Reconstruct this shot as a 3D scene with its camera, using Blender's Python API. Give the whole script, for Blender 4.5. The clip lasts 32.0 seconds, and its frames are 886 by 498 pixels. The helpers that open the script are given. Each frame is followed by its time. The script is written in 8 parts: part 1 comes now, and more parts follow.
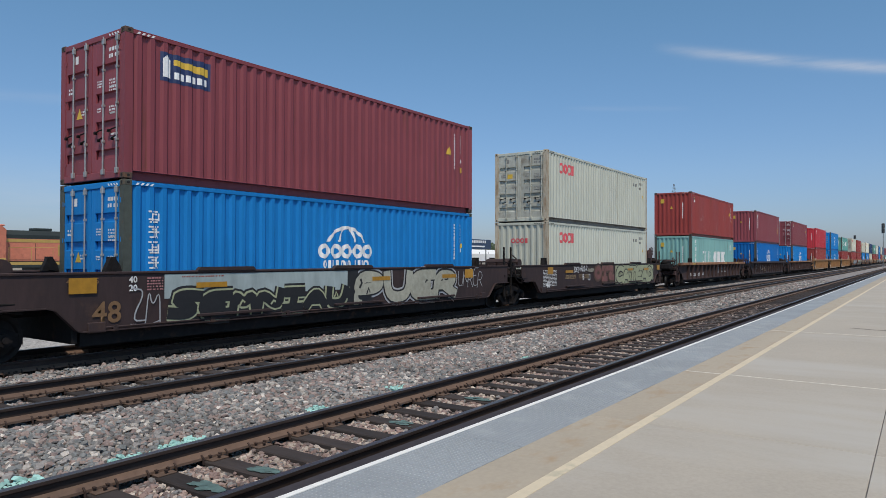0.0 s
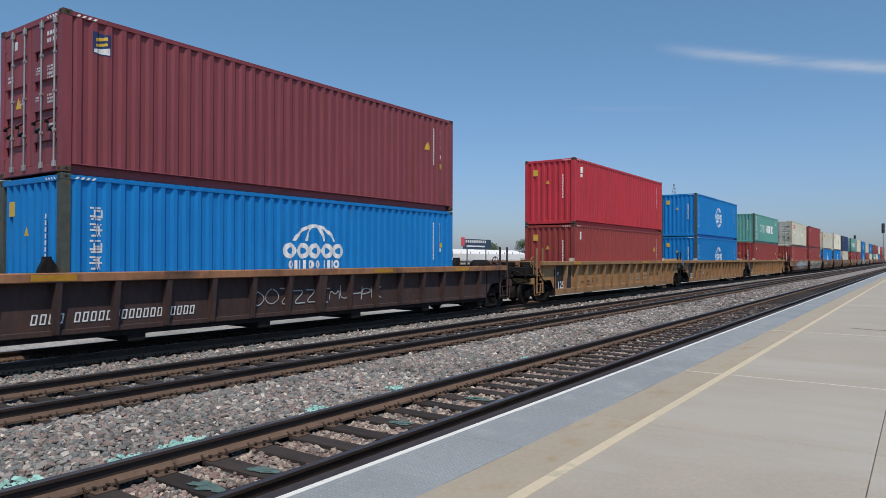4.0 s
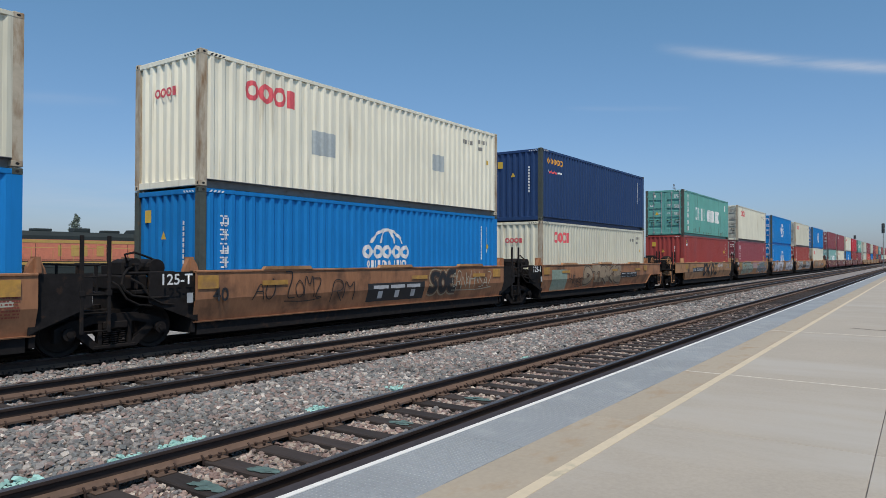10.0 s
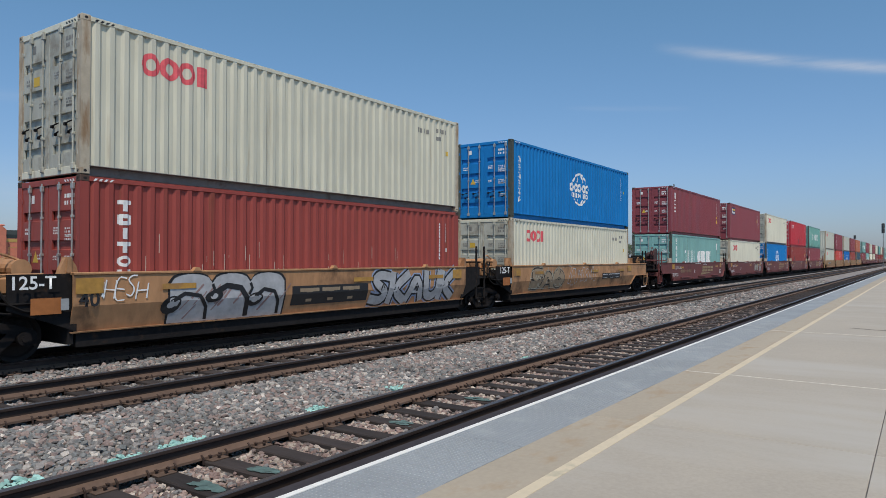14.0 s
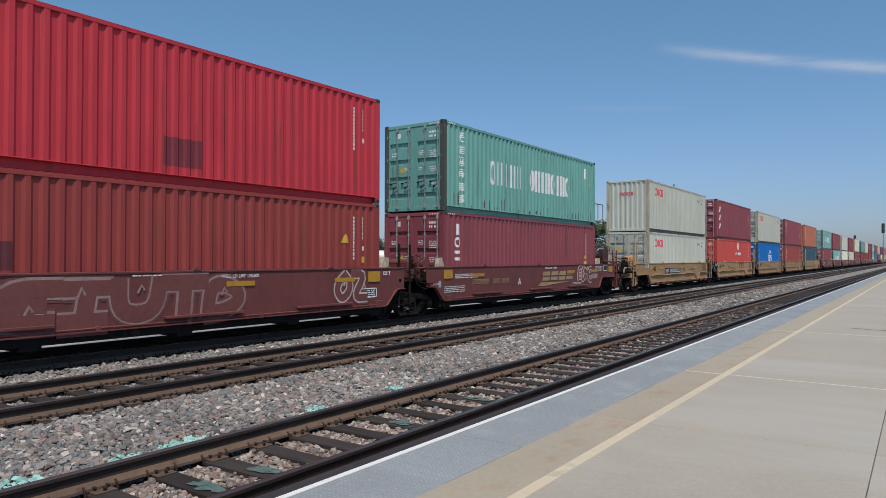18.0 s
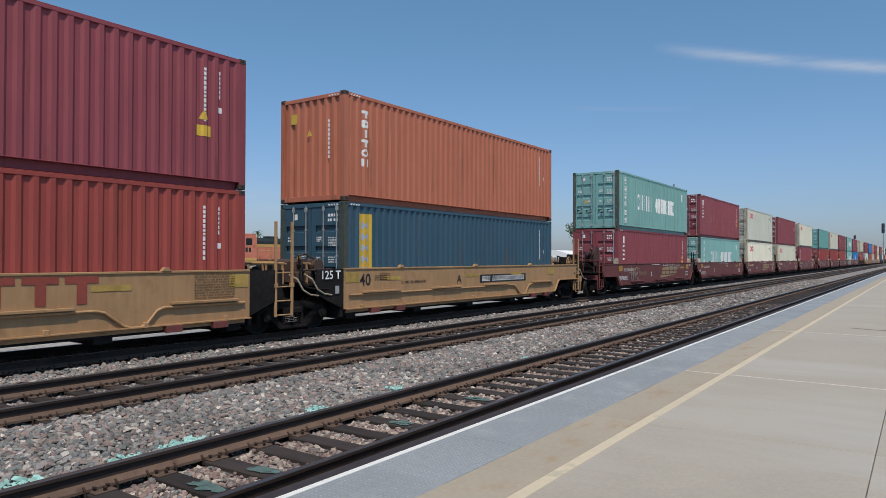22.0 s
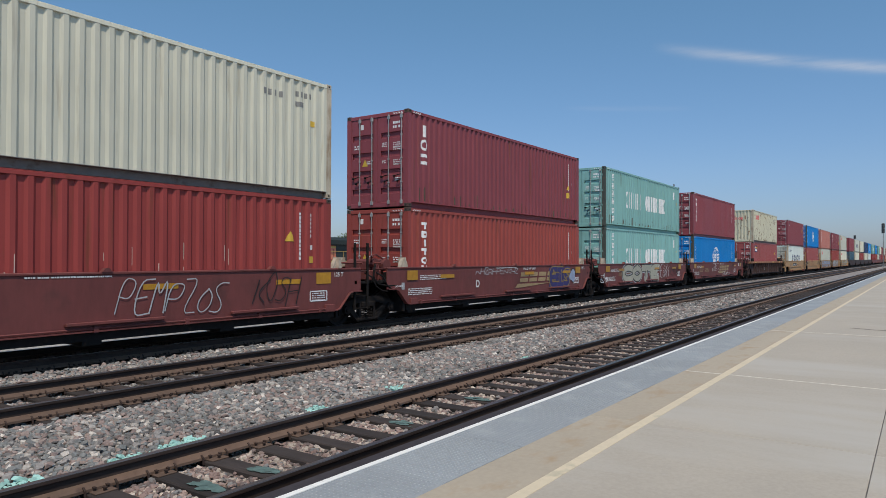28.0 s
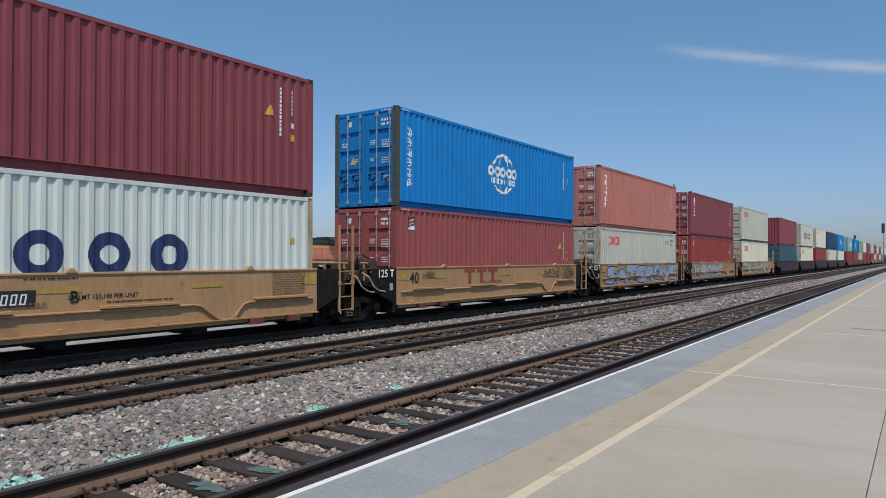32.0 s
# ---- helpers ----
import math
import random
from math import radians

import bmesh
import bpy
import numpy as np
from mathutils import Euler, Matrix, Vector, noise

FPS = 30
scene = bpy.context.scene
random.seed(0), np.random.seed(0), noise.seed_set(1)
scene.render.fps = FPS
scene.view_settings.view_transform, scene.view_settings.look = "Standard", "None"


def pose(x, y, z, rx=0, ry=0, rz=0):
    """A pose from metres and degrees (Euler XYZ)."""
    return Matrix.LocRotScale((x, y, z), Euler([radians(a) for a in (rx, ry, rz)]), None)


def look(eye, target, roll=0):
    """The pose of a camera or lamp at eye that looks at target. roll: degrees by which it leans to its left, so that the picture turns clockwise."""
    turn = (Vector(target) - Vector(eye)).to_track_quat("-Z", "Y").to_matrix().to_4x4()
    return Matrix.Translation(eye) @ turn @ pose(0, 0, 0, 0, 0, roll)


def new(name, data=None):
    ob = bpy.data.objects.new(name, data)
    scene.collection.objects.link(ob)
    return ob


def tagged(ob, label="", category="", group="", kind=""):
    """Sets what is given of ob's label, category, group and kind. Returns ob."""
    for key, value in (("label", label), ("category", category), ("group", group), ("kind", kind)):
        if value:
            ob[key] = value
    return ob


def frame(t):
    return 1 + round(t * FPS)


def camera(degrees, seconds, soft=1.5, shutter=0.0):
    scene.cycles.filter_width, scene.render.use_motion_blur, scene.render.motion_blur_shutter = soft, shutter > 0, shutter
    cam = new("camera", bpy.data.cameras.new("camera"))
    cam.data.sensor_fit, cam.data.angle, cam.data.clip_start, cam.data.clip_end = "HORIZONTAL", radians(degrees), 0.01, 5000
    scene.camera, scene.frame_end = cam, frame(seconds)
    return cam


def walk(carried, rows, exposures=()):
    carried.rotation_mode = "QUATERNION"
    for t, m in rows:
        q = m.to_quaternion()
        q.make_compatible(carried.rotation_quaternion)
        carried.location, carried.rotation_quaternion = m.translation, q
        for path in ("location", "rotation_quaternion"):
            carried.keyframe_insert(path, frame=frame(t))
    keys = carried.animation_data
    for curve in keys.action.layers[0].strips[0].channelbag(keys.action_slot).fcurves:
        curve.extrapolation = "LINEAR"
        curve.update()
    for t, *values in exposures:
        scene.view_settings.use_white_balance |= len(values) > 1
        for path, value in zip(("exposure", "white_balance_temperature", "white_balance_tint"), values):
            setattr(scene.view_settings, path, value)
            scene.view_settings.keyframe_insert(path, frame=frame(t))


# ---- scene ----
# x runs along the tracks away from the viewer, y across them, z = 0 is the top of the platform

# ---- camera ----
EYE = (0.0, 0.0, 1.678)
YAW, PITCH, ROLL = 35.07, 0.716, 0.153
cam = camera(66.05, 32.0, soft=0.3)
AIM = (math.cos(radians(YAW)) * math.cos(radians(PITCH)), math.sin(radians(YAW)) * math.cos(radians(PITCH)), 1.678 + math.sin(radians(PITCH)))
walk(cam, [(0.0, look(EYE, AIM, ROLL)), (32.0, look(EYE, AIM, ROLL))], [(0.0, 0.05, 7200, 13), (32.0, 0.05, 7200, 13)])

# ---- sky, sun, exposure ----
SUN = Vector((-0.36, -0.37, 0.86)).normalized()
world = bpy.data.worlds.new("sky")
scene.world = world
world.use_nodes = True
wn = world.node_tree.nodes
wl = world.node_tree.links
wn.clear()
w_out = wn.new("ShaderNodeOutputWorld")
w_bg = wn.new("ShaderNodeBackground")
w_sky = wn.new("ShaderNodeTexSky")
w_sky.sky_type = "NISHITA"
w_sky.sun_disc = False
w_sky.sun_elevation = math.asin(SUN.z)
w_sky.sun_rotation = math.atan2(SUN.x, SUN.y)
w_sky.air_density = 1.0
w_sky.dust_density = 0.7
w_sky.ozone_density = 3.0
w_bg.inputs["Strength"].default_value = 0.125
w_co = wn.new("ShaderNodeTexCoord")
w_map = wn.new("ShaderNodeMapping")
w_map.inputs["Rotation"].default_value = (0.0, 0.0, radians(-14.0))
w_map.inputs["Scale"].default_value = (2.2, 2.2, 16.0)
w_noise = wn.new("ShaderNodeTexNoise")
w_noise.inputs["Scale"].default_value = 3.4
w_noise.inputs["Detail"].default_value = 8.0
w_noise.inputs["Roughness"].default_value = 0.6


def sky_math(kind, a, b_=0.0):
    node = wn.new("ShaderNodeMath")
    node.operation = kind
    for socket, value in zip(node.inputs, (a, b_)):
        if isinstance(value, (int, float)):
            socket.default_value = value
        else:
            wl.new(value, socket)
    return node.outputs[0]


w_dir = wn.new("ShaderNodeSeparateXYZ")
wl.new(w_co.outputs["Generated"], w_dir.inputs[0])
w_az = sky_math("ARCTAN2", w_dir.outputs["Y"], w_dir.outputs["X"])


def wisp(az0, az1, z0, slope, wide, strength):
    """A thin cloud that runs from azimuth az0 to az1 (radians) at height z0 and on at that slope."""
    line = sky_math("ADD", sky_math("MULTIPLY", sky_math("SUBTRACT", w_az, az0), slope), z0)
    off = sky_math("DIVIDE", sky_math("SUBTRACT", w_dir.outputs["Z"], line), wide)
    body = sky_math("POWER", 2.718, sky_math("MULTIPLY", sky_math("MULTIPLY", off, off), -1.0))
    mid, half = (az0 + az1) / 2, abs(az1 - az0) / 2
    along = sky_math("DIVIDE", sky_math("SUBTRACT", w_az, mid), half)
    ends = sky_math("MAXIMUM", sky_math("SUBTRACT", 1.0, sky_math("POWER", sky_math("ABSOLUTE", along), 4.0)), 0.0)
    grain = sky_math("MAXIMUM", sky_math("SUBTRACT", sky_math("MULTIPLY", w_noise.outputs["Fac"], 2.6), 0.62), 0.0)
    return sky_math("MULTIPLY", sky_math("MULTIPLY", sky_math("MULTIPLY", body, ends), grain), strength)


w_clouds = sky_math("ADD", wisp(0.315, -0.42, 0.285, 0.200, 0.0062, 0.58), wisp(1.40, 1.05, 0.184, -0.05, 0.006, 0.14))
w_clouds = sky_math("ADD", w_clouds, wisp(0.44, 0.26, 0.212, 0.05, 0.003, 0.10))
w_clouds = sky_math("ADD", w_clouds, wisp(1.60, 0.70, 0.075, 0.0, 0.035, 0.16))
w_clouds = sky_math("MINIMUM", w_clouds, 0.8)
w_mix = wn.new("ShaderNodeMix")
w_mix.data_type = "RGBA"
w_mix.inputs["B"].default_value = (4.4, 4.9, 5.7, 1.0)
wl.new(w_co.outputs["Generated"], w_map.inputs["Vector"])
wl.new(w_map.outputs["Vector"], w_noise.inputs["Vector"])
wl.new(w_clouds, w_mix.inputs["Factor"])
w_tint = wn.new("ShaderNodeMix")
w_tint.data_type = "RGBA"
w_tint.blend_type = "MULTIPLY"
w_tint.inputs["Factor"].default_value = 1.0
w_sep = wn.new("ShaderNodeSeparateXYZ")
w_haze = wn.new("ShaderNodeValToRGB")
w_haze.color_ramp.elements[0].position, w_haze.color_ramp.elements[0].color = 0.0, (0.46, 0.55, 0.82, 1.0)
w_haze.color_ramp.elements[1].position, w_haze.color_ramp.elements[1].color = 0.40, (0.61, 0.945, 1.02, 1.0)
w_haze.color_ramp.elements.new(0.12).color = (0.55, 0.71, 0.92, 1.0)
wl.new(w_co.outputs["Generated"], w_sep.inputs[0])
wl.new(w_sep.outputs["Z"], w_haze.inputs["Fac"])
wl.new(w_haze.outputs["Color"], w_tint.inputs["B"])
wl.new(w_sky.outputs["Color"], w_tint.inputs["A"])
wl.new(w_tint.outputs["Result"], w_mix.inputs["A"])
wl.new(w_mix.outputs["Result"], w_bg.inputs["Color"])
wl.new(w_bg.outputs["Background"], w_out.inputs["Surface"])

sun_data = bpy.data.lights.new("sun", "SUN")
sun_data.energy = 2.9
sun_data.angle = radians(0.55)
sun_data.color = (1.0, 0.95, 0.87)
sun = new("sun", sun_data)
sun.matrix_world = look(SUN * 60, (0, 0, 0))
scene.view_settings.exposure = 0.0


# ---- materials ----
def paint(name, rgb, rough=0.6, metal=0.0, vary=0.18, fine=9.0, coarse=0.7, stretch=(1, 1, 1), bump=0.06,
          stain=None, stain_at=(0.58, 0.72), stain_scale=(1, 1, 1), stain_size=1.5, shift=0.10, island=0.0, rough_vary=0.12, spec=0.5):
    """A weathered surface: grain and broad fading over the base colour, and stains of their own shape."""
    m = bpy.data.materials.new(name)
    m.use_nodes = True
    nt = m.node_tree
    n, link = nt.nodes, nt.links
    b = n["Principled BSDF"]
    b.inputs["Metallic"].default_value = metal
    b.inputs["Specular IOR Level"].default_value = spec
    co = n.new("ShaderNodeTexCoord")
    info = n.new("ShaderNodeObjectInfo")
    off = n.new("ShaderNodeVectorMath")
    off.operation = "MULTIPLY_ADD"
    off.inputs[1].default_value = (37.0, 11.0, 23.0)
    comb = n.new("ShaderNodeCombineXYZ")
    for i in range(3):
        link.new(info.outputs["Random"], comb.inputs[i])
    link.new(comb.outputs[0], off.inputs[0])
    link.new(co.outputs["Object"], off.inputs[2])

    def noise_at(scale, size, detail=4.0):
        mp = n.new("ShaderNodeMapping")
        mp.inputs["Scale"].default_value = size
        link.new(off.outputs[0], mp.inputs["Vector"])
        t = n.new("ShaderNodeTexNoise")
        t.inputs["Scale"].default_value = scale
        t.inputs["Detail"].default_value = detail
        t.inputs["Roughness"].default_value = 0.6
        link.new(mp.outputs["Vector"], t.inputs["Vector"])
        return t.outputs["Fac"]

    f_fine, f_coarse = noise_at(fine, stretch), noise_at(coarse, (1, 1, 1), 3.0)
    both = n.new("ShaderNodeMath")
    both.operation = "MULTIPLY_ADD"
    both.inputs[1].default_value = 0.55
    link.new(f_fine, both.inputs[0])
    half = n.new("ShaderNodeMath")
    half.operation = "MULTIPLY"
    half.inputs[1].default_value = 0.45
    link.new(f_coarse, half.inputs[0])
    link.new(half.outputs[0], both.inputs[2])
    rng = n.new("ShaderNodeMapRange")
    rng.inputs["From Min"].default_value, rng.inputs["From Max"].default_value = 0.3, 0.7
    rng.inputs["To Min"].default_value, rng.inputs["To Max"].default_value = 1.0 - vary, 1.0 + vary
    link.new(both.outputs[0], rng.inputs["Value"])
    per = n.new("ShaderNodeMapRange")
    per.inputs["To Min"].default_value, per.inputs["To Max"].default_value = 1.0 - shift, 1.0 + shift
    link.new(info.outputs["Random"], per.inputs["Value"])
    mul = n.new("ShaderNodeMath")
    mul.operation = "MULTIPLY"
    link.new(rng.outputs[0], mul.inputs[0])
    link.new(per.outputs[0], mul.inputs[1])
    last = mul.outputs[0]
    if island:
        geo = n.new("ShaderNodeNewGeometry")
        isl = n.new("ShaderNodeMapRange")
        isl.inputs["To Min"].default_value, isl.inputs["To Max"].default_value = 1.0 - island, 1.0 + island
        link.new(geo.outputs["Random Per Island"], isl.inputs["Value"])
        mul2 = n.new("ShaderNodeMath")
        mul2.operation = "MULTIPLY"
        link.new(last, mul2.inputs[0])
        link.new(isl.outputs[0], mul2.inputs[1])
        last = mul2.outputs[0]
    tint = n.new("ShaderNodeVectorMath")
    tint.operation = "SCALE"
    tint.inputs[0].default_value = rgb
    link.new(last, tint.inputs["Scale"])
    colour = tint.outputs[0]
    if stain:
        f = noise_at(stain_size, stain_scale, 6.0)
        ramp = n.new("ShaderNodeMapRange")
        ramp.inputs["From Min"].default_value, ramp.inputs["From Max"].default_value = stain_at
        link.new(f, ramp.inputs["Value"])
        mix = n.new("ShaderNodeMix")
        mix.data_type = "RGBA"
        mix.inputs["B"].default_value = (*stain, 1.0)
        link.new(ramp.outputs[0], mix.inputs["Factor"])
        link.new(colour, mix.inputs["A"])
        colour = mix.outputs["Result"]
    link.new(colour, b.inputs["Base Color"])
    rr = n.new("ShaderNodeMapRange")
    rr.inputs["To Min"].default_value, rr.inputs["To Max"].default_value = max(0.05, rough - rough_vary), min(1.0, rough + rough_vary)
    link.new(f_coarse, rr.inputs["Value"])
    link.new(rr.outputs[0], b.inputs["Roughness"])
    if bump:
        bp = n.new("ShaderNodeBump")
        bp.inputs["Strength"].default_value = bump * 4
        bp.inputs["Distance"].default_value = 0.01
        link.new(f_fine, bp.inputs["Height"])
        link.new(bp.outputs[0], b.inputs["Normal"])
    return m


RUST = (0.13, 0.055, 0.025)


def box_paint(name, rgb, rust=(0.59, 0.80), stain=RUST, vary=0.13, spec=0.25):
    return paint(name, tuple(1.05 * c for c in rgb), rough=0.5, vary=vary, fine=3.0, coarse=0.5, stretch=(2.2, 2.2, 0.22), bump=0.03, stain=stain,
                 stain_at=rust, stain_scale=(2.8, 2.8, 0.17), stain_size=1.7, shift=0.10, rough_vary=0.1, spec=spec)


M = {
    "maroon": box_paint("maroon paint", (0.245, 0.060, 0.074)),
    "red": box_paint("brown red paint", (0.285, 0.050, 0.046)),
    "crimson": box_paint("crimson paint", (0.50, 0.040, 0.056)),
    "orange": box_paint("orange red paint", (0.53, 0.075, 0.064)),
    "brick": box_paint("brick red paint", (0.30, 0.062, 0.052)),
    "rust": box_paint("rust orange paint", (0.42, 0.140, 0.085)),
    "salmon": box_paint("faded salmon paint", (0.44, 0.165, 0.135)),
    "rose": box_paint("faded rose red paint", (0.30, 0.078, 0.080)),
    "blue": box_paint("bright blue paint", (0.004, 0.195, 0.52), rust=(0.70, 0.85), spec=0.07),
    "cobalt": box_paint("deep blue paint", (0.004, 0.135, 0.42), rust=(0.66, 0.85), spec=0.07),
    "navy": box_paint("navy blue paint", (0.018, 0.050, 0.140), rust=(0.70, 0.85)),
    "slate": box_paint("slate blue paint", (0.037, 0.091, 0.134)),
    "cream": box_paint("greyish cream paint", (0.615, 0.605, 0.500), rust=(0.60, 0.86), stain=(0.27, 0.19, 0.11)),
    "grey": box_paint("light grey paint", (0.495, 0.515, 0.450), rust=(0.64, 0.84), stain=(0.25, 0.18, 0.11)),
    "white": box_paint("white paint", (0.60, 0.665, 0.635), rust=(0.70, 0.86), stain=(0.35, 0.30, 0.22)),
    "ivory": box_paint("rust streaked ivory paint", (0.80, 0.775, 0.645), rust=(0.60, 0.84), stain=(0.34, 0.25, 0.13)),
    "green": box_paint("sea green paint", (0.108, 0.335, 0.300), stain=(0.05, 0.055, 0.035)),
    "sage": box_paint("weathered sea green paint", (0.14, 0.355, 0.315), stain=(0.07, 0.07, 0.045)),
    "pale": box_paint("pale green paint", (0.195, 0.405, 0.390), stain=(0.11, 0.10, 0.06)),
    "chipped": paint("rust chipped cream paint", (0.56, 0.545, 0.42), rough=0.55, vary=0.14, fine=3.0, coarse=0.5, stretch=(2.2, 2.2, 0.3), bump=0.03, stain=(0.15, 0.062, 0.03),
                     stain_at=(0.585, 0.640), stain_scale=(1.6, 1.6, 0.6), stain_size=4.2, shift=0.02, spec=0.25),
    "teal": box_paint("teal paint", (0.13, 0.36, 0.35), stain=(0.06, 0.10, 0.09)),
}
M_MARK = paint("white marking", (0.76, 0.77, 0.77), rough=0.55, vary=0.16, fine=14, coarse=3, bump=0)
M_REDMARK = paint("red marking", (0.68, 0.095, 0.115), rough=0.55, vary=0.2, fine=14, coarse=3, bump=0)
M_YELLOW = paint("yellow label", (0.62, 0.40, 0.05), rough=0.5, vary=0.12, bump=0)
M_ORANGERED = paint("faded orange tape", (0.36, 0.125, 0.035), rough=0.6, vary=0.25, bump=0)
M_FADEYEL = paint("faded yellow tape", (0.44, 0.285, 0.075), rough=0.6, vary=0.3, fine=6, bump=0)
M_FAINT = paint("faint brown print", (0.19, 0.105, 0.05), rough=0.6, vary=0.3, bump=0)
M_WORNYEL = paint("worn yellow tape", (0.42, 0.225, 0.05), rough=0.6, vary=0.35, fine=7, bump=0, stain=(0.28, 0.15, 0.07), stain_size=3, stain_at=(0.5, 0.7))
M_AMBER = paint("amber reflective tape", (0.45, 0.22, 0.02), rough=0.4, vary=0.25, bump=0)
M_NAVYMARK = paint("navy marking", (0.015, 0.035, 0.12), rough=0.55, vary=0.15, bump=0)
M_BLACKMARK = paint("black marking", (0.018, 0.018, 0.02), rough=0.6, vary=0.2, bump=0)
M_GREYMARK = paint("faded grey print", (0.20, 0.20, 0.19), rough=0.6, vary=0.3, bump=0)
M_ORANGEMARK = paint("orange marking", (0.65, 0.30, 0.05), rough=0.55, vary=0.15, bump=0)
M_GOLDMARK = paint("dull gold marking", (0.34, 0.24, 0.13), rough=0.6, vary=0.3, bump=0)
M_DOORPALE = paint("dirty grey door panel", (0.43, 0.44, 0.39), rough=0.6, vary=0.2, fine=3.5, coarse=1.2, stretch=(1.5, 1.5, 0.4), stain=(0.24, 0.22, 0.18), stain_size=2.2, stain_at=(0.50, 0.72), spec=0.25)
M_RUNS = paint("dark rust runs", (0.085, 0.062, 0.042), rough=0.8, vary=0.35, fine=6, bump=0)
M_SCRATCH = paint("bare pale scratches", (0.55, 0.47, 0.40), rough=0.6, vary=0.3, bump=0)
M_BAR = paint("galvanized locking bar", (0.42, 0.42, 0.41), rough=0.45, metal=0.55, vary=0.2, bump=0.02)
M_DARK = paint("painted hole shade", (0.012, 0.012, 0.013), rough=0.9, vary=0.3, bump=0)
M_POST = paint("rusted post steel", (0.075, 0.045, 0.035), rough=0.75, vary=0.35, stain=(0.16, 0.075, 0.035), stain_size=5)
M_POSTRUST = paint("rust streaked cream post", (0.46, 0.40, 0.31), rough=0.75, vary=0.2, fine=6, stain=(0.27, 0.17, 0.095), stain_size=3.2, stain_at=(0.47, 0.68), stain_scale=(1.6, 1.6, 0.4))
# bottom rail of pale boxes: darkened for the shade in its channel, plus stains
M_RAILGREY = paint("grimy bottom rail greyed for shade", (0.19, 0.185, 0.175), rough=0.7, vary=0.25, fine=5, stain=(0.10, 0.07, 0.05), stain_size=3)
M_POSTGREEN = paint("grey green post steel", (0.060, 0.072, 0.062), rough=0.7, vary=0.3, stain=(0.13, 0.075, 0.04), stain_size=4)

M_CAR = {
    "umber": paint("dark umber car paint", (0.036, 0.020, 0.020), rough=0.75, vary=0.35, fine=6, stretch=(1.5, 1.5, 0.4), stain=(0.070, 0.036, 0.026), stain_size=2.2),
    "soot": paint("sooty brown black car paint", (0.054, 0.029, 0.027), rough=0.8, vary=0.4, fine=6, stretch=(1.5, 1.5, 0.4), stain=(0.085, 0.04, 0.025), stain_size=2.0),
    "oxide": paint("oxide red car paint", (0.165, 0.043, 0.039), rough=0.65, vary=0.22, fine=5, stretch=(1.5, 1.5, 0.35), stain=(0.075, 0.030, 0.026), stain_size=1.2, stain_at=(0.52, 0.8)),
    "tan": paint("faded tan car paint", (0.41, 0.237, 0.116), rough=0.65, vary=0.2, fine=5, stretch=(1.5, 1.5, 0.35), stain=(0.16, 0.08, 0.035), stain_size=1.4, stain_at=(0.58, 0.85)),
    "ochre": paint("grimy ochre car paint", (0.330, 0.150, 0.075), rough=0.75, vary=0.35, fine=5, stretch=(1.5, 1.5, 0.4), stain=(0.075, 0.040, 0.026), stain_size=1.3, stain_at=(0.48, 0.72)),
}
M_CAR["sand"] = paint("grimy sand yellow car paint", (0.42, 0.22, 0.108), rough=0.75, vary=0.28, fine=5, stretch=(1.5, 1.5, 0.4), stain=(0.095, 0.05, 0.028), stain_size=1.3, stain_at=(0.50, 0.74))
M_CAR["mustard"] = paint("dusty mustard car paint", (0.330, 0.178, 0.080), rough=0.75, vary=0.22, fine=5, stretch=(1.5, 1.5, 0.4), stain=(0.16, 0.08, 0.04), stain_size=1.5, stain_at=(0.55, 0.80))
M_GUIDE = paint("chalky guide casting", (0.42, 0.36, 0.29), rough=0.8, vary=0.3, fine=8, stain=(0.16, 0.09, 0.05), stain_size=5)
M_RUSTPLATE = paint("rust brown steel plate", (0.060, 0.030, 0.030), rough=0.8, vary=0.35, fine=7, stain=(0.10, 0.045, 0.03), stain_size=3)
M_BLACK = paint("grimy black steel", (0.018, 0.0165, 0.017), spec=0.12, rough=0.8, vary=0.4, fine=8, stain=(0.05, 0.03, 0.02), stain_size=4)
M_IRON = paint("greasy cast steel", (0.016, 0.014, 0.0135), spec=0.12, rough=0.7, vary=0.45, fine=10, stain=(0.035, 0.024, 0.018), stain_size=6)
M_FRAME = paint("dusty cast side frame", (0.0155, 0.0135, 0.0135), spec=0.1, rough=0.8, vary=0.45, fine=10, stain=(0.03, 0.022, 0.018), stain_size=5)
M_WHEEL = paint("dark wheel steel", (0.021, 0.018, 0.017), spec=0.12, rough=0.6, vary=0.35, fine=12)
M_TREAD = paint("polished wheel tread", (0.10, 0.095, 0.09), rough=0.35, metal=0.8, vary=0.15, bump=0)
M_SILVER = paint("silver spray paint", (0.42, 0.43, 0.45), rough=0.5, vary=0.25, fine=6, coarse=2, bump=0)
M_SPRAYBLK = paint("black spray paint", (0.016, 0.016, 0.018), rough=0.6, vary=0.3, bump=0)
M_SPRAYBLUE = paint("pale blue spray paint", (0.30, 0.37, 0.52), rough=0.5, vary=0.25, bump=0)
M_SPRAYGREEN = paint("grey green spray paint", (0.24, 0.31, 0.25), rough=0.5, vary=0.3, bump=0)
M_SPRAYPINK = paint("pink spray paint", (0.45, 0.20, 0.20), rough=0.5, vary=0.3, bump=0)
M_SPRAYDARK = paint("dark teal spray paint", (0.045, 0.065, 0.07), rough=0.5, vary=0.35, bump=0)
M_SPRAYDUST = paint("faded dusty rose spray paint", (0.21, 0.085, 0.075), rough=0.6, vary=0.4, fine=6, bump=0)
M_SPRAYCREAM = paint("cream spray paint", (0.42, 0.41, 0.33), rough=0.5, vary=0.3, bump=0)

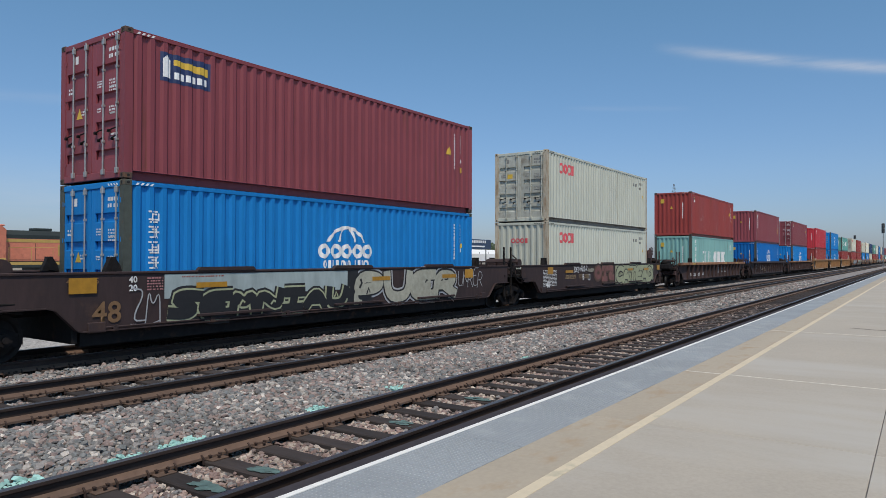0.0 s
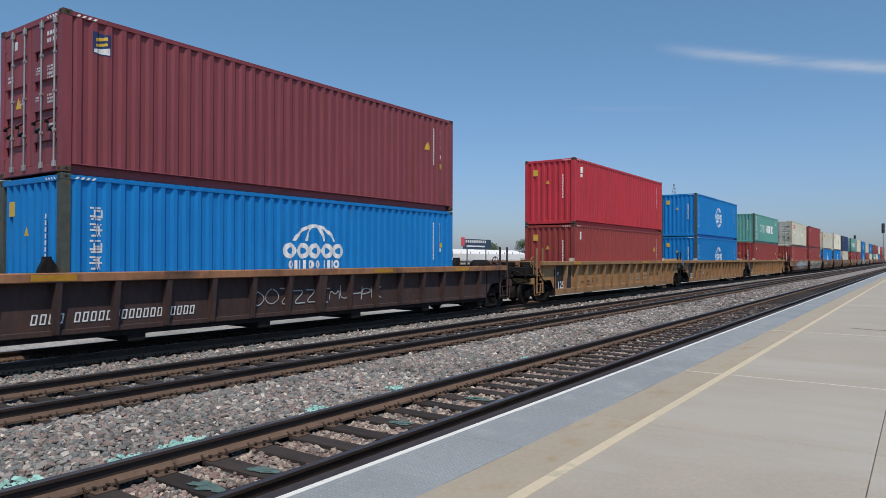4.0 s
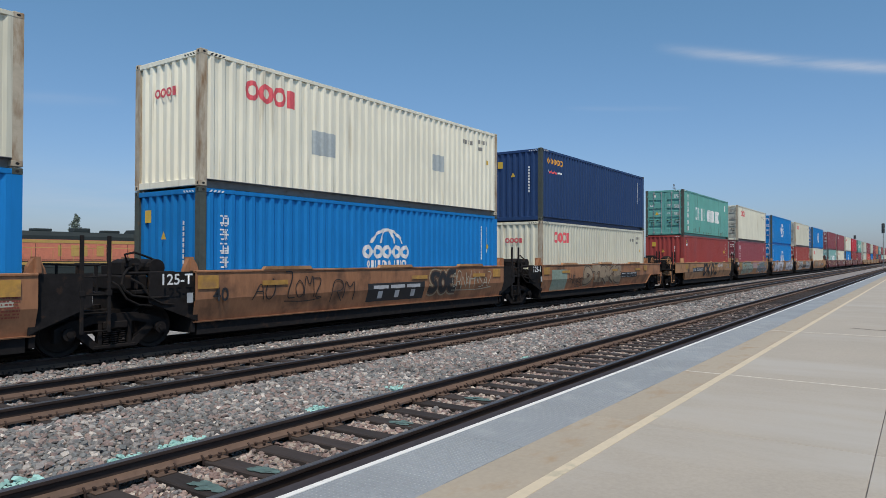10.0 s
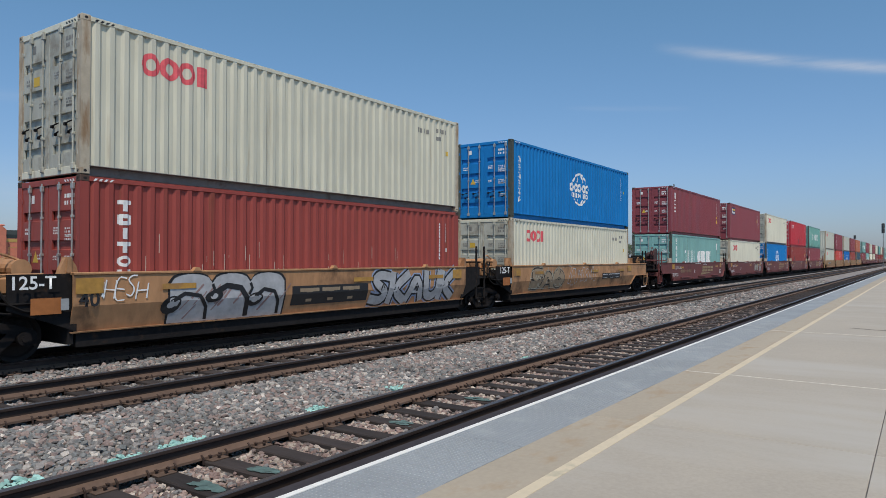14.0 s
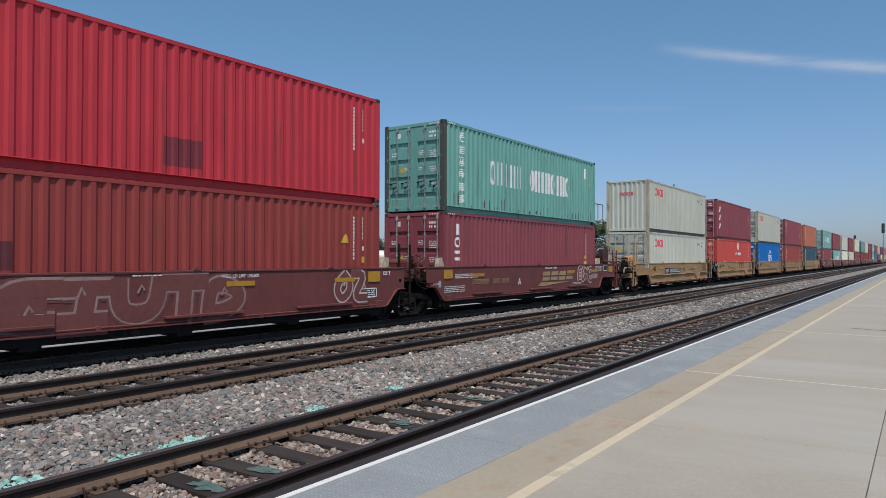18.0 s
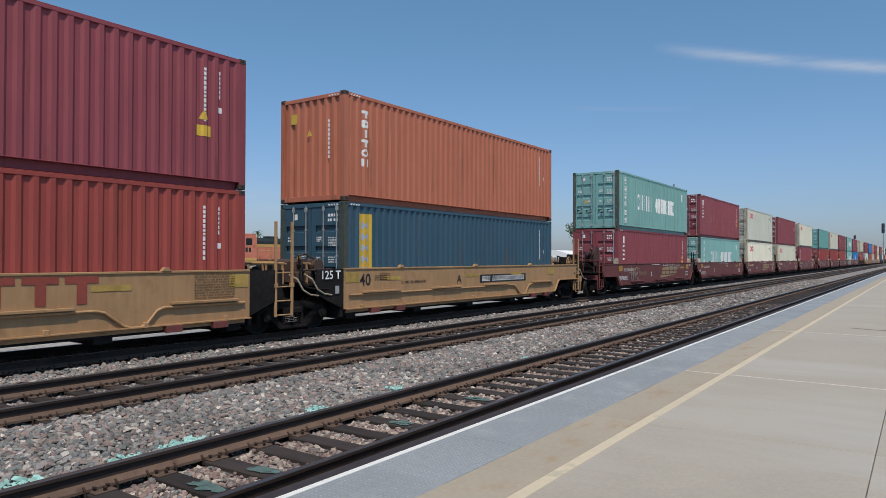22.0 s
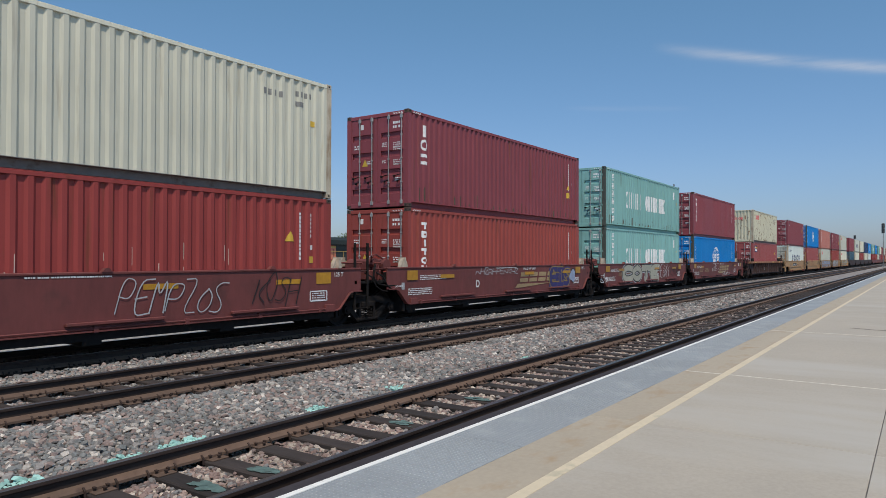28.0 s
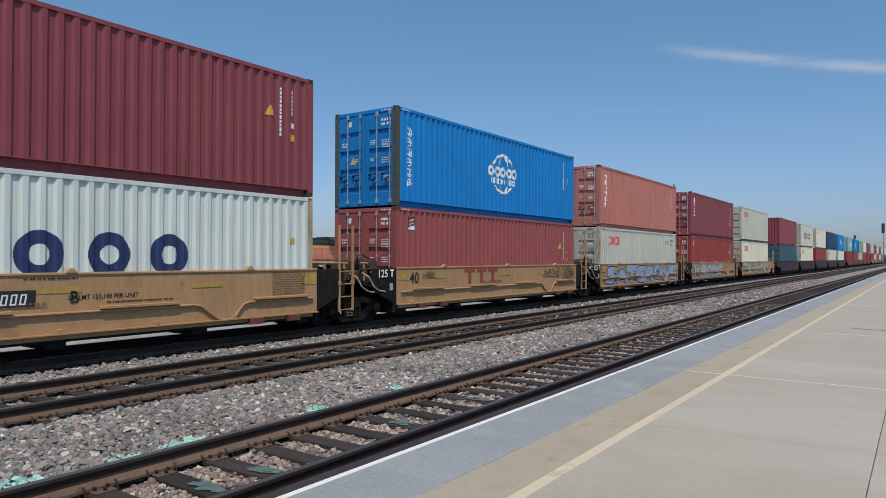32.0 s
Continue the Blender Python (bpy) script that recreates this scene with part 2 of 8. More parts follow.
M_RAIL = paint("rail steel", (0.048, 0.035, 0.031), spec=0.12, rough=0.55, vary=0.3, fine=12, stretch=(0.3, 1, 1))
M_RAILTOP = paint("worn rail head", (0.16, 0.155, 0.16), rough=0.38, metal=0.7, vary=0.2, fine=16, stretch=(0.1, 3, 1), bump=0)
M_RAILBASE = paint("rust brown rail foot", (0.125, 0.078, 0.056), rough=0.85, vary=0.25, fine=10, stain=(0.07, 0.04, 0.03), stain_size=5)
M_SPIKE = paint("dark rusted spikes and anchors", (0.055, 0.036, 0.030), rough=0.8, vary=0.35, fine=14, spec=0.2)
M_TIE = paint("creosoted timber", (0.036, 0.027, 0.0245), rough=0.9, vary=0.45, fine=9, stretch=(1.0, 0.18, 1.0), bump=0.2, stain=(0.045, 0.037, 0.032), stain_size=2.5, shift=0.3)
M_BALLAST = paint("crushed stone bed", (0.125, 0.11, 0.10), rough=0.95, vary=0.5, fine=24, coarse=3, bump=0.5, stain=(0.06, 0.05, 0.045), stain_size=12, stain_at=(0.5, 0.62))


def stone_paint(name, stops):
    """Stones of several colours, each stone its own, with speckle."""
    m = bpy.data.materials.new(name)
    m.use_nodes = True
    n, link = m.node_tree.nodes, m.node_tree.links
    b = n["Principled BSDF"]
    b.inputs["Roughness"].default_value = 0.9
    geo = n.new("ShaderNodeNewGeometry")
    ramp = n.new("ShaderNodeValToRGB")
    ramp.color_ramp.interpolation = "CONSTANT"
    while len(ramp.color_ramp.elements) < len(stops):
        ramp.color_ramp.elements.new(0.5)
    for e, (at, rgb) in zip(ramp.color_ramp.elements, stops):
        e.position, e.color = at, (*rgb, 1.0)
    link.new(geo.outputs["Random Per Island"], ramp.inputs["Fac"])
    co = n.new("ShaderNodeTexCoord")
    t = n.new("ShaderNodeTexNoise")
    t.inputs["Scale"].default_value = 45.0
    t.inputs["Detail"].default_value = 5.0
    link.new(co.outputs["Object"], t.inputs["Vector"])
    big = n.new("ShaderNodeTexNoise")
    big.inputs["Scale"].default_value = 0.9
    link.new(co.outputs["Object"], big.inputs["Vector"])
    add = n.new("ShaderNodeMath")
    link.new(t.outputs["Fac"], add.inputs[0])
    link.new(big.outputs["Fac"], add.inputs[1])
    rng = n.new("ShaderNodeMapRange")
    rng.inputs["From Min"].default_value, rng.inputs["From Max"].default_value = 0.62, 1.38
    rng.inputs["To Min"].default_value, rng.inputs["To Max"].default_value = 0.66, 1.30
    link.new(add.outputs[0], rng.inputs["Value"])
    mul = n.new("ShaderNodeVectorMath")
    mul.operation = "SCALE"
    link.new(ramp.outputs["Color"], mul.inputs[0])
    link.new(rng.outputs[0], mul.inputs["Scale"])
    link.new(mul.outputs[0], b.inputs["Base Color"])
    return m


M_STONE = stone_paint("crushed granite stones", [(0.0, (0.141, 0.132, 0.128)), (0.10, (0.259, 0.193, 0.174)), (0.24, (0.179, 0.182, 0.179)), (0.40, (0.254, 0.235, 0.224)), (0.56, (0.291, 0.224, 0.201)), (0.67, (0.193, 0.199, 0.197)), (0.80, (0.385, 0.348, 0.315)), (0.91, (0.099, 0.094, 0.094)), (0.955, (0.564, 0.512, 0.461))])
M_PINKSTONE = stone_paint("pinkish crushed stones", [(0.0, (0.24, 0.165, 0.145)), (0.22, (0.31, 0.225, 0.195)), (0.42, (0.15, 0.115, 0.105)), (0.60, (0.37, 0.305, 0.255)), (0.78, (0.19, 0.18, 0.175)), (0.92, (0.48, 0.40, 0.34))])
M_CYAN = paint("turquoise marking paint on stone", (0.27, 0.48, 0.44), rough=0.7, vary=0.2, island=0.25)
M_YARD = paint("pale yard gravel", (0.36, 0.345, 0.325), rough=0.95, vary=0.75, fine=10, coarse=0.4, bump=0.5, stain=(0.10, 0.092, 0.085), stain_size=13, stain_at=(0.56, 0.66))
M_EARTH = paint("dry dusty ground", (0.27, 0.235, 0.185), rough=0.95, vary=0.3, fine=4, coarse=0.08, bump=0.2)
M_CONC = paint("platform concrete", (0.408, 0.362, 0.302), rough=0.85, vary=0.10, fine=26, coarse=0.9, bump=0.05, stain=(0.440, 0.408, 0.360), stain_size=0.5, stain_at=(0.48, 0.66), stain_scale=(1.7, 0.45, 1), shift=0.02)
M_CONCBAND = paint("sandy concrete band", (0.405, 0.345, 0.268), rough=0.85, vary=0.09, fine=20, coarse=1.2, bump=0.06, stain=(0.37, 0.275, 0.18), stain_size=2.1, stain_at=(0.54, 0.72), stain_scale=(0.8, 1.6, 1), shift=0.03)
M_CAULK = paint("pale joint sealant", (0.62, 0.58, 0.50), rough=0.7, vary=0.15)
M_DOME = paint("lighter dome tops", (0.345, 0.365, 0.38), rough=0.65, vary=0.25, fine=8, coarse=1.5, bump=0)
M_FARBED = paint("far crushed stone", (0.235, 0.21, 0.195), rough=0.95, vary=0.5, fine=9, coarse=1.0, bump=0.3)
M_TACTILE = paint("blue grey tactile tile", (0.275, 0.298, 0.315), rough=0.7, vary=0.10, fine=18, coarse=0.8, bump=0.04, stain=(0.34, 0.36, 0.37), stain_size=2.2, stain_at=(0.52, 0.7), shift=0.07)
M_EDGE = paint("white edge stripe", (0.78, 0.77, 0.74), rough=0.6, vary=0.06, fine=16, coarse=2, bump=0.02, stain=(0.45, 0.43, 0.40), stain_size=5, stain_at=(0.64, 0.76))
M_LINE = paint("faded yellow line", (0.60, 0.505, 0.365), rough=0.7, vary=0.08, fine=16, coarse=1.5, bump=0.02, stain=(0.46, 0.41, 0.30), stain_size=3)
M_CURB = paint("platform side concrete", (0.16, 0.155, 0.15), rough=0.9, vary=0.3)
M_DARKEDGE = paint("dark platform edge strip", (0.050, 0.044, 0.049), rough=0.85, vary=0.25, fine=12, spec=0.2)
M_TAR = paint("tar crack filler", (0.06, 0.055, 0.05), rough=0.8, vary=0.3)

M_LOCO = paint("locomotive orange paint", (0.60, 0.195, 0.12), rough=0.5, vary=0.15, fine=4, stain=(0.30, 0.08, 0.04), stain_size=0.9)
M_LOCOYEL = paint("locomotive yellow paint", (0.546, 0.351, 0.104), rough=0.5, vary=0.15)
M_LOCOBLK = paint("locomotive dark green black paint", (0.022, 0.030, 0.028), rough=0.55, vary=0.3)
M_GLASS = paint("dark window glass", (0.02, 0.025, 0.03), rough=0.08, vary=0.1, bump=0)
M_TENT = paint("white tent fabric", (0.80, 0.80, 0.80), rough=0.8, vary=0.04, bump=0.02)
M_SIGN = paint("dark blue billboard", (0.035, 0.06, 0.11), rough=0.6, vary=0.15)
M_POLE = paint("galvanized pole", (0.20, 0.21, 0.215), rough=0.5, metal=0.5, vary=0.2)
M_SIGGREY = paint("dull grey signal housing", (0.085, 0.095, 0.10), rough=0.6, vary=0.2)
M_SIGBLK = paint("signal black", (0.014, 0.015, 0.016), rough=0.6, vary=0.3)
M_BARK = paint("tree bark", (0.09, 0.065, 0.045), rough=0.95, vary=0.35, bump=0.3)
M_LEAF = paint("dark evergreen foliage", (0.135, 0.180, 0.150), rough=0.8, vary=0.25, island=0.5)
M_LEAF2 = paint("broadleaf foliage", (0.065, 0.095, 0.045), rough=0.8, vary=0.25, island=0.5)
M_WALL = paint("pale stucco", (0.45, 0.42, 0.38), rough=0.9, vary=0.1)


# ---- mesh building ----
class Shape:
    """Vertices and faces gathered for one mesh."""

    def __init__(self):
        self.v, self.f, self.mi = [], [], []

    def face(self, pts, mi=0):
        k = len(self.v)
        self.v.extend(pts)
        self.f.append(tuple(range(k, k + len(pts))))
        self.mi.append(mi)
        return self

    def box(self, x0, x1, y0, y1, z0, z1, c=0.0, mi=0):
        k = len(self.v)
        if c <= 0:
            self.v += [(x, y, z) for z in (z0, z1) for y in (y0, y1) for x in (x0, x1)]
            q = [(0, 2, 3, 1), (4, 5, 7, 6), (0, 1, 5, 4), (2, 6, 7, 3), (0, 4, 6, 2), (1, 3, 7, 5)]
            self.f += [tuple(k + i for i in t) for t in q]
            self.mi += [mi] * 6
            return self
        c = min(c, (x1 - x0) * 0.45, (y1 - y0) * 0.45, (z1 - z0) * 0.45)
        idx = {}
        for ix, iy, iz in ((a, b_, d) for a in (0, 1) for b_ in (0, 1) for d in (0, 1)):
            cx, cy, cz = (x0, x1)[ix], (y0, y1)[iy], (z0, z1)[iz]
            sx, sy, sz = (c, -c)[ix], (c, -c)[iy], (c, -c)[iz]
            for a, pnt in enumerate(((cx, cy + sy, cz + sz), (cx + sx, cy, cz + sz), (cx + sx, cy + sy, cz))):
                idx[ix, iy, iz, a] = len(self.v)
                self.v.append(pnt)
        g = lambda *t: idx[t]
        F = []
        for i, s in ((0, 1), (1, -1)):
            F.append([g(i, 0, 0, 0), g(i, 0, 1, 0), g(i, 1, 1, 0), g(i, 1, 0, 0)][::s])
            F.append([g(0, i, 0, 1), g(1, i, 0, 1), g(1, i, 1, 1), g(0, i, 1, 1)][::s])
            F.append([g(0, 0, i, 2), g(0, 1, i, 2), g(1, 1, i, 2), g(1, 0, i, 2)][::s])
        for i in (0, 1):
            for j in (0, 1):
                s = 1 if i == j else -1
                F.append([g(i, j, 0, 1), g(i, j, 0, 0), g(i, j, 1, 0), g(i, j, 1, 1)][::s])
                F.append([g(i, 0, j, 0), g(i, 0, j, 2), g(i, 1, j, 2), g(i, 1, j, 0)][::s])
                F.append([g(0, i, j, 2), g(0, i, j, 1), g(1, i, j, 1), g(1, i, j, 2)][::s])
                for k2 in (0, 1):
                    s3 = 1 if (i + j + k2) % 2 == 0 else -1
                    F.append([g(i, j, k2, 0), g(i, j, k2, 1), g(i, j, k2, 2)][::s3])
        self.f += [tuple(t) for t in F]
        self.mi += [mi] * len(F)
        return self

    def prism(self, poly, a, b_, axis="y", mi=0):
        """A flat polygon drawn out along an axis from a to b_; poly in the two other axes."""
        put = {"y": lambda p_, t: (p_[0], t, p_[1]), "x": lambda p_, t: (t, p_[0], p_[1]), "z": lambda p_, t: (p_[0], p_[1], t)}[axis]
        k, n = len(self.v), len(poly)
        turn = sum(p_[0] * q[1] - q[0] * p_[1] for p_, q in zip(poly, poly[1:] + poly[:1]))
        if (turn > 0) == ((b_ > a) == (axis != "y")):
            poly = poly[::-1]
        self.v += [put(q, a) for q in poly] + [put(q, b_) for q in poly]
        self.f.append(tuple(range(k, k + n)))
        self.f.append(tuple(range(k + 2 * n - 1, k + n - 1, -1)))
        self.mi += [mi] * (n + 2)
        self.f += [(k + i, k + n + i, k + n + (i + 1) % n, k + (i + 1) % n) for i in range(n)]
        return self

    def rod(self, p0, p1, r, seg=8, r1=None, mi=0, cap=True):
        p0, p1 = Vector(p0), Vector(p1)
        r1 = r if r1 is None else r1
        d = (p1 - p0).normalized()
        u = d.orthogonal().normalized()
        w = d.cross(u)
        k = len(self.v)
        for base, rad in ((p0, r), (p1, r1)):
            for i in range(seg):
                a = 2 * math.pi * i / seg
                self.v.append(tuple(base + (u * math.cos(a) + w * math.sin(a)) * rad))
        self.f += [(k + i, k + (i + 1) % seg, k + seg + (i + 1) % seg, k + seg + i) for i in range(seg)]
        self.mi += [mi] * seg
        if cap:
            self.f.append(tuple(range(k + seg - 1, k - 1, -1)))
            self.f.append(tuple(range(k + seg, k + 2 * seg)))
            self.mi += [mi, mi]
        return self

    def pipe(self, pts, r, seg=6):
        """One bent tube along a polyline, mitred at its bends."""
        ps, k = [Vector(q) for q in pts], len(self.v)
        side = None
        for i, q in enumerate(ps):
            d = ((ps[min(i + 1, len(ps) - 1)] - q).normalized() + (q - ps[max(i - 1, 0)]).normalized()).normalized()
            if side is None:
                side = d.orthogonal().normalized()
            side = (side - d * side.dot(d)).normalized()
            up = d.cross(side)
            self.v += [tuple(q + (side * math.cos(a * 6.2832 / seg) + up * math.sin(a * 6.2832 / seg)) * r) for a in range(seg)]
        for i in range(len(ps) - 1):
            for a in range(seg):
                b_ = (a + 1) % seg
                self.f.append((k + i * seg + a, k + i * seg + b_, k + (i + 1) * seg + b_, k + (i + 1) * seg + a))
                self.mi.append(0)
        self.f += [tuple(k + a for a in reversed(range(seg))), tuple(k + (len(ps) - 1) * seg + a for a in range(seg))]
        self.mi += [0, 0]

    def lathe(self, profile, seg, axis="y", mi=0):
        """profile: (radius, place along the axis)."""
        k, n = len(self.v), len(profile)
        for i in range(seg):
            a = 2 * math.pi * i / seg
            for r, t in profile:
                q = (r * math.cos(a), r * math.sin(a))
                self.v.append({"y": (q[0], t, q[1]), "x": (t, q[0], q[1]), "z": (q[0], q[1], t)}[axis])
        for i in range(seg):
            j = (i + 1) % seg
            for m in range(n - 1):
                self.f.append((k + i * n + m, k + i * n + m + 1, k + j * n + m + 1, k + j * n + m))
                self.mi.append(mi)
        return self

    def torus(self, centre, R, r, axis="y", seg=20, sub=6):
        k = len(self.v)
        for i in range(seg):
            a = 2 * math.pi * i / seg
            for j in range(sub):
                b_ = 2 * math.pi * j / sub
                rad, t = R + r * math.cos(b_), r * math.sin(b_)
                q = {"y": (rad * math.cos(a), t, rad * math.sin(a)), "x": (t, rad * math.cos(a), rad * math.sin(a)),
                     "z": (rad * math.cos(a), rad * math.sin(a), t)}[axis]
                self.v.append(tuple(Vector(centre) + Vector(q)))
        for i in range(seg):
            for j in range(sub):
                self.f.append((k + i * sub + j, k + i * sub + (j + 1) % sub, k + (i + 1) % seg * sub + (j + 1) % sub, k + (i + 1) % seg * sub + j))
                self.mi.append(0)
        return self

    def mesh(self, name, n_mats=1, smooth=False):
        me = bpy.data.meshes.new(name)
        me.from_pydata(self.v, [], self.f)
        for _ in range(n_mats):
            me.materials.append(None)
        if n_mats > 1:
            me.polygons.foreach_set("material_index", self.mi)
        if smooth:
            me.polygons.foreach_set("use_smooth", [True] * len(me.polygons))
        me.update()
        return me


MESHES = {}


def shared(key, make, n_mats=1, smooth=False):
    """The mesh of that key, built once."""
    if key not in MESHES:
        s = Shape()
        make(s)
        MESHES[key] = s.mesh(key, n_mats, smooth)
    return MESHES[key]


def part(name, me, material, parent=None, label="", at=None):
    ob = new(name, me)
    for slot, m in zip(ob.material_slots, material if isinstance(material, (list, tuple)) else [material]):
        slot.link = "OBJECT"
        slot.material = m
    ob.parent = parent
    if at is not None:
        ob.matrix_basis = at if isinstance(at, Matrix) else Matrix.Translation(at)
    if label:
        ob["label"] = label
    return ob


def thing(name, at, label, category, group="", kind=""):
    ob = new(name)
    ob.empty_display_size = 0.3
    ob.matrix_basis = at if isinstance(at, Matrix) else Matrix.Translation(at)
    return tagged(ob, label, category, group, kind)


def single(name, shape, material, label, category="", group="", kind="", smooth=False):
    """A thing that is one mesh."""
    mats = material if isinstance(material, (list, tuple)) else [material]
    ob = part(name, shape.mesh(name, len(mats), smooth), mats)
    return tagged(ob, label, category, group, kind)


LETTERS = {}


def lettering(text, size):
    """A flat mesh of the words in the built-in font, in x and z, centred on its width, from z = 0 up."""
    if (text, size) not in LETTERS:
        cu = bpy.data.curves.new("words", "FONT")
        cu.body, cu.size, cu.align_x, cu.resolution_u = text, size, "CENTER", 3
        cu.offset = size * 0.016
        tmp = bpy.data.objects.new("words", cu)
        scene.collection.objects.link(tmp)
        me = bpy.data.meshes.new_from_object(tmp.evaluated_get(bpy.context.evaluated_depsgraph_get()))
        bpy.data.objects.remove(tmp)
        bpy.data.curves.remove(cu)
        me.transform(Matrix.Rotation(radians(90), 4, "X"))
        me.materials.clear()
        me.materials.append(None)
        LETTERS[text, size] = me
    return LETTERS[text, size]


# ---- ground, tracks, platform ----
RAIL_N, RAIL_M, RAIL_T = -0.200, -0.100, -0.138      # rail tops of the near, middle and train tracks
MID_N, MID_M, MID_T = 5.302, 9.557, 13.549           # their centre lines
FAR = 620.0

s = Shape()
s.face([(-1500, -3000, -0.62), (4500, -3000, -0.62), (4500, 3000, -0.62), (-1500, 3000, -0.62)])
single("ground", s, M_EARTH, "dry dusty ground reaching to the horizon", "ground", kind="structure")


def bed_height(y):
    """Height of the crushed stone between and beside the tracks."""
    pts = ((3.70, -0.45), (MID_N - 1.25, -0.41), (MID_N - 0.9, -0.45), (MID_N + 0.9, -0.45), (MID_N + 1.2, -0.40), (7.3, -0.34), (8.2, -0.30), (MID_M - 0.95, -0.34),
           (MID_M + 0.95, -0.345), (MID_M + 1.3, -0.30), (11.7, -0.35), (MID_T - 1.25, -0.335), (MID_T - 0.9, -0.38), (MID_T + 0.9, -0.38), (MID_T + 1.3, -0.34), (15.4, -0.38), (16.8, -0.58))
    for (a, za), (b_, zb) in zip(pts[:-1], pts[1:]):
        if y <= b_:
            return za + (zb - za) * max(0.0, (y - a)) / (b_ - a)
    return pts[-1][1]


s = Shape()
ys = [3.70 + 0.14 * i for i in range(95)]
xs = [-12 + 0.5 * i for i in range(110)] + [43 + 4 * i for i in range(20)] + [123 + 40 * i for i in range(14)]
for x in xs:
    for y in ys:
        s.v.append((x, y, bed_height(y) + (0.016 * noise.noise((x * 2.1, y * 2.1, 3.0)) if x < 60 else 0.0)))
for i in range(len(xs) - 1):
    for j in range(len(ys) - 1):
        a = i * len(ys) + j
        s.f.append((a, a + len(ys), a + len(ys) + 1, a + 1))
        s.mi.append(0)
for k, f in enumerate(s.f):
    s.mi[k] = 1 if s.v[f[0]][0] > 55 else 0
single("ballast_bed", s, [M_BALLAST, M_FARBED], "grey crushed stone bed under three railway tracks", "ballast", kind="structure")

s = Shape()
s.face([(-200, 16.5, -0.585), (900, 16.5, -0.585), (900, 95, -0.60), (-200, 95, -0.60)])
single("yard_ground", s, M_YARD, "pale gravel of the rail yard behind the train", "ground", kind="structure")


def rail_shape(s):
    # local x along the rail, z = 0 at its top
    s.prism([(-0.078, -0.186), (0.078, -0.186), (0.078, -0.160), (0.018, -0.118), (-0.018, -0.118), (-0.078, -0.160)], -12, FAR, "x", 2)
    s.prism([(-0.010, -0.120), (0.010, -0.120), (0.010, -0.050), (0.036, -0.036), (0.037, -0.008), (0.027, -0.002), (-0.027, -0.002), (-0.037, -0.008), (-0.036, -0.036), (-0.010, -0.050)], -12, FAR, "x", 0)
    s.prism([(-0.036, -0.006), (0.036, -0.006), (0.027, 0.0), (-0.027, 0.0)], -12, FAR, "x", 1)


def tie_shape(s):
    s.box(-0.115, 0.115, -1.30, 1.30, -0.18, 0.0, 0.012)


def plate_shape(s):
    """Tie plate with spikes under one rail, and the rail anchors that grip its foot on both sides of the tie."""
    s.box(-0.10, 0.10, -0.18, 0.18, 0.0, 0.014, 0.004)
    for sx, sy in ((-0.06, -0.085), (0.06, 0.085), (0.06, -0.085), (-0.06, 0.085), (0.0, 0.15), (0.0, -0.15)):
        s.box(sx - 0.011, sx + 0.011, sy - 0.011, sy + 0.011, 0.010, 0.040, 0.0, 1)
        s.box(sx - 0.014, sx + 0.014, sy - 0.018, sy + 0.018, 0.036, 0.048, 0.0, 1)
    for sx in (-0.145, 0.145):
        for sy in (-1, 1):
            s.prism([(sy * 0.092, -0.035), (sy * 0.102, -0.030), (sy * 0.098, 0.036), (sy * 0.060, 0.064), (sy * 0.052, 0.054), (sy * 0.082, 0.028)][::sy], sx - 0.009, sx + 0.009, "x", 1)


TIES = {}
for nm, yc, zr, pitch, x_first in (("near", MID_N, RAIL_N, 0.58, 0.35), ("middle", MID_M, RAIL_M, 0.558, 0.1), ("train", MID_T, RAIL_T, 0.558, 0.3)):
    label = {"near": "railway track beside the platform on dark timber ties", "middle": "empty middle railway track with rust brown rail feet",
             "train": "railway track in the shade of the freight train"}[nm]
    track = tagged(new("railway_track"), label, "track", "tracks", "structure")
    track.location = (0, yc, zr)
    for side in (-0.7525, 0.7525):
        part("rail", shared("rail", rail_shape, 3), [M_RAIL, M_RAILTOP, M_RAILBASE], track, at=(0, side, 0))
    fix = Shape()
    rest = Shape()
    n = int((FAR - 10) / pitch)
    for i in range(-8, n):
        x = x_first + i * pitch + 0.02 * math.sin(i * 7.3)
        z = -0.199 + 0.004 * math.sin(i * 3.1)
        if i < 85:
            TIES.setdefault(nm, []).append(x)
            part("tie", shared("tie", tie_shape), M_TIE, track, at=pose(x, 0.05 * math.sin(i * 5.7), z, 0, 0, 0.7 * math.sin(i * 2.9)))
            for side in (-0.7525, 0.7525):
                k = len(fix.v)
                plate_shape(fix)
                fix.v[k:] = [(q[0] + x, q[1] + side, q[2] + z) for q in fix.v[k:]]
        elif x < 260:
            rest.box(x - 0.115, x + 0.115, -1.3, 1.3, z - 0.05, z)
    tagged(part("rail_fastenings", fix.mesh("rail_fastenings", 2), [M_RAILBASE, M_SPIKE], track, "rusty tie plates and spikes"), kind="stuff")
    tagged(part("far_ties", rest.mesh("far_ties"), M_TIE, track, "dark timber ties far along the track"), kind="stuff")


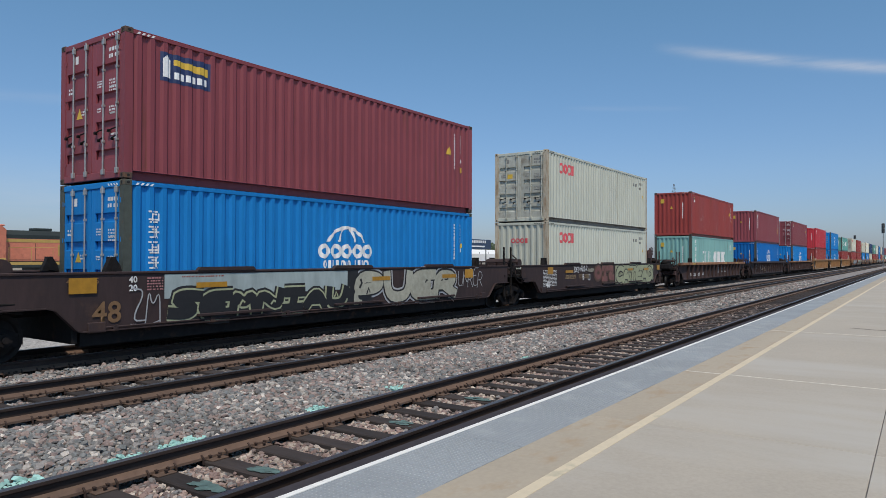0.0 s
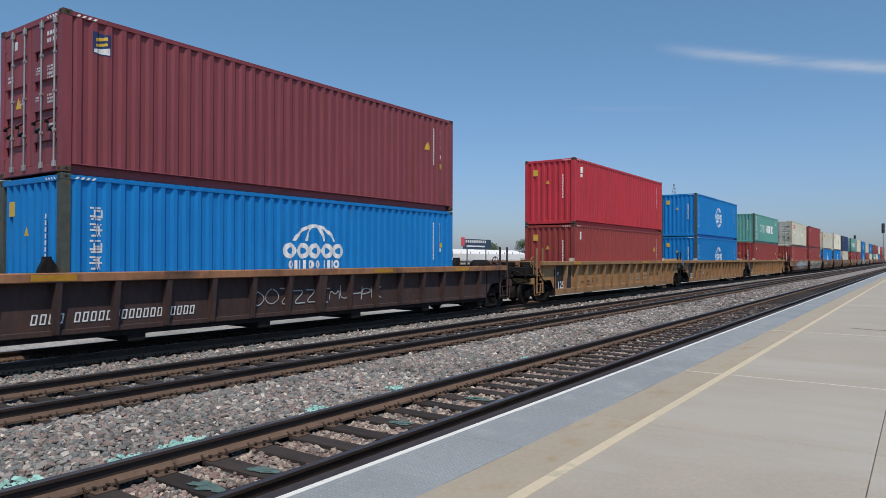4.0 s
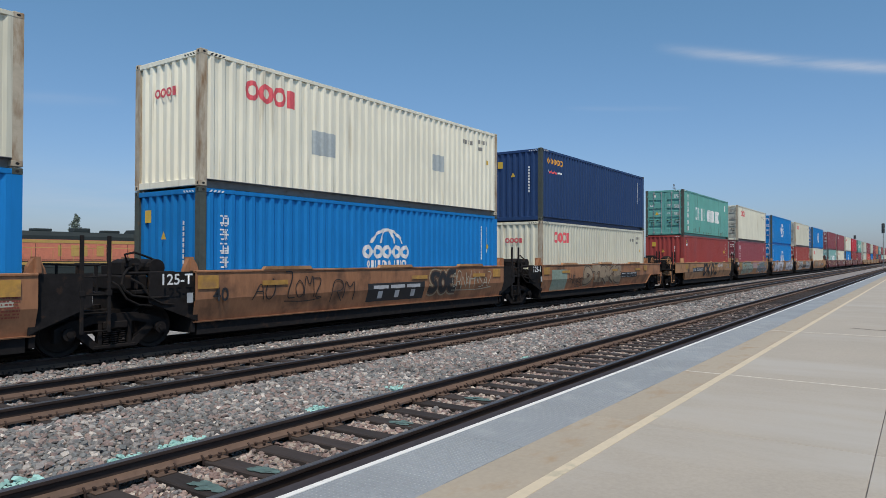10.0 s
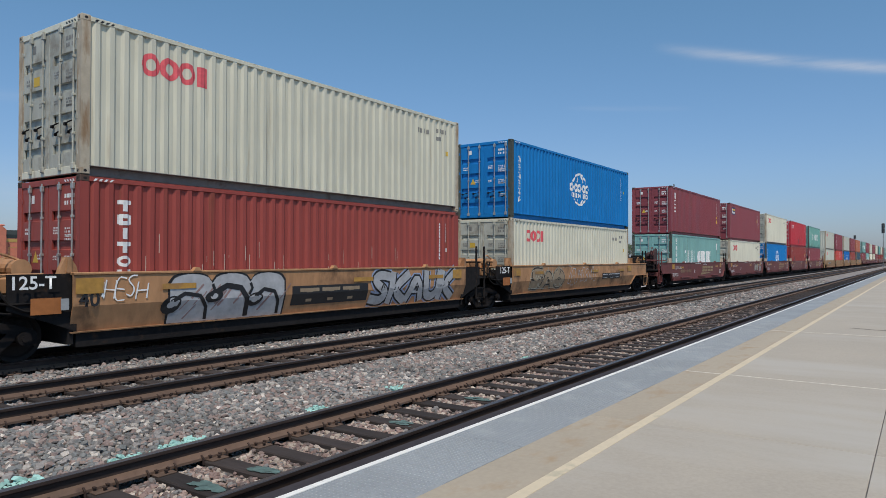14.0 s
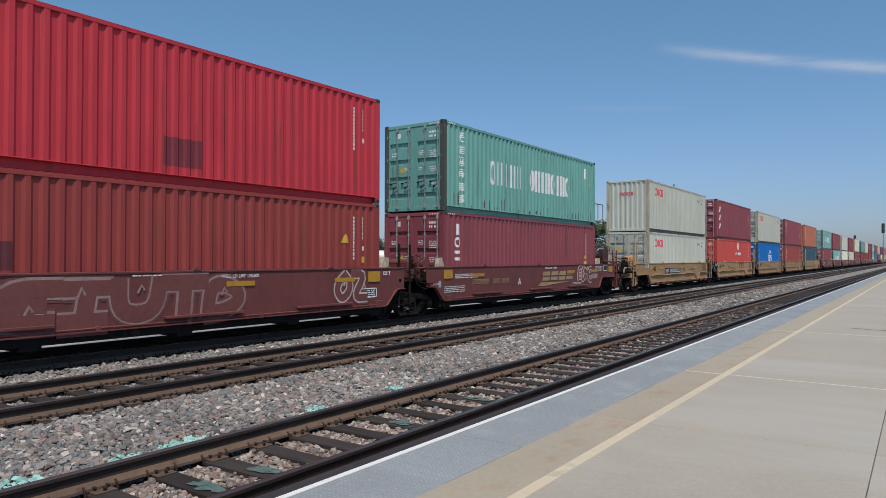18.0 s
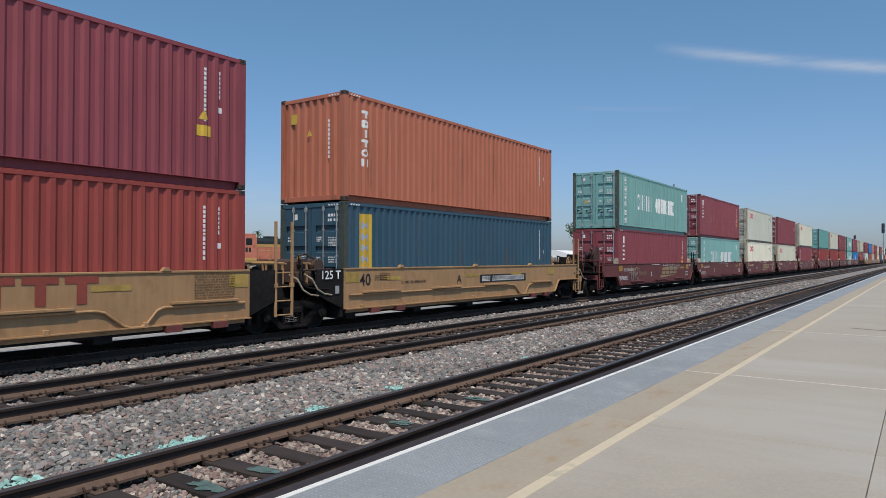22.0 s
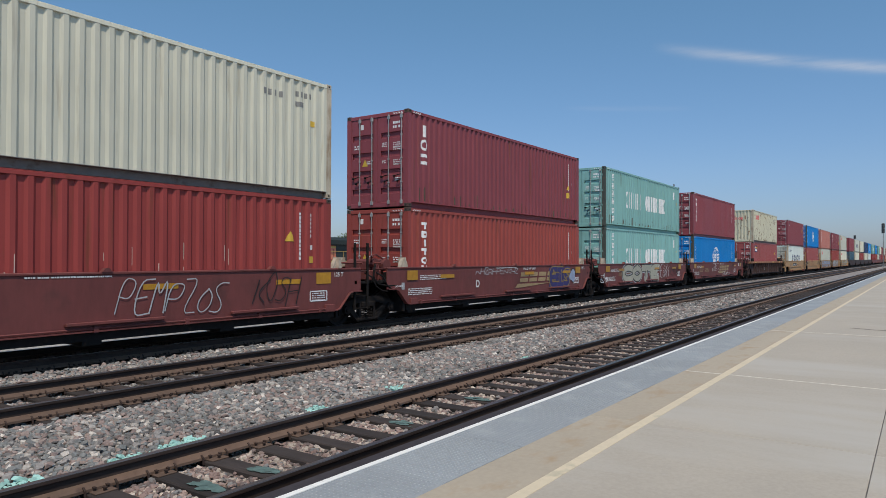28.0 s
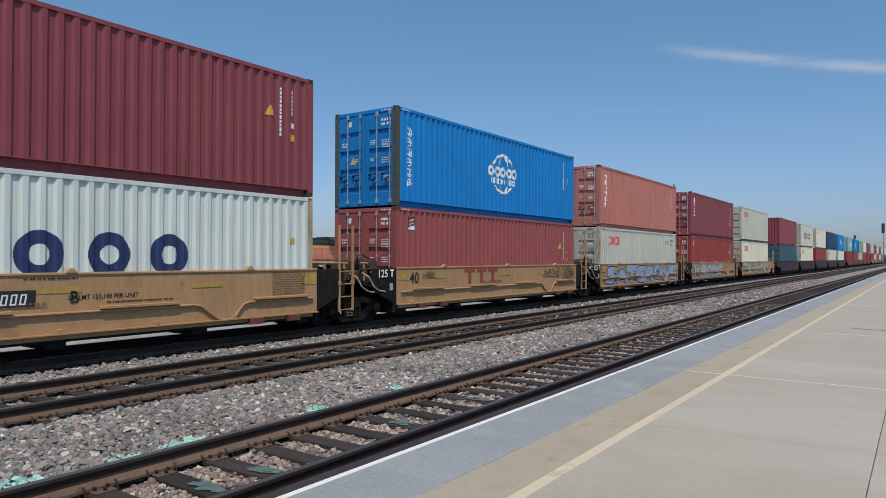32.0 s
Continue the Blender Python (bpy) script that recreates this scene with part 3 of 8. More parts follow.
# crushed stones: flat-topped broken chips of ten corners each
def stone_kinds(count):
    out = []
    rng = np.random.RandomState(5)
    while len(out) < count:
        bm = bmesh.new()
        for ring, z in ((0, 0.34), (1, -0.34)):
            for i in range(5):
                a = (i + 0.5 * ring + rng.uniform(-0.28, 0.28)) * 1.2566
                r = rng.uniform(0.62, 1.08) * (0.80 if ring == 0 else 1.0)
                bm.verts.new((r * math.cos(a) * 1.18, r * math.sin(a) * 0.88, z * rng.uniform(0.75, 1.3)))
        bmesh.ops.convex_hull(bm, input=bm.verts)
        bm.verts.index_update()
        if len(bm.faces) == 16 and all(v.link_faces for v in bm.verts):
            out.append((np.array([v.co[:] for v in bm.verts]), np.array([[v.index for v in f.verts] for f in bm.faces])))
        bm.free()
    return out


KINDS = stone_kinds(14)


def scatter(name, regions, material, label, seed):
    """regions: x0, x1, y0, y1, stones per square metre, size, lift, which stones to keep."""
    rng = np.random.RandomState(seed)
    vs, fs, count = [], [], 0
    for x0, x1, y0, y1, per, size, lift, keep in regions:
        for _ in range(int((x1 - x0) * (y1 - y0) * per)):
            x, y = rng.uniform(x0, x1), rng.uniform(y0, y1)
            if keep and not keep(x, y):
                continue
            r = size * rng.choice((0.6, 0.8, 0.95, 1.1, 1.4)) * rng.uniform(0.85, 1.15)
            R = np.array(Euler((rng.normal(0, 0.30), rng.normal(0, 0.30), rng.uniform(0, 6.28))).to_matrix())
            v, f = KINDS[rng.randint(len(KINDS))]
            vs.append(v * (1, 1, rng.uniform(0.55, 1.1)) @ R.T * r + np.array([x, y, bed_height(y) + lift + rng.uniform(-0.25, 0.60) * r]))
            fs.append(f + 10 * count)
            count += 1
    v, idx = np.concatenate(vs), np.concatenate(fs).reshape(-1)
    me = bpy.data.meshes.new(name)
    me.vertices.add(len(v))
    me.vertices.foreach_set("co", v.reshape(-1))
    me.loops.add(len(idx))
    me.loops.foreach_set("vertex_index", idx)
    me.polygons.add(len(idx) // 3)
    me.polygons.foreach_set("loop_start", np.arange(0, len(idx), 3))
    me.materials.append(material)
    me.update(calc_edges=True)
    me.shade_flat()
    ob = new(name, me)
    return tagged(ob, label, "ballast", kind="stuff")


def off_tie(track_name, pitch_half=0.13):
    places = np.array(TIES[track_name])
    return lambda x, y: abs(places - x).min() > pitch_half


free_near, free_mid = off_tie("near"), off_tie("middle")
CYAN = ((2.70, 6.64, 0.36, 0.15), (3.90, 6.60, 0.26, 0.11), (4.50, 6.66, 0.30, 0.13), (6.58, 6.66, 0.20, 0.11), (8.32, 6.74, 0.20, 0.11), (12.4, 6.62, 0.22, 0.10))
is_cyan = lambda x, y: any(((x - a) / rx) ** 2 + ((y - b_) / ry) ** 2 < 1 for a, b_, rx, ry in CYAN)
scatter("ballast_stones", [
    (1.0, 13, 6.10, 8.60, 800, 0.040, 0.002, lambda x, y: not is_cyan(x, y)),
    (13, 28, 6.10, 8.6, 500, 0.044, 0.004, None),
    (28, 70, 6.15, 8.5, 90, 0.058, 0.01, None),
    (1.0, 20, 8.60, 10.9, 260, 0.034, -0.012, free_mid),
    (20, 50, 8.6, 10.6, 80, 0.05, -0.005, free_mid),
    (2.0, 24, 10.85, 12.28, 480, 0.042, 0.012, None),
    (24, 70, 10.85, 12.25, 110, 0.055, 0.02, None),
], M_STONE, "grey and pinkish crushed granite stones between the tracks", 11)
scatter("track_stones", [
    (1.4, 16, 4.58, 5.95, 640, 0.033, 0.004, free_near),
    (16, 34, 4.60, 5.95, 260, 0.038, 0.004, free_near),
    (1.0, 30, 3.75, 4.4, 120, 0.035, 0.0, None),
], M_PINKSTONE, "pinkish crushed stones between the ties", 12)
scatter("painted_stones", [(a - rx, a + rx, b_ - ry, b_ + ry, 900, 0.033, 0.006, is_cyan) for a, b_, rx, ry in CYAN],
        M_CYAN, "crushed stones sprayed with turquoise marking paint", 13)
s = Shape()
for x, y, w in ((3.78, 5.33, 0.20), (4.35, 5.28, 0.18), (6.52, 5.37, 0.18), (8.24, 5.31, 0.16)):
    k = min(TIES["near"], key=lambda t: abs(t - x))
    for j in range(16):
        cx, cy, r = random.gauss(k, 0.05), random.gauss(y, w * 0.5), random.uniform(0.02, 0.055)
        s.face([(min(max(cx + r * random.uniform(0.7, 1.3) * math.cos(q * 0.785), k - 0.105), k + 0.105), cy + 1.5 * r * random.uniform(0.7, 1.3) * math.sin(q * 0.785), 0.0004 * j) for q in range(8)])
s.v = [(q[0], q[1], RAIL_N - 0.192 + q[2]) for q in s.v]
single("paint_splash", s, paint("thin turquoise spray on timber", (0.09, 0.15, 0.14), rough=0.8, vary=0.5, fine=14), "faint turquoise paint marks on the ties", "paint mark", kind="stuff")

# the platform: body, slabs, tactile tiles, painted lines
plat = tagged(new("platform"), "concrete station platform with tactile edge and painted lines", "platform", kind="structure")
s = Shape()
s.box(-14, 420, -9.0, 3.70, -0.62, -0.012, 0.006)
part("platform_body", s.mesh("platform_body"), M_CURB, plat, "dark concrete platform side")
SLAB_X = [-8.8, -5.32, -1.84, 1.64, 3.36, 6.90, 10.42, 13.95, 17.45, 20.95] + [20.95 + 3.5 * i for i in range(1, 24)] + [160, 250, 420]
for i, (a, b_) in enumerate(zip(SLAB_X[:-1], SLAB_X[1:])):
    for j, (ya, yb) in enumerate(((-9.0, -3.2), (-3.2, 0.33), (0.33, 2.372))):
        s = Shape()
        s.box(a + 0.0045, b_ - 0.0045, ya + 0.004, yb - 0.004, -0.10, 0.0, 0.003)
        part("slab", s.mesh("slab"), M_CONC, plat)
    s = Shape()
    s.box(a + 0.0045, b_ - 0.0045, 2.380, 2.905, -0.10, 0.0, 0.003)
    part("slab", s.mesh("slab"), M_CONCBAND, plat)
s = Shape()
s.box(10.405, 10.435, 0.36, 2.88, -0.05, 0.003)
s.box(17.44, 17.47, 0.36, 2.88, -0.05, 0.003)
part("joint_sealant", s.mesh("joint_sealant"), M_CAULK, plat, "pale joint sealant")
s = Shape()
s.box(-12, 400, 2.276, 2.378, -0.05, 0.0035)
part("yellow_line", s.mesh("yellow_line"), M_LINE, plat, "faded yellow painted line")
s = Shape()
s.box(-14, 420, 3.640, 3.690, -0.10, 0.006, 0.006)
part("edge_stripe", s.mesh("edge_stripe"), M_EDGE, plat, "white painted platform edge")
s = Shape()
s.box(-14, 420, 3.692, 3.825, -0.26, 0.001, 0.010)
part("edge_nosing", s.mesh("edge_nosing"), M_DARKEDGE, plat, "dark strip along the platform edge")
for i in range(74):
    x0 = -5.6 + 1.22 * i
    s = Shape()
    s.box(x0 + 0.003, x0 + 1.217, 2.912 + 0.006 * math.sin(i * 4.1), 3.636, -0.08, -0.002 + 0.0015 * math.sin(i * 2.3), 0.003)
    if 1.0 < x0 < 19:
        for a in range(28):
            for b_ in range(16):
                cx, cy = x0 + 0.04 + a * 0.0422, 2.955 + b_ * 0.0422
                k = len(s.v)
                for r, z in ((0.0115, -0.002), (0.0070, 0.0030)):
                    s.v += [(cx + r * math.cos(t * 1.0472), cy + r * math.sin(t * 1.0472), z) for t in range(6)]
                s.f += [(k + t, k + (t + 1) % 6, k + 6 + (t + 1) % 6, k + 6 + t) for t in range(6)] + [tuple(range(k + 6, k + 12))]
                s.mi += [0] * 6 + [1]
    part("tactile_tile", s.mesh("tactile_tile", 2), [M_TACTILE, M_DOME], plat)
s = Shape()
s.box(84.7, 420, 2.912, 3.636, -0.08, -0.002)
part("tactile_strip", s.mesh("tactile_strip"), M_TACTILE, plat)
s = Shape()
crack = [(19.15, 1.42), (19.05, 1.15), (18.95, 0.9), (18.98, 0.62), (18.80, 0.35), (18.72, 0.0), (18.76, -0.5)]
for (xa, ya), (xb, yb) in zip(crack[:-1], crack[1:]):
    s.face([(xa - 0.035, ya, 0.003), (xb - 0.035, yb, 0.003), (xb + 0.04, yb, 0.003), (xa + 0.04, ya, 0.003)])
part("crack_filler", s.mesh("crack_filler"), M_TAR, plat, "dark tar filled crack")


# ---- the freight train ----
# distance that the train has gone at t seconds, towards smaller x
def gone(t):
    u = t / 32.0
    return 659.429 * u + 26.519 * u ** 2 + 10.704 * u ** 3 - 28.962 * u ** 4 + 11.590 * u ** 5


TIMES = [0, 2, 4, 6, 8, 10, 12, 14, 16, 18, 20, 22, 24, 26, 28, 30, 32]
MOVING = []        # thing, x at the start, y, z

BL, BW, BH = 12.192, 2.438, 2.896
PITCH_R, DEPTH = 0.278, 0.044
X_IN = 5.93        # half length of the corrugated wall


def fold(u):
    """Depth of the corrugation at u metres along the wall."""
    q = u % PITCH_R
    if q < 0.085:
        return 0.0
    if q < 0.139:
        return DEPTH * (q - 0.085) / 0.054
    if q < 0.224:
        return DEPTH
    return DEPTH * (1 - (q - 0.224) / 0.054)


def folds(a, b_):
    """Places between a and b_ where the corrugation bends."""
    out = [a]
    k = math.floor(a / PITCH_R) - 1
    while k * PITCH_R < b_:
        out += [k * PITCH_R + d for d in (0.0, 0.085, 0.139, 0.224) if a < k * PITCH_R + d < b_]
        k += 1
    return out + [b_]


def side_wall(s):
    y0 = -BW / 2 + 0.006
    xs = folds(-X_IN, X_IN)
    for a, b_ in zip(xs[:-1], xs[1:]):
        ya, yb = y0 + fold(a), y0 + fold(b_)
        s.face([(a, ya, 0.155), (b_, yb, 0.155), (b_, yb, 2.79), (a, ya, 2.79)])
    s.face([(X_IN, y0 + 0.05, 0.155), (-X_IN, y0 + 0.05, 0.155), (-X_IN, y0 + 0.05, 2.79), (X_IN, y0 + 0.05, 2.79)])


def end_wall(s):
    x0 = -BL / 2 + 0.012
    ys = folds(-1.06, 1.06)
    for a, b_ in zip(ys[:-1], ys[1:]):
        xa, xb = x0 + fold(a) * 1.25, x0 + fold(b_) * 1.25
        s.face([(xb, b_, 0.17), (xa, a, 0.17), (xa, a, 2.76), (xb, b_, 2.76)])
    s.box(-BL / 2 + 0.01, -BL / 2 + 0.10, -1.06, 1.06, 0.02, 0.17, 0.01)
    s.box(-BL / 2 + 0.004, -BL / 2 + 0.10, -1.06, 1.06, 2.76, 2.87, 0.01)


def roof(s):
    xs = [-5.98 + 0.299 * i for i in range(41)]
    for i, (a, b_) in enumerate(zip(xs[:-1], xs[1:])):
        za, zb = (2.850, 2.872) if i % 2 == 0 else (2.872, 2.850)
        s.face([(a, -1.15, za), (b_, -1.15, zb), (b_, 1.15, zb), (a, 1.15, za)])
    s.face([(-5.98, 1.15, 2.80), (5.98, 1.15, 2.80), (5.98, -1.15, 2.80), (-5.98, -1.15, 2.80)])


def top_rail(s):
    s.box(-5.93, 5.93, -1.219, -1.150, 2.785, 2.862, 0.008)
    s.box(-5.93, 5.93, -1.216, -1.190, 2.860, 2.876, 0.004)


def bottom_rail(s):
    s.box(-5.93, 5.93, -1.216, -1.073, 0.150, 0.166, 0.004)
    s.box(-5.93, 5.93, -1.085, -1.073, -0.032, 0.155)
    s.box(-5.93, 5.93, -1.110, -1.073, -0.016, 0.004, 0.003)


def corner_post(s):
    # at the near left corner
    s.prism([(-6.092, -1.215), (-5.925, -1.213), (-5.925, -1.150), (-5.99, -1.150), (-5.99, -1.05), (-6.085, -1.05)], 0.115, 2.785, "z")


def corner_casting(s):
    s.box(-6.096, -5.918, -1.219, -1.057, 0.0, 0.118, 0.012, 0)
    # lock holes: flat dark faces painted for the shade inside them
    ring = [(-6.007 + 0.034 * math.cos(t * 0.7854), 0.060 + 0.026 * math.sin(t * 0.7854)) for t in range(8)]
    s.face([(q[0], -1.2205, q[1]) for q in ring], 1)
    ring = [(-1.138 - 0.026 * math.cos(t * 0.7854), 0.060 + 0.034 * math.sin(t * 0.7854)) for t in range(8)]
    s.face([(-6.0975, q[0], q[1]) for q in ring], 1)


def door(s):
    """One leaf, at y from 0.012 to 1.10, hinged at the outer edge; horizontal pressed grooves."""
    x0 = -6.072
    s.box(x0, x0 + 0.04, 0.012, 0.15, 0.17, 2.75, 0.004)
    s.box(x0, x0 + 0.04, 1.00, 1.10, 0.17, 2.75, 0.004)
    zs = [(0.17, 0.0)]
    for z in (0.42, 0.98, 1.54, 2.09):
        zs += [(z, 0.0), (z + 0.015, 0.05), (z + 0.17, 0.05), (z + 0.185, 0.0)]
    zs.append((2.75, 0.0))
    for (za, da), (zb, db) in zip(zs[:-1], zs[1:]):
        s.face([(x0 + da, 1.00, za), (x0 + da, 0.15, za), (x0 + db, 0.15, zb), (x0 + db, 1.00, zb)])
    for z in (0.4, 1.05, 1.75, 2.5):
        s.rod((x0 - 0.006, 1.098, z - 0.05), (x0 - 0.006, 1.098, z + 0.05), 0.016, 6)
        s.box(x0 - 0.012, x0, 1.0, 1.10, z - 0.035, z + 0.035, 0.003)


def door_frame(s):
    s.box(-6.09, -5.99, -1.06, 1.06, 2.755, 2.872, 0.01)
    s.box(-6.09, -5.99, -1.06, 1.06, 0.02, 0.165, 0.01)
    s.box(-6.055, -6.035, -0.011, 0.011, 0.17, 2.75)


def locking_bar(s):
    # at y = 0; cams, guides, and a dark handle in its retainer
    x = -6.108
    s.rod((x, 0, 0.10), (x, 0, 2.80), 0.017, 8)
    for z in (0.15, 2.70):
        s.box(x - 0.022, x + 0.03, -0.045, 0.045, z - 0.05, z + 0.06, 0.008)
    for z in (0.75, 1.45, 2.15):
        s.box(x - 0.022, x + 0.035, -0.028, 0.028, z - 0.025, z + 0.025, 0.006)
    for z, w in ((0.96, 0.30), (0.80, 0.16)):
        s.rod((x - 0.012, 0, z + 0.02), (x - 0.028, w * 0.4, z), 0.014, 6, mi=1)
        s.rod((x - 0.028, w * 0.4, z), (x - 0.02, w, z - 0.03), 0.014, 6, mi=1)
        s.box(x - 0.03, x + 0.02, w * 0.78, w, z - 0.05, z + 0.01, 0.006, 1)


def hazard(s):
    for i in range(4):
        x = -5.86 + i * 0.10
        s.face([(x, -1.2205, 2.80), (x + 0.05, -1.2205, 2.80), (x + 0.09, -1.2205, 2.845), (x + 0.04, -1.2205, 2.845)])
    for i in range(4):
        y = -1.02 + i * 0.10
        s.face([(-6.0925, y + 0.05, 2.79), (-6.0925, y, 2.79), (-6.0925, y + 0.04, 2.835), (-6.0925, y + 0.09, 2.835)])


# ---- markings on the corrugated walls: plain bars, rings and arcs in the paint's colours ----
def decal(s, x0, x1, spans, step=0.035, lift=0.0):
    """A marking that follows the corrugation; spans(x) gives its lower and upper edges at x, measured from the container's left end and floor."""
    a, b_ = x0 - BL / 2, x1 - BL / 2
    n = max(1, int((b_ - a) / step))
    xs = sorted(set([round(q, 4) for q in folds(a, b_)] + [round(a + (b_ - a) * i / n, 4) for i in range(n + 1)]))
    y0 = -BW / 2 + 0.003 - lift
    for p0, p1 in zip(xs[:-1], xs[1:]):
        if p1 - p0 < 0.001:
            continue
        for z0, z1 in spans((p0 + p1) / 2 + BL / 2):
            s.face([(p0, y0 + fold(p0), z0), (p1, y0 + fold(p1), z0), (p1, y0 + fold(p1), z1), (p0, y0 + fold(p0), z1)])


def bar(s, x0, x1, z0, z1):
    decal(s, x0, x1, lambda x: [(z0, z1)], 9.0)


def ring(s, cx, cz, rx, rz, w, lo=-9.0, hi=9.0, lift=0.0):
    def spans(x):
        u = (x - cx) / rx
        if abs(u) >= 1:
            return []
        out = rz * math.sqrt(1 - u * u)
        v = (x - cx) / (rx - w)
        inn = (rz - w) * math.sqrt(1 - v * v) if abs(v) < 1 else 0.0
        pairs = [(cz + inn, cz + out), (cz - out, cz - inn)] if inn else [(cz - out, cz + out)]
        return [(max(a, lo), min(b_, hi)) for a, b_ in pairs if min(b_, hi) - max(a, lo) > 0.004]
    decal(s, cx - rx, cx + rx, spans, 0.012, lift)


def disc(s, cx, cz, r):
    ring(s, cx, cz, r, r, r * 0.999)


def framed(s, x0, x1, z0, z1, t, middle=False):
    """An open block: a frame of stroke t, with a middle stroke or none."""
    m = (z0 + z1) / 2
    bars = [(z0, z0 + t), (z1 - t, z1)] + ([(m - t / 2, m + t / 2)] if middle else [])
    c = t * 0.45
    decal(s, x0, x1, lambda q: [(z0 + max(0.0, c - min(q - x0, x1 - q)), z1 - max(0.0, c - min(q - x0, x1 - q)))] if min(q - x0, x1 - q) < t else bars, t * 0.5)


def glyph(s, x, z, w, seed):
    """Bars across and upright that stand for one written sign."""
    rng = random.Random(seed)
    t = w * 0.14
    rows = sorted(rng.sample(range(5), 4))
    cuts = sorted(rng.sample((0.0, 0.22, 0.44, 0.66, 0.85), 2))
    bars = [(z + w * (0.03 + 0.21 * r), z + w * (0.03 + 0.21 * r) + t) for r in rows]
    lo, hi = rng.uniform(0.0, 0.25), rng.uniform(0.75, 1.0)

    def spans(q):
        u = (q - x) / w
        if any(c <= u <= c + 0.15 for c in cuts):
            return [(z + w * lo, z + w * hi)]
        return [b_ for k, b_ in enumerate(bars) if (0.05, 0.0, 0.28, 0.0)[k] <= u <= (0.9, 1.0, 0.8, 0.95)[k]]
    decal(s, x, x + w, spans, w * 0.06)


def slab_marks(s, x0, count, pitch, width, z0, z1, kinds="frame pair one pair pair"):
    """A row of upright shapes, one for each sign of a word: open blocks, bar pairs and single bars."""
    kinds = kinds.split()
    t = width * 0.34
    for i in range(count):
        x, kind = x0 + i * pitch, kinds[i % len(kinds)]
        if kind == "one":
            bar(s, x + width / 2 - t / 2, x + width / 2 + t / 2, z0, z1)
        elif kind == "pair":
            bar(s, x, x + t, z0, z1)
            bar(s, x + width - t, x + width, z0, z1)
        else:
            ring(s, x + width / 2, (z0 + z1) / 2, width / 2, (z1 - z0) / 2, t)


def mark_globe(s):
    # ringed globe cut by two rows of shapes, and a column of signs
    cx, cz = 6.14, BH - 1.38
    ring(s, cx, cz, 0.80, 0.72, 0.085, cz + 0.30)
    ring(s, cx, cz, 0.80, 0.72, 0.085, -9, cz - 0.44)
    ring(s, cx, cz + 0.1, 0.36, 0.62, 0.075, cz + 0.30, 9.0, 0.0015)
    ring(s, cx, cz - 0.1, 0.36, 0.62, 0.075, -9, cz - 0.44, 0.0015)
    for i in range(5):
        ring(s, 5.32 + i * 0.41, cz + 0.06, 0.200, 0.190, 0.112)
    slab_marks(s, 5.26, 8, 0.222, 0.17, cz - 0.38, cz - 0.17, "frame pair one frame frame one pair frame")


def mark_signs(s):
    for i in range(6):
        glyph(s, 0.52, BH - 0.82 - i * 0.30, 0.245, 40 + i)


def mark_rings(s):
    for i in range(3):
        ring(s, 1.37 + i * 0.40, BH - 0.63, 0.205, 0.225, 0.11, lift=0.0008 * (i % 2))
    bar(s, 2.42, 2.66, BH - 0.84, BH - 0.42)


def mark_words(s):
    # two long words as upright bars, and a column of signs
    slab_marks(s, 2.84, 5, 0.478, 0.40, BH - 1.82, BH - 0.98)
    slab_marks(s, 5.80, 8, 0.455, 0.38, BH - 1.82, BH - 0.98, "frame pair one pair frame one pair frame")


def mark_words_signs(s):
    for i in range(6):
        glyph(s, 0.86, BH - 0.60 - i * 0.40, 0.32, 60 + i)
    for i in range(2):
        bar(s, 11.0 + i * 0.18, 11.10 + i * 0.18, BH - 0.85, BH - 0.40)


def mark_three(s):
    # three signs down the corner as plain shapes
    x, z = 0.66, BH - 0.38
    bar(s, x + 0.11, x + 0.23, z - 0.36, z)
    ring(s, x + 0.17, z - 0.60, 0.165, 0.165, 0.075)
    bar(s, x, x + 0.34, z - 1.19, z - 1.09)
    bar(s, x, x + 0.34, z - 0.97, z - 0.87)


def mark_slabs(s):
    # three leaning blocks down the corner, each cut by a slanted gap
    for i in range(3):
        z = BH - 0.92 - i * 0.62
        decal(s, 0.76, 1.16, lambda q: [(z + max(0.0, (q - 1.04) * 3.3), z + min(0.40, (q - 0.76) * 3.3))] if 0.77 < q < 1.155 else [], 0.02)


def mark_scratches(s):
    rng = random.Random(29)
    for _ in range(46):
        x, z, h = rng.uniform(0.8, 9.0), rng.uniform(0.25, 1.5), rng.uniform(0.05, 0.45)
        q = math.floor(x / PITCH_R) * PITCH_R + rng.choice((0.205, 0.21, 0.065)) + BL / 2 % PITCH_R
        bar(s, q, q + rng.uniform(0.008, 0.018), z, z + h)


def mark_streaks(s):
    """Dark runs of rust and dirt from the folds of the lower wall."""
    rng = random.Random(41)
    for k in range(43):
        x = k * PITCH_R + rng.choice((0.10, 0.14, 0.20)) + rng.uniform(-0.02, 0.02)
        if rng.random() < 0.75 and x < 11.6:
            z = 0.17 + rng.uniform(0.0, 0.06)
            top = z + rng.choice((0.08, 0.14, 0.22, 0.38)) * rng.uniform(0.7, 1.2)
            w = rng.uniform(0.02, 0.055)
            decal(s, x + 0.13, x + 0.13 + w, lambda q: [(z, top - abs(q - x - 0.13 - w / 2) * 3.0)], 0.012)


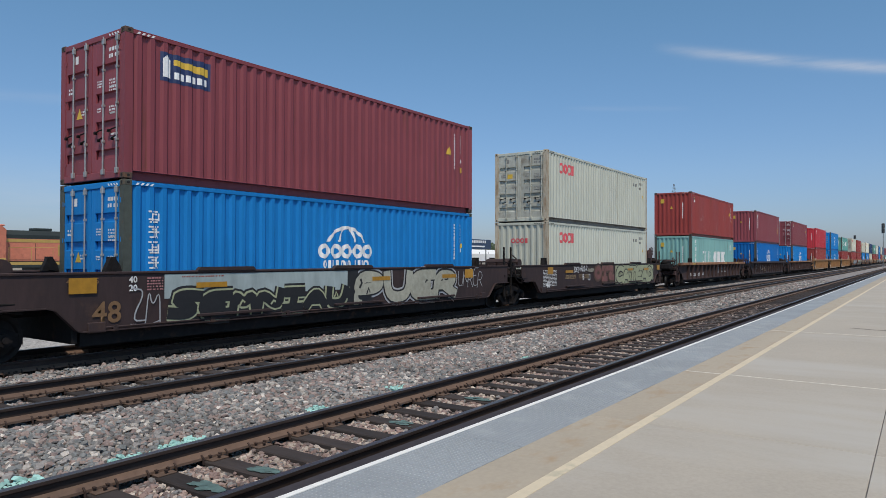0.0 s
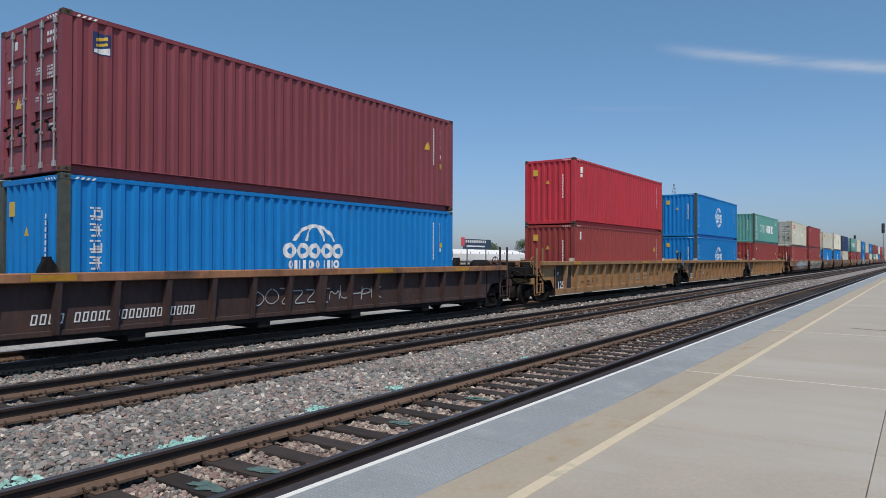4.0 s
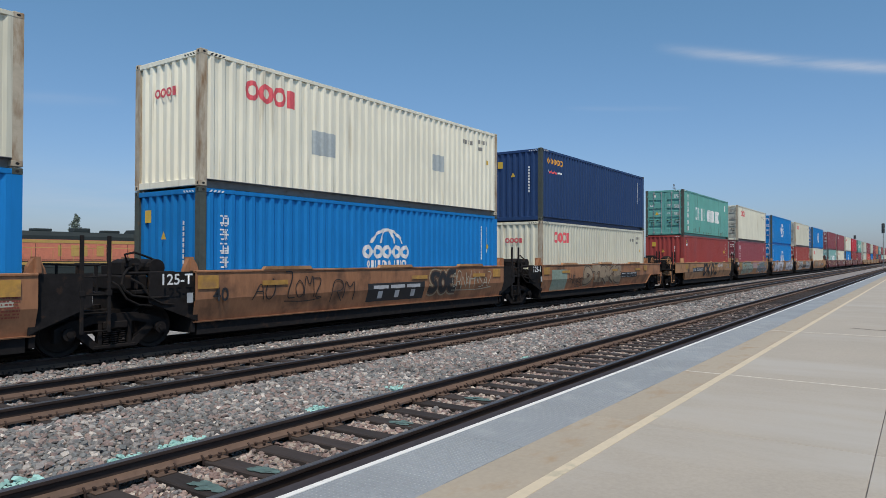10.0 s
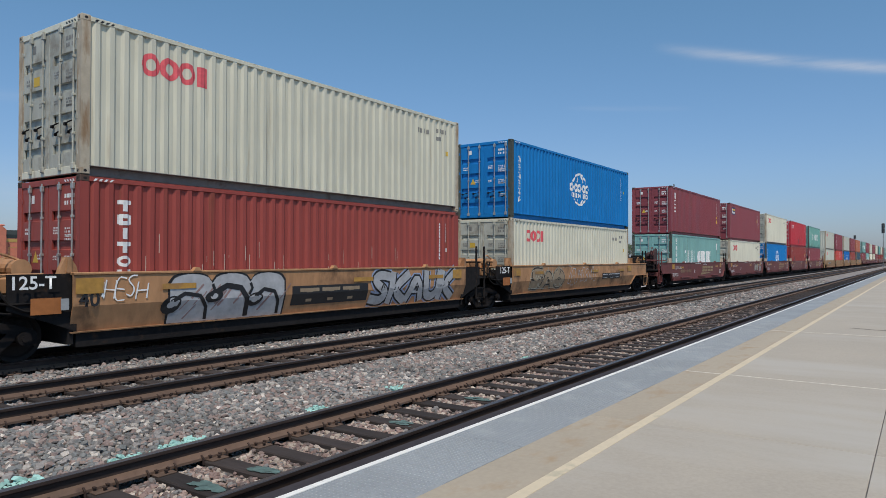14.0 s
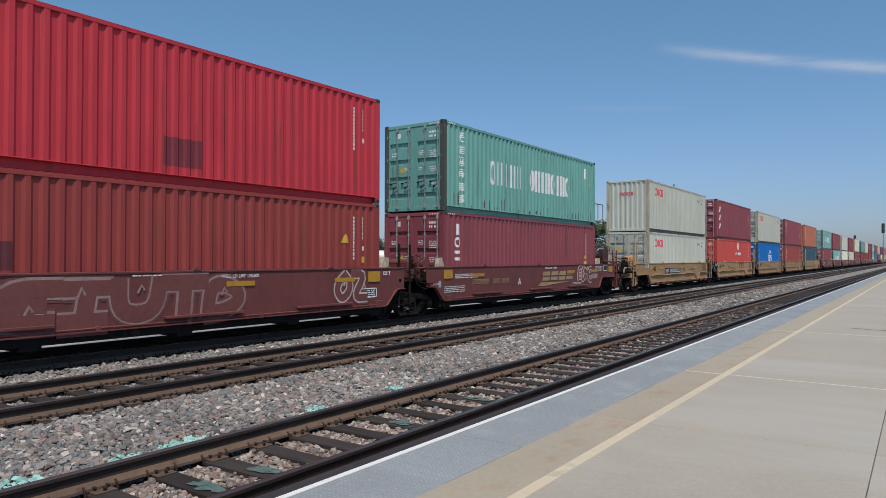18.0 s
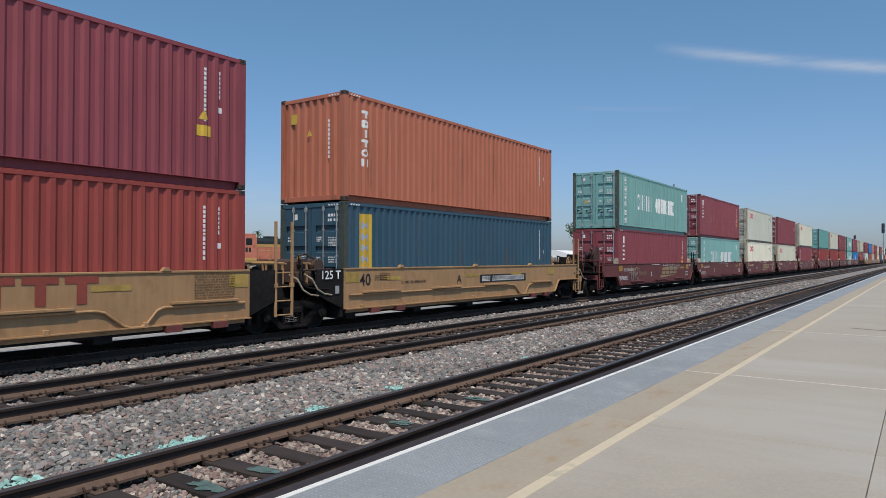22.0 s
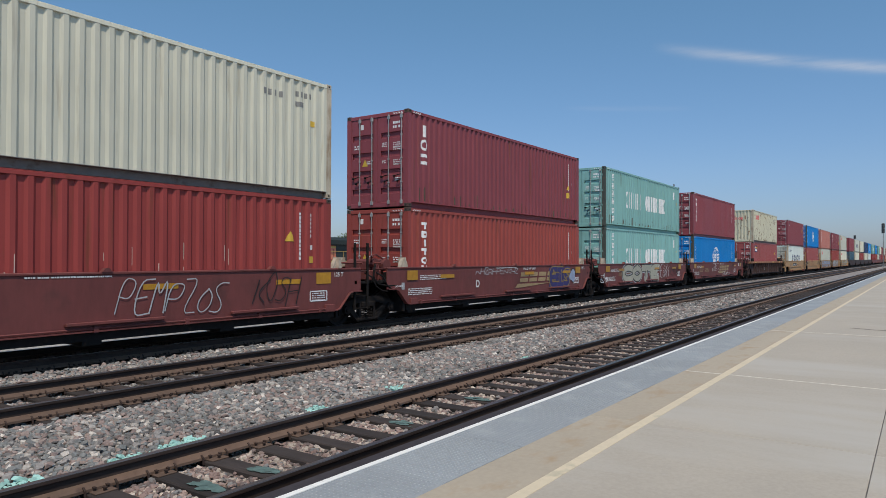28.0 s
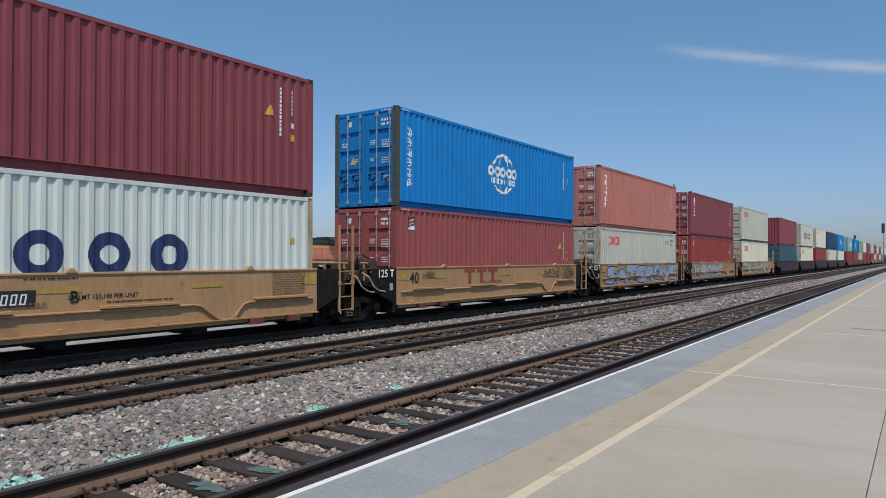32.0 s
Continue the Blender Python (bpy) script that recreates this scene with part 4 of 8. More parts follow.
def mark_column(s):
    # six plain shapes down the corner: bars, blocks and a ring
    x = 0.72
    for i, kind in enumerate("bar frame post bar ring pair".split()):
        z = BH - 0.62 - i * 0.262
        if kind == "bar":
            bar(s, x, x + 0.27, z + 0.13, z + 0.21)
            bar(s, x + 0.09, x + 0.18, z, z + 0.13)
        elif kind == "post":
            bar(s, x + 0.09, x + 0.18, z, z + 0.21)
        elif kind == "pair":
            bar(s, x, x + 0.08, z, z + 0.21)
            bar(s, x + 0.19, x + 0.27, z, z + 0.21)
        elif kind == "ring":
            ring(s, x + 0.135, z + 0.105, 0.135, 0.105, 0.06)
        else:
            framed(s, x, x + 0.27, z, z + 0.21, 0.08)


def mark_small(s):
    bar(s, 0.55, 0.78, BH - 0.66, BH - 0.32)


def mark_number(s):
    # two broken upright lines of small print at the far end
    rng = random.Random(3)
    z = BH - 0.40
    while z > BH - 1.55:
        h = rng.uniform(0.05, 0.10)
        bar(s, 11.10, 11.16, z - h, z)
        z -= h + 0.025
    z = BH - 0.40
    while z > BH - 0.95:
        h = rng.uniform(0.05, 0.09)
        bar(s, 11.48, 11.54, z - h, z)
        z -= h + 0.03
    bar(s, 11.46, 11.58, BH - 1.30, BH - 1.18)


def mark_number_dark(s):
    for i in range(4):
        bar(s, 10.0 + i * 0.16, 10.08 + i * 0.16, BH - 0.62, BH - 0.48)
        bar(s, 11.0 + i * 0.14, 11.08 + i * 0.14, BH - 0.50, BH - 0.37)
    bar(s, 11.0, 11.26, BH - 0.74, BH - 0.62)


def mark_label(s):
    bar(s, 11.45, 11.62, BH - 1.16, BH - 1.02)


def mark_caution(s):
    bar(s, 10.95, 11.30, BH - 1.85, BH - 1.62)


def mark_triangle(s):
    decal(s, 11.0, 11.22, lambda q: [(BH - 1.50, BH - 1.50 + 0.20 * (1 - abs(q - 11.11) / 0.11))], 0.012)


def mark_square(s):
    bar(s, 11.44, 11.60, BH - 1.62, BH - 1.46)


def mark_triangle_low(s):
    decal(s, 10.68, 10.98, lambda q: [(BH - 1.10, BH - 1.10 + 0.25 * (1 - abs(q - 10.83) / 0.15))], 0.012)


def mark_panel(s):
    bar(s, 0.76, 1.91, BH - 0.88, BH - 0.30)


def mark_panel_white(s):
    decal(s, 0.80, 0.98, lambda q: [(BH - 0.80, BH - 0.36 - abs(q - 0.89) * 0.8)])
    for i in range(6):
        bar(s, 1.06 + i * 0.135, 1.155 + i * 0.135, BH - 0.80, BH - 0.66)


def mark_panel_yellow(s):
    decal(s, 1.05, 1.86, lambda q: [(BH - 0.60 + (1.86 - q) * 0.10, BH - 0.43 + (1.86 - q) * 0.03)])


def mark_flag(s):
    bar(s, 0.54, 0.88, BH - 0.68, BH - 0.28)


def mark_flag_yellow(s):
    decal(s, 0.60, 0.82, lambda q: [(BH - 0.45 + (q - 0.6) * 0.3, BH - 0.39 + (q - 0.6) * 0.3), (BH - 0.55 + (q - 0.6) * 0.3, BH - 0.50 + (q - 0.6) * 0.3)])


def mark_flag_white(s):
    decal(s, 0.56, 0.86, lambda q: [(BH - 0.66, BH - 0.60 + (q - 0.56) * 0.25)])


def mark_orange_word(s):
    for i in range(5):
        ring(s, 0.65 + i * 0.30, BH - 0.45, 0.135, 0.13, 0.06)


def mark_under_word(s):
    bar(s, 0.60, 0.68, BH - 0.90, BH - 0.82)
    bar(s, 1.45, 1.90, BH - 0.91, BH - 0.84)


def mark_under_red(s):
    decal(s, 0.75, 1.38, lambda q: [(BH - 0.92 + 0.03 * math.sin(q * 22), BH - 0.84 + 0.03 * math.sin(q * 22))])


def mark_flame(s):
    decal(s, 0.54, 0.86, lambda q: [(BH - 0.78 + (q - 0.54) * 0.7, BH - 0.36 - abs(q - 0.66) * 0.7)] if abs(q - 0.66) < 0.2 else [])
    for i in range(4):
        glyph(s, 0.98 + i * 0.26, BH - 0.66, 0.22, 80 + i)
    for i in range(7):
        bar(s, 0.98 + i * 0.145, 1.07 + i * 0.145, BH - 0.82, BH - 0.74)


def mark_big_word(s):
    for i in range(5):
        ring(s, 3.36 + i * 1.23, BH - 1.44, 0.41, 0.42, 0.235)


def mark_big_small(s):
    for i in range(4):
        glyph(s, 1.0 + i * 0.42, BH - 0.75, 0.26, 90 + i)


def mark_disc(s):
    disc(s, 7.15, BH - 0.50, 0.30)
    for i in range(8):
        bar(s, 6.25 + i * 0.235, 6.39 + i * 0.235, BH - 1.22, BH - 1.0)


def mark_shield(s):
    bar(s, 0.62, 0.92, BH - 0.62, BH - 0.34)
    bar(s, 0.70, 0.84, BH - 0.80, BH - 0.66)


def mark_strip(s):
    bar(s, 0.60, 1.12, 0.30, BH - 0.30)


def mark_strip_marks(s):
    for i in range(7):
        z = BH - 0.72 - i * 0.30
        decal(s, 0.72, 1.0, lambda q: [(z + 0.002, z + 0.19)] if abs(q - 0.86) > 0.06 else [(z + 0.07, z + 0.13)], 0.06)


def mark_door(s):
    # rows of small print on the door leaves, between the pressed grooves
    x = -6.0755
    rng = random.Random(17)
    for y0, y1, z0, rows, h in ((-0.62, -0.98, 2.50, 2, 0.075), (-0.64, -0.92, 1.92, 3, 0.036), (-0.64, -0.94, 1.78, 2, 0.036), (-0.64, -0.92, 1.40, 3, 0.036), (-0.64, -0.94, 1.27, 1, 0.036),
                               (-0.70, -0.96, 0.86, 2, 0.040), (-0.20, -0.40, 1.94, 3, 0.030), (-0.20, -0.34, 1.40, 2, 0.030), (0.92, 0.70, 1.92, 2, 0.045), (0.40, 0.22, 1.42, 2, 0.035)):
        for r in range(rows):
            y, z = y0, z0 - r * h * 1.7
            while y > y1:
                w = rng.uniform(0.6, 1.3) * h
                s.face([(x, y, z), (x, max(y - w, y1), z), (x, max(y - w, y1), z + h), (x, y, z + h)])
                y -= w + h * rng.choice((0.3, 0.3, 0.9))
    s.face([(x, 0.66, 2.44), (x, 0.54, 2.44), (x, 0.54, 2.60), (x, 0.66, 2.60)])


def mark_door_yellow(s):
    x = -6.0765
    s.face([(x, 0.62, 1.80), (x, 0.38, 1.80), (x, 0.38, 1.98), (x, 0.62, 1.98)])


def mark_door_triangle(s):
    x = -6.0765
    s.face([(x, 0.60, 1.30), (x, 0.36, 1.30), (x, 0.48, 1.52)])


def mark_end(s):
    x = -6.0855
    for i in range(9):
        s.face([(x, -0.62, 2.10 - i * 0.12), (x, -0.68, 2.10 - i * 0.12), (x, -0.68, 2.19 - i * 0.12), (x, -0.62, 2.19 - i * 0.12)])


def mark_end_yellow(s):
    x = -6.0855
    s.face([(x, 0.80, 2.18), (x, 0.56, 2.18), (x, 0.56, 2.46), (x, 0.80, 2.46)])


def mark_end_triangle(s):
    x = -6.0855
    s.face([(x, 0.18, 1.80), (x, -0.02, 1.80), (x, 0.08, 1.98)])


def mark_end_rings(s):
    x = -6.0855
    for i in range(3):
        k = len(s.v)
        y = 0.34 - i * 0.21
        for r in (0.105, 0.055):
            s.v += [(x, y + r * math.cos(t * 0.5236), 2.12 + r * math.sin(t * 0.5236)) for t in range(12)]
        s.f += [(k + t, k + 12 + t, k + 12 + (t + 1) % 12, k + (t + 1) % 12) for t in range(12)]
        s.mi += [0] * 12
    s.face([(x, -0.21, 2.02), (x, -0.33, 2.02), (x, -0.33, 2.22), (x, -0.21, 2.22)])


BRANDS = {
    "globe": [("emblem", mark_globe, M_MARK), ("sign_column", mark_signs, M_MARK), ("small_print", mark_number, M_MARK), ("warning_label", mark_label, M_YELLOW)],
    "rings": [("logo", mark_rings, M_REDMARK), ("small_print", mark_number_dark, M_GREYMARK), ("warning_label", mark_label, M_YELLOW)],
    "words": [("emblem", mark_words, M_MARK), ("sign_column", mark_words_signs, M_MARK), ("warning_label", mark_label, M_YELLOW)],
    "three": [("logo", mark_three, M_MARK), ("small_print", mark_number, M_MARK), ("caution_label", mark_caution, M_YELLOW), ("warning_triangle", mark_triangle, M_YELLOW)],
    "slabs": [("logo", mark_slabs, M_MARK), ("small_print", mark_number, M_MARK), ("caution_label", mark_square, M_YELLOW)],
    "column": [("logo", mark_column, M_MARK), ("small_print", mark_number, M_MARK)],
    "flag": [("logo_panel", mark_flag, M_NAVYMARK), ("logo_stripe", mark_flag_yellow, M_YELLOW), ("logo", mark_flag_white, M_MARK), ("small_print", mark_number, M_MARK), ("caution_label", mark_square, M_YELLOW), ("warning_triangle", mark_triangle_low, M_YELLOW)],
    "panel": [("logo_panel", mark_panel, M_NAVYMARK), ("logo_stripe", mark_panel_yellow, M_YELLOW), ("logo", mark_panel_white, M_MARK), ("small_print", mark_number, M_MARK), ("caution_label", mark_square, M_YELLOW), ("warning_triangle", mark_triangle_low, M_YELLOW)],
    "orange": [("logo", mark_orange_word, M_ORANGEMARK), ("logo_line", mark_under_word, M_MARK), ("logo_swash", mark_under_red, M_REDMARK), ("small_print", mark_number, M_MARK)],
    "flame": [("logo", mark_flame, M_MARK), ("small_print", mark_number, M_MARK)],
    "big": [("logo", mark_big_word, M_NAVYMARK), ("logo_line", mark_big_small, M_NAVYMARK), ("warning_label", mark_label, M_YELLOW)],
    "disc": [("logo", mark_disc, M_MARK), ("small_print", mark_number, M_MARK), ("warning_label", mark_label, M_YELLOW)],
    "shield": [("logo", mark_shield, M_MARK), ("small_print", mark_number, M_MARK)],
    "small": [("logo", mark_small, M_MARK), ("small_print", mark_number, M_MARK), ("caution_label", mark_square, M_YELLOW), ("warning_triangle", mark_triangle_low, M_YELLOW)],
    "strip": [("logo_panel", mark_strip, M_YELLOW), ("logo", mark_strip_marks, M_SPRAYBLUE), ("small_print", mark_number, M_MARK)],
    "none": [("small_print", mark_number, M_MARK)],
}
SAYS = {"globe": "with white globe emblem", "rings": "with red ring emblem", "words": "with large white bars", "three": "with tall white corner marks", "slabs": "with three leaning white blocks",
        "column": "with white corner marks", "flag": "with blue and yellow emblem", "panel": "with blue and yellow emblem", "orange": "with an orange ring emblem",
        "flame": "with white flame emblem", "big": "with large navy rings", "disc": "with a white disc emblem", "shield": "with a white shield mark", "small": "with small white marks", "strip": "with a yellow corner panel", "none": "with plain walls"}
COLOUR_WORD = {"cobalt": "deep blue", "ivory": "rust-streaked ivory", "maroon": "maroon", "red": "brown-red", "crimson": "crimson", "orange": "orange-red", "brick": "brick-red", "rust": "rust-orange", "salmon": "faded salmon", "rose": "faded rose-red", "blue": "bright blue",
               "navy": "navy blue", "slate": "slate blue", "cream": "cream", "grey": "light grey", "white": "white", "green": "sea-green", "pale": "pale green", "sage": "weathered sea-green", "teal": "teal", "chipped": "rust-chipped cream"}


def container(x, y, z, colour, brand, doors, detail):
    m = M[colour]
    pale = colour in ("cream", "grey", "white", "chipped", "ivory")
    post = M_POSTRUST if pale else (M_POSTGREEN if colour in ("blue", "cobalt", "green", "sage", "pale", "teal", "slate", "navy") else M_POST)
    box = thing("shipping_container", (x, y, z), f"{COLOUR_WORD[colour]} corrugated shipping container {SAYS[brand]}" + ("" if doors else ", blank end"), "container", "containers on the train")
    back = pose(0, 0, 0, 0, 0, 180)
    for at in (None, back):
        part("side_wall", shared("side_wall", side_wall), m, box, at=at)
        part("top_rail", shared("top_rail", top_rail), m, box, at=at)
        part("bottom_rail", shared("bottom_rail", bottom_rail), M_RAILGREY if pale else m, box, at=at)
    part("roof", shared("roof", roof), m, box)
    part("end_wall", shared("end_wall", end_wall), m, box, at=back)
    for i in range(4):
        sx, sy = (1, 1, -1, -1)[i], (1, -1, 1, -1)[i]
        if sx < 0 and (not detail or sy < 0):
            continue
        turn = Matrix.Diagonal((sx, sy, 1, 1))
        key = f"{sx}{sy}"

        def made(s, fn=corner_post, turn=turn, flip=sx * sy < 0):
            fn(s)
            s.v = [tuple(turn @ Vector(q)) for q in s.v]
            if flip:
                s.f = [f[::-1] for f in s.f]
        part("corner_post", shared("corner_post" + key, made), post if pale or (sx > 0 and post is M_POSTGREEN) else m, box)

        def made_c(s, turn=turn, flip=sx * sy < 0):
            made(s, corner_casting, turn, flip)
        for zc in (0.0, BH - 0.118):
            if detail:
                part("corner_casting", shared("corner_casting" + key, made_c, 2), [post, M_DARK], box, at=(0, 0, zc))
    if doors:
        part("door_frame", shared("door_frame", door_frame), m, box)
        for sy in (1, -1):
            def leaf(s, sy=sy):
                door(s)
                if sy < 0:
                    s.v = [(q[0], -q[1], q[2]) for q in s.v]
                    s.f = [f[::-1] for f in s.f]
            d = part("door", shared(f"door{sy}", leaf), M_DOORPALE if pale else m, box)
            if detail:
                for yb in (0.33, 0.82):
                    part("locking_bar", shared("locking_bar", locking_bar, 2), [M_DOORPALE if pale else M_BAR, M_IRON], d, at=(0, sy * yb - (0.15 if sy > 0 else 0.15), 0))
        if detail:
            part("small_print", shared("mark_door", mark_door), M_GREYMARK if pale else M_MARK, box)["kind"] = "stuff"
            part("warning_label" if not pale else "warning_triangle", shared("mark_door_yellow", mark_door_yellow) if pale else shared("mark_door_triangle", mark_door_triangle), M_YELLOW, box)
    else:
        part("end_wall", shared("end_wall", end_wall), m, box)
        if detail:
            if brand == "rings":
                part("logo", shared("mark_end_rings", mark_end_rings), M_REDMARK, box)
            else:
                part("small_print", shared("mark_end", mark_end), M_MARK, box)["kind"] = "stuff"
                part("warning_label", shared("mark_end_yellow", mark_end_yellow), M_YELLOW, box)
                part("warning_triangle", shared("mark_end_triangle", mark_end_triangle), M_YELLOW, box)
    if detail:
        part("hazard_stripe", shared("hazard", hazard), M_MARK if not pale else M_BLACKMARK, box)["kind"] = "stuff"
        for k, (nm, fn, mm) in enumerate(BRANDS[brand]):
            part(nm, shared(brand + nm, fn), mm, box, at=(0, -0.0025 * k, 0))["kind"] = "stuff"
    elif brand in ("globe", "rings", "words", "big"):
        nm, fn, mm = BRANDS[brand][0]
        part(nm, shared(brand + nm, fn), mm, box)
    MOVING.append((box, x, y, z))
    return box


# ---- well cars ----
TOP, LOW, MIDZ = 1.534, 0.467, 0.92     # heights over the rail: top and bottom of the side, bottom of its raised ends
SIDE_Y, RIB_Y, CHORD_Y = 1.30, 1.245, 1.45     # plain sides; web and chord of ribbed sides


def end_step(wb, reach, inner):
    """Lower edge of one raised end, from the deep part outwards: steep and high over an inner joint, lower at a coupler."""
    if reach - wb < 0.2:
        return [(reach, LOW)]
    if inner:
        return [(wb, LOW), (wb + 0.10, LOW + 0.03), (wb + 0.48, MIDZ - 0.04), (wb + 0.62, MIDZ), (reach, MIDZ)]
    return [(wb, LOW), (wb + 0.10, LOW + 0.03), (wb + 0.38, MIDZ - 0.05), (wb + 0.52, MIDZ), (reach, MIDZ)]


def low_edge(wb, xl, xr, inner_l, inner_r):
    """Lower edge of a well car's side from its left end to its right end."""
    return [(-x, z) for x, z in end_step(wb, xl, inner_l)][::-1] + end_step(wb, xr, inner_r)


def side_outline(wb, xl, xr, inner_l=False, inner_r=False):
    """Side of a well car: deep between the trucks, stepped up over them."""
    return low_edge(wb, xl, xr, inner_l, inner_r) + [(xr, TOP), (-xl, TOP)]


KINK, SLANT, BULGE = LOW + 0.47, 0.32, 0.08


def inset(z):
    """How far a kinked side stands in at a height over the rail."""
    return max(0.0, KINK - z) * SLANT


def clipped(poly, above):
    """The part of a side's outline over or under the kink."""
    out = []
    for (xa, za), (xb, zb) in zip(poly, poly[1:] + poly[:1]):
        ina, inb = (za >= KINK) == above, (zb >= KINK) == above
        if ina:
            out.append((xa, za))
        if ina != inb:
            t = (KINK - za) / (zb - za)
            out.append((xa + (xb - xa) * t, KINK))
    return out


def frange(a, b_, step):
    n = max(1, round((b_ - a) / step))
    return [a + (b_ - a) * i / n for i in range(n + 1)]


def wheelset_shape(s):
    for sy in (1, -1):
        prof = [(0.10, 0.06), (0.11, 0.02), (0.16, 0.005), (0.33, 0.0), (0.36, 0.04), (0.420, 0.06), (0.424, -0.02), (0.428, -0.06), (0.452, -0.07), (0.445, -0.085), (0.35, -0.09), (0.30, -0.05), (0.14, -0.06), (0.10, -0.09)]
        k = len(s.v)
        kf = len(s.f)
        s.lathe([(r, t) for r, t in prof], 28)
        s.v[k:] = [(q[0], sy * (0.7525 + q[1]) , q[2]) for q in s.v[k:]]
        if sy < 0:
            s.f[kf:] = [f[::-1] for f in s.f[kf:]]
    s.mi = [1 if i % 13 in (6,) else 0 for i in range(len(s.f))]
    s.rod((0, -1.10, 0), (0, 1.10, 0), 0.075, 10)


def frame_shape(s):
    """Cast side frame of a truck at y = 0, with bearings at its ends."""
    s.prism([(-1.12, 0.28), (-1.12, 0.52), (-0.88, 0.63), (-0.42, 0.74), (0.42, 0.74), (0.88, 0.63), (1.12, 0.52), (1.12, 0.28), (1.00, 0.30), (0.82, 0.47), (0.40, 0.58), (-0.40, 0.58), (-0.82, 0.47), (-1.00, 0.30)], -0.07, 0.07)
    for q in (-1, 1):
        s.prism([(q * 0.86, 0.48), (q * 0.66, 0.53), (q * 0.30, 0.16), (q * 0.42, 0.10)], -0.06, 0.06)
        s.box(*sorted((q * 0.25, q * 0.33)), -0.065, 0.065, 0.15, 0.60, 0.01)
    s.box(-0.42, 0.42, -0.075, 0.075, 0.09, 0.17, 0.02)
    for x in (-0.89, 0.89):
        s.rod((x, -0.16, 0.42), (x, -0.04, 0.42), 0.115, 12)
        s.rod((x, -0.19, 0.42), (x, -0.15, 0.42), 0.06, 8)
    s.box(-0.24, 0.24, -0.10, 0.10, 0.46, 0.60, 0.02)


def spring_shape(s):
    for k in (-0.16, 0.0, 0.16):
        for i in range(6):
            s.torus((k, 0, 0.19 + 0.042 * i), 0.062, 0.014, "z", 10, 5)


def joint_valve(s):
    """Brake valve on a bracket, with a small air tank across the car and its pipes."""
    s.box(-0.42, 0.10, -0.95, 0.30, 1.17, 1.46, 0.03)
    s.box(-0.34, 0.02, -0.80, -0.35, 1.44, 1.74, 0.04)
    s.box(-0.26, 0.10, -0.25, 0.15, 1.44, 1.66, 0.03)
    s.rod((-0.18, -0.98, 1.66), (-0.18, -0.62, 1.66), 0.13, 12)
    s.rod((0.26, -1.02, 1.60), (0.26, 0.40, 1.60), 0.17, 14)
    for y in (-0.8, 0.1):
        s.box(0.20, 0.32, y - 0.04, y + 0.04, 1.15, 1.50, 0.01)
    s.pipe([(-0.30, -0.9, 1.70), (-0.42, -1.02, 1.86), (-0.20, -0.98, 1.90), (0.10, -0.9, 1.82), (0.26, -0.9, 1.76)], 0.024)
    s.pipe([(-0.5, -1.16, 1.50), (0.55, -1.16, 1.50)], 0.03)


WHEELS = []


def truck(car, x):
    """A two-axle truck under its car, centred at x."""
    tr = part("truck", shared("bolster", lambda s: (s.box(-0.20, 0.20, -0.98, 0.98, 0.42, 0.66, 0.03), s.rod((0, 0, 0.6), (0, 0, 0.86), 0.26, 14))), M_IRON, car, "greasy cast steel truck", at=(x, 0, 0))
    part("brake_rigging", shared("brake_rigging", lambda s: s.prism([(-1.42, 0.26), (-1.42, 0.50), (-1.10, 0.78), (1.10, 0.78), (1.42, 0.50), (1.42, 0.26), (0.30, 0.34), (-0.30, 0.34)], -0.55, 0.55)), M_IRON, tr)
    for sy in (-1, 1):
        part("side_frame", shared("side_frame", frame_shape), M_FRAME, tr, at=pose(0, sy * 1.0, 0, 0, 0, 0 if sy < 0 else 180))
        part("spring_pack", shared("spring_pack", spring_shape, smooth=True), M_FRAME, tr, at=(0, sy * 1.0, 0))["kind"] = "stuff"
    for xa in (-0.89, 0.89):
        w = part("wheelset", shared("wheelset", wheelset_shape, 2), [M_WHEEL, M_TREAD], tr)
        w.matrix_parent_inverse = Matrix.Translation((xa, 0, 0.424))
        WHEELS.append(w)
    return tr


def ribbon(s, pts, width, y):
    """A sprayed line of even width; each point a hair further out, so that crossings do not coincide."""
    k, n = len(s.v), len(pts)
    for i, (x, z) in enumerate(pts):
        xa, za = pts[max(0, i - 1)]
        xb, zb = pts[min(n - 1, i + 1)]
        q = math.hypot(xb - xa, zb - za) or 1.0
        nx, nz = -(zb - za) / q * width / 2, (xb - xa) / q * width / 2
        yy = y - 0.00012 * i
        s.v += [(x - nx, yy, z - nz), (x + nx, yy, z + nz)]
    for i in range(n - 1):
        s.f.append((k + 2 * i, k + 2 * i + 2, k + 2 * i + 3, k + 2 * i + 1))
        s.mi.append(0)


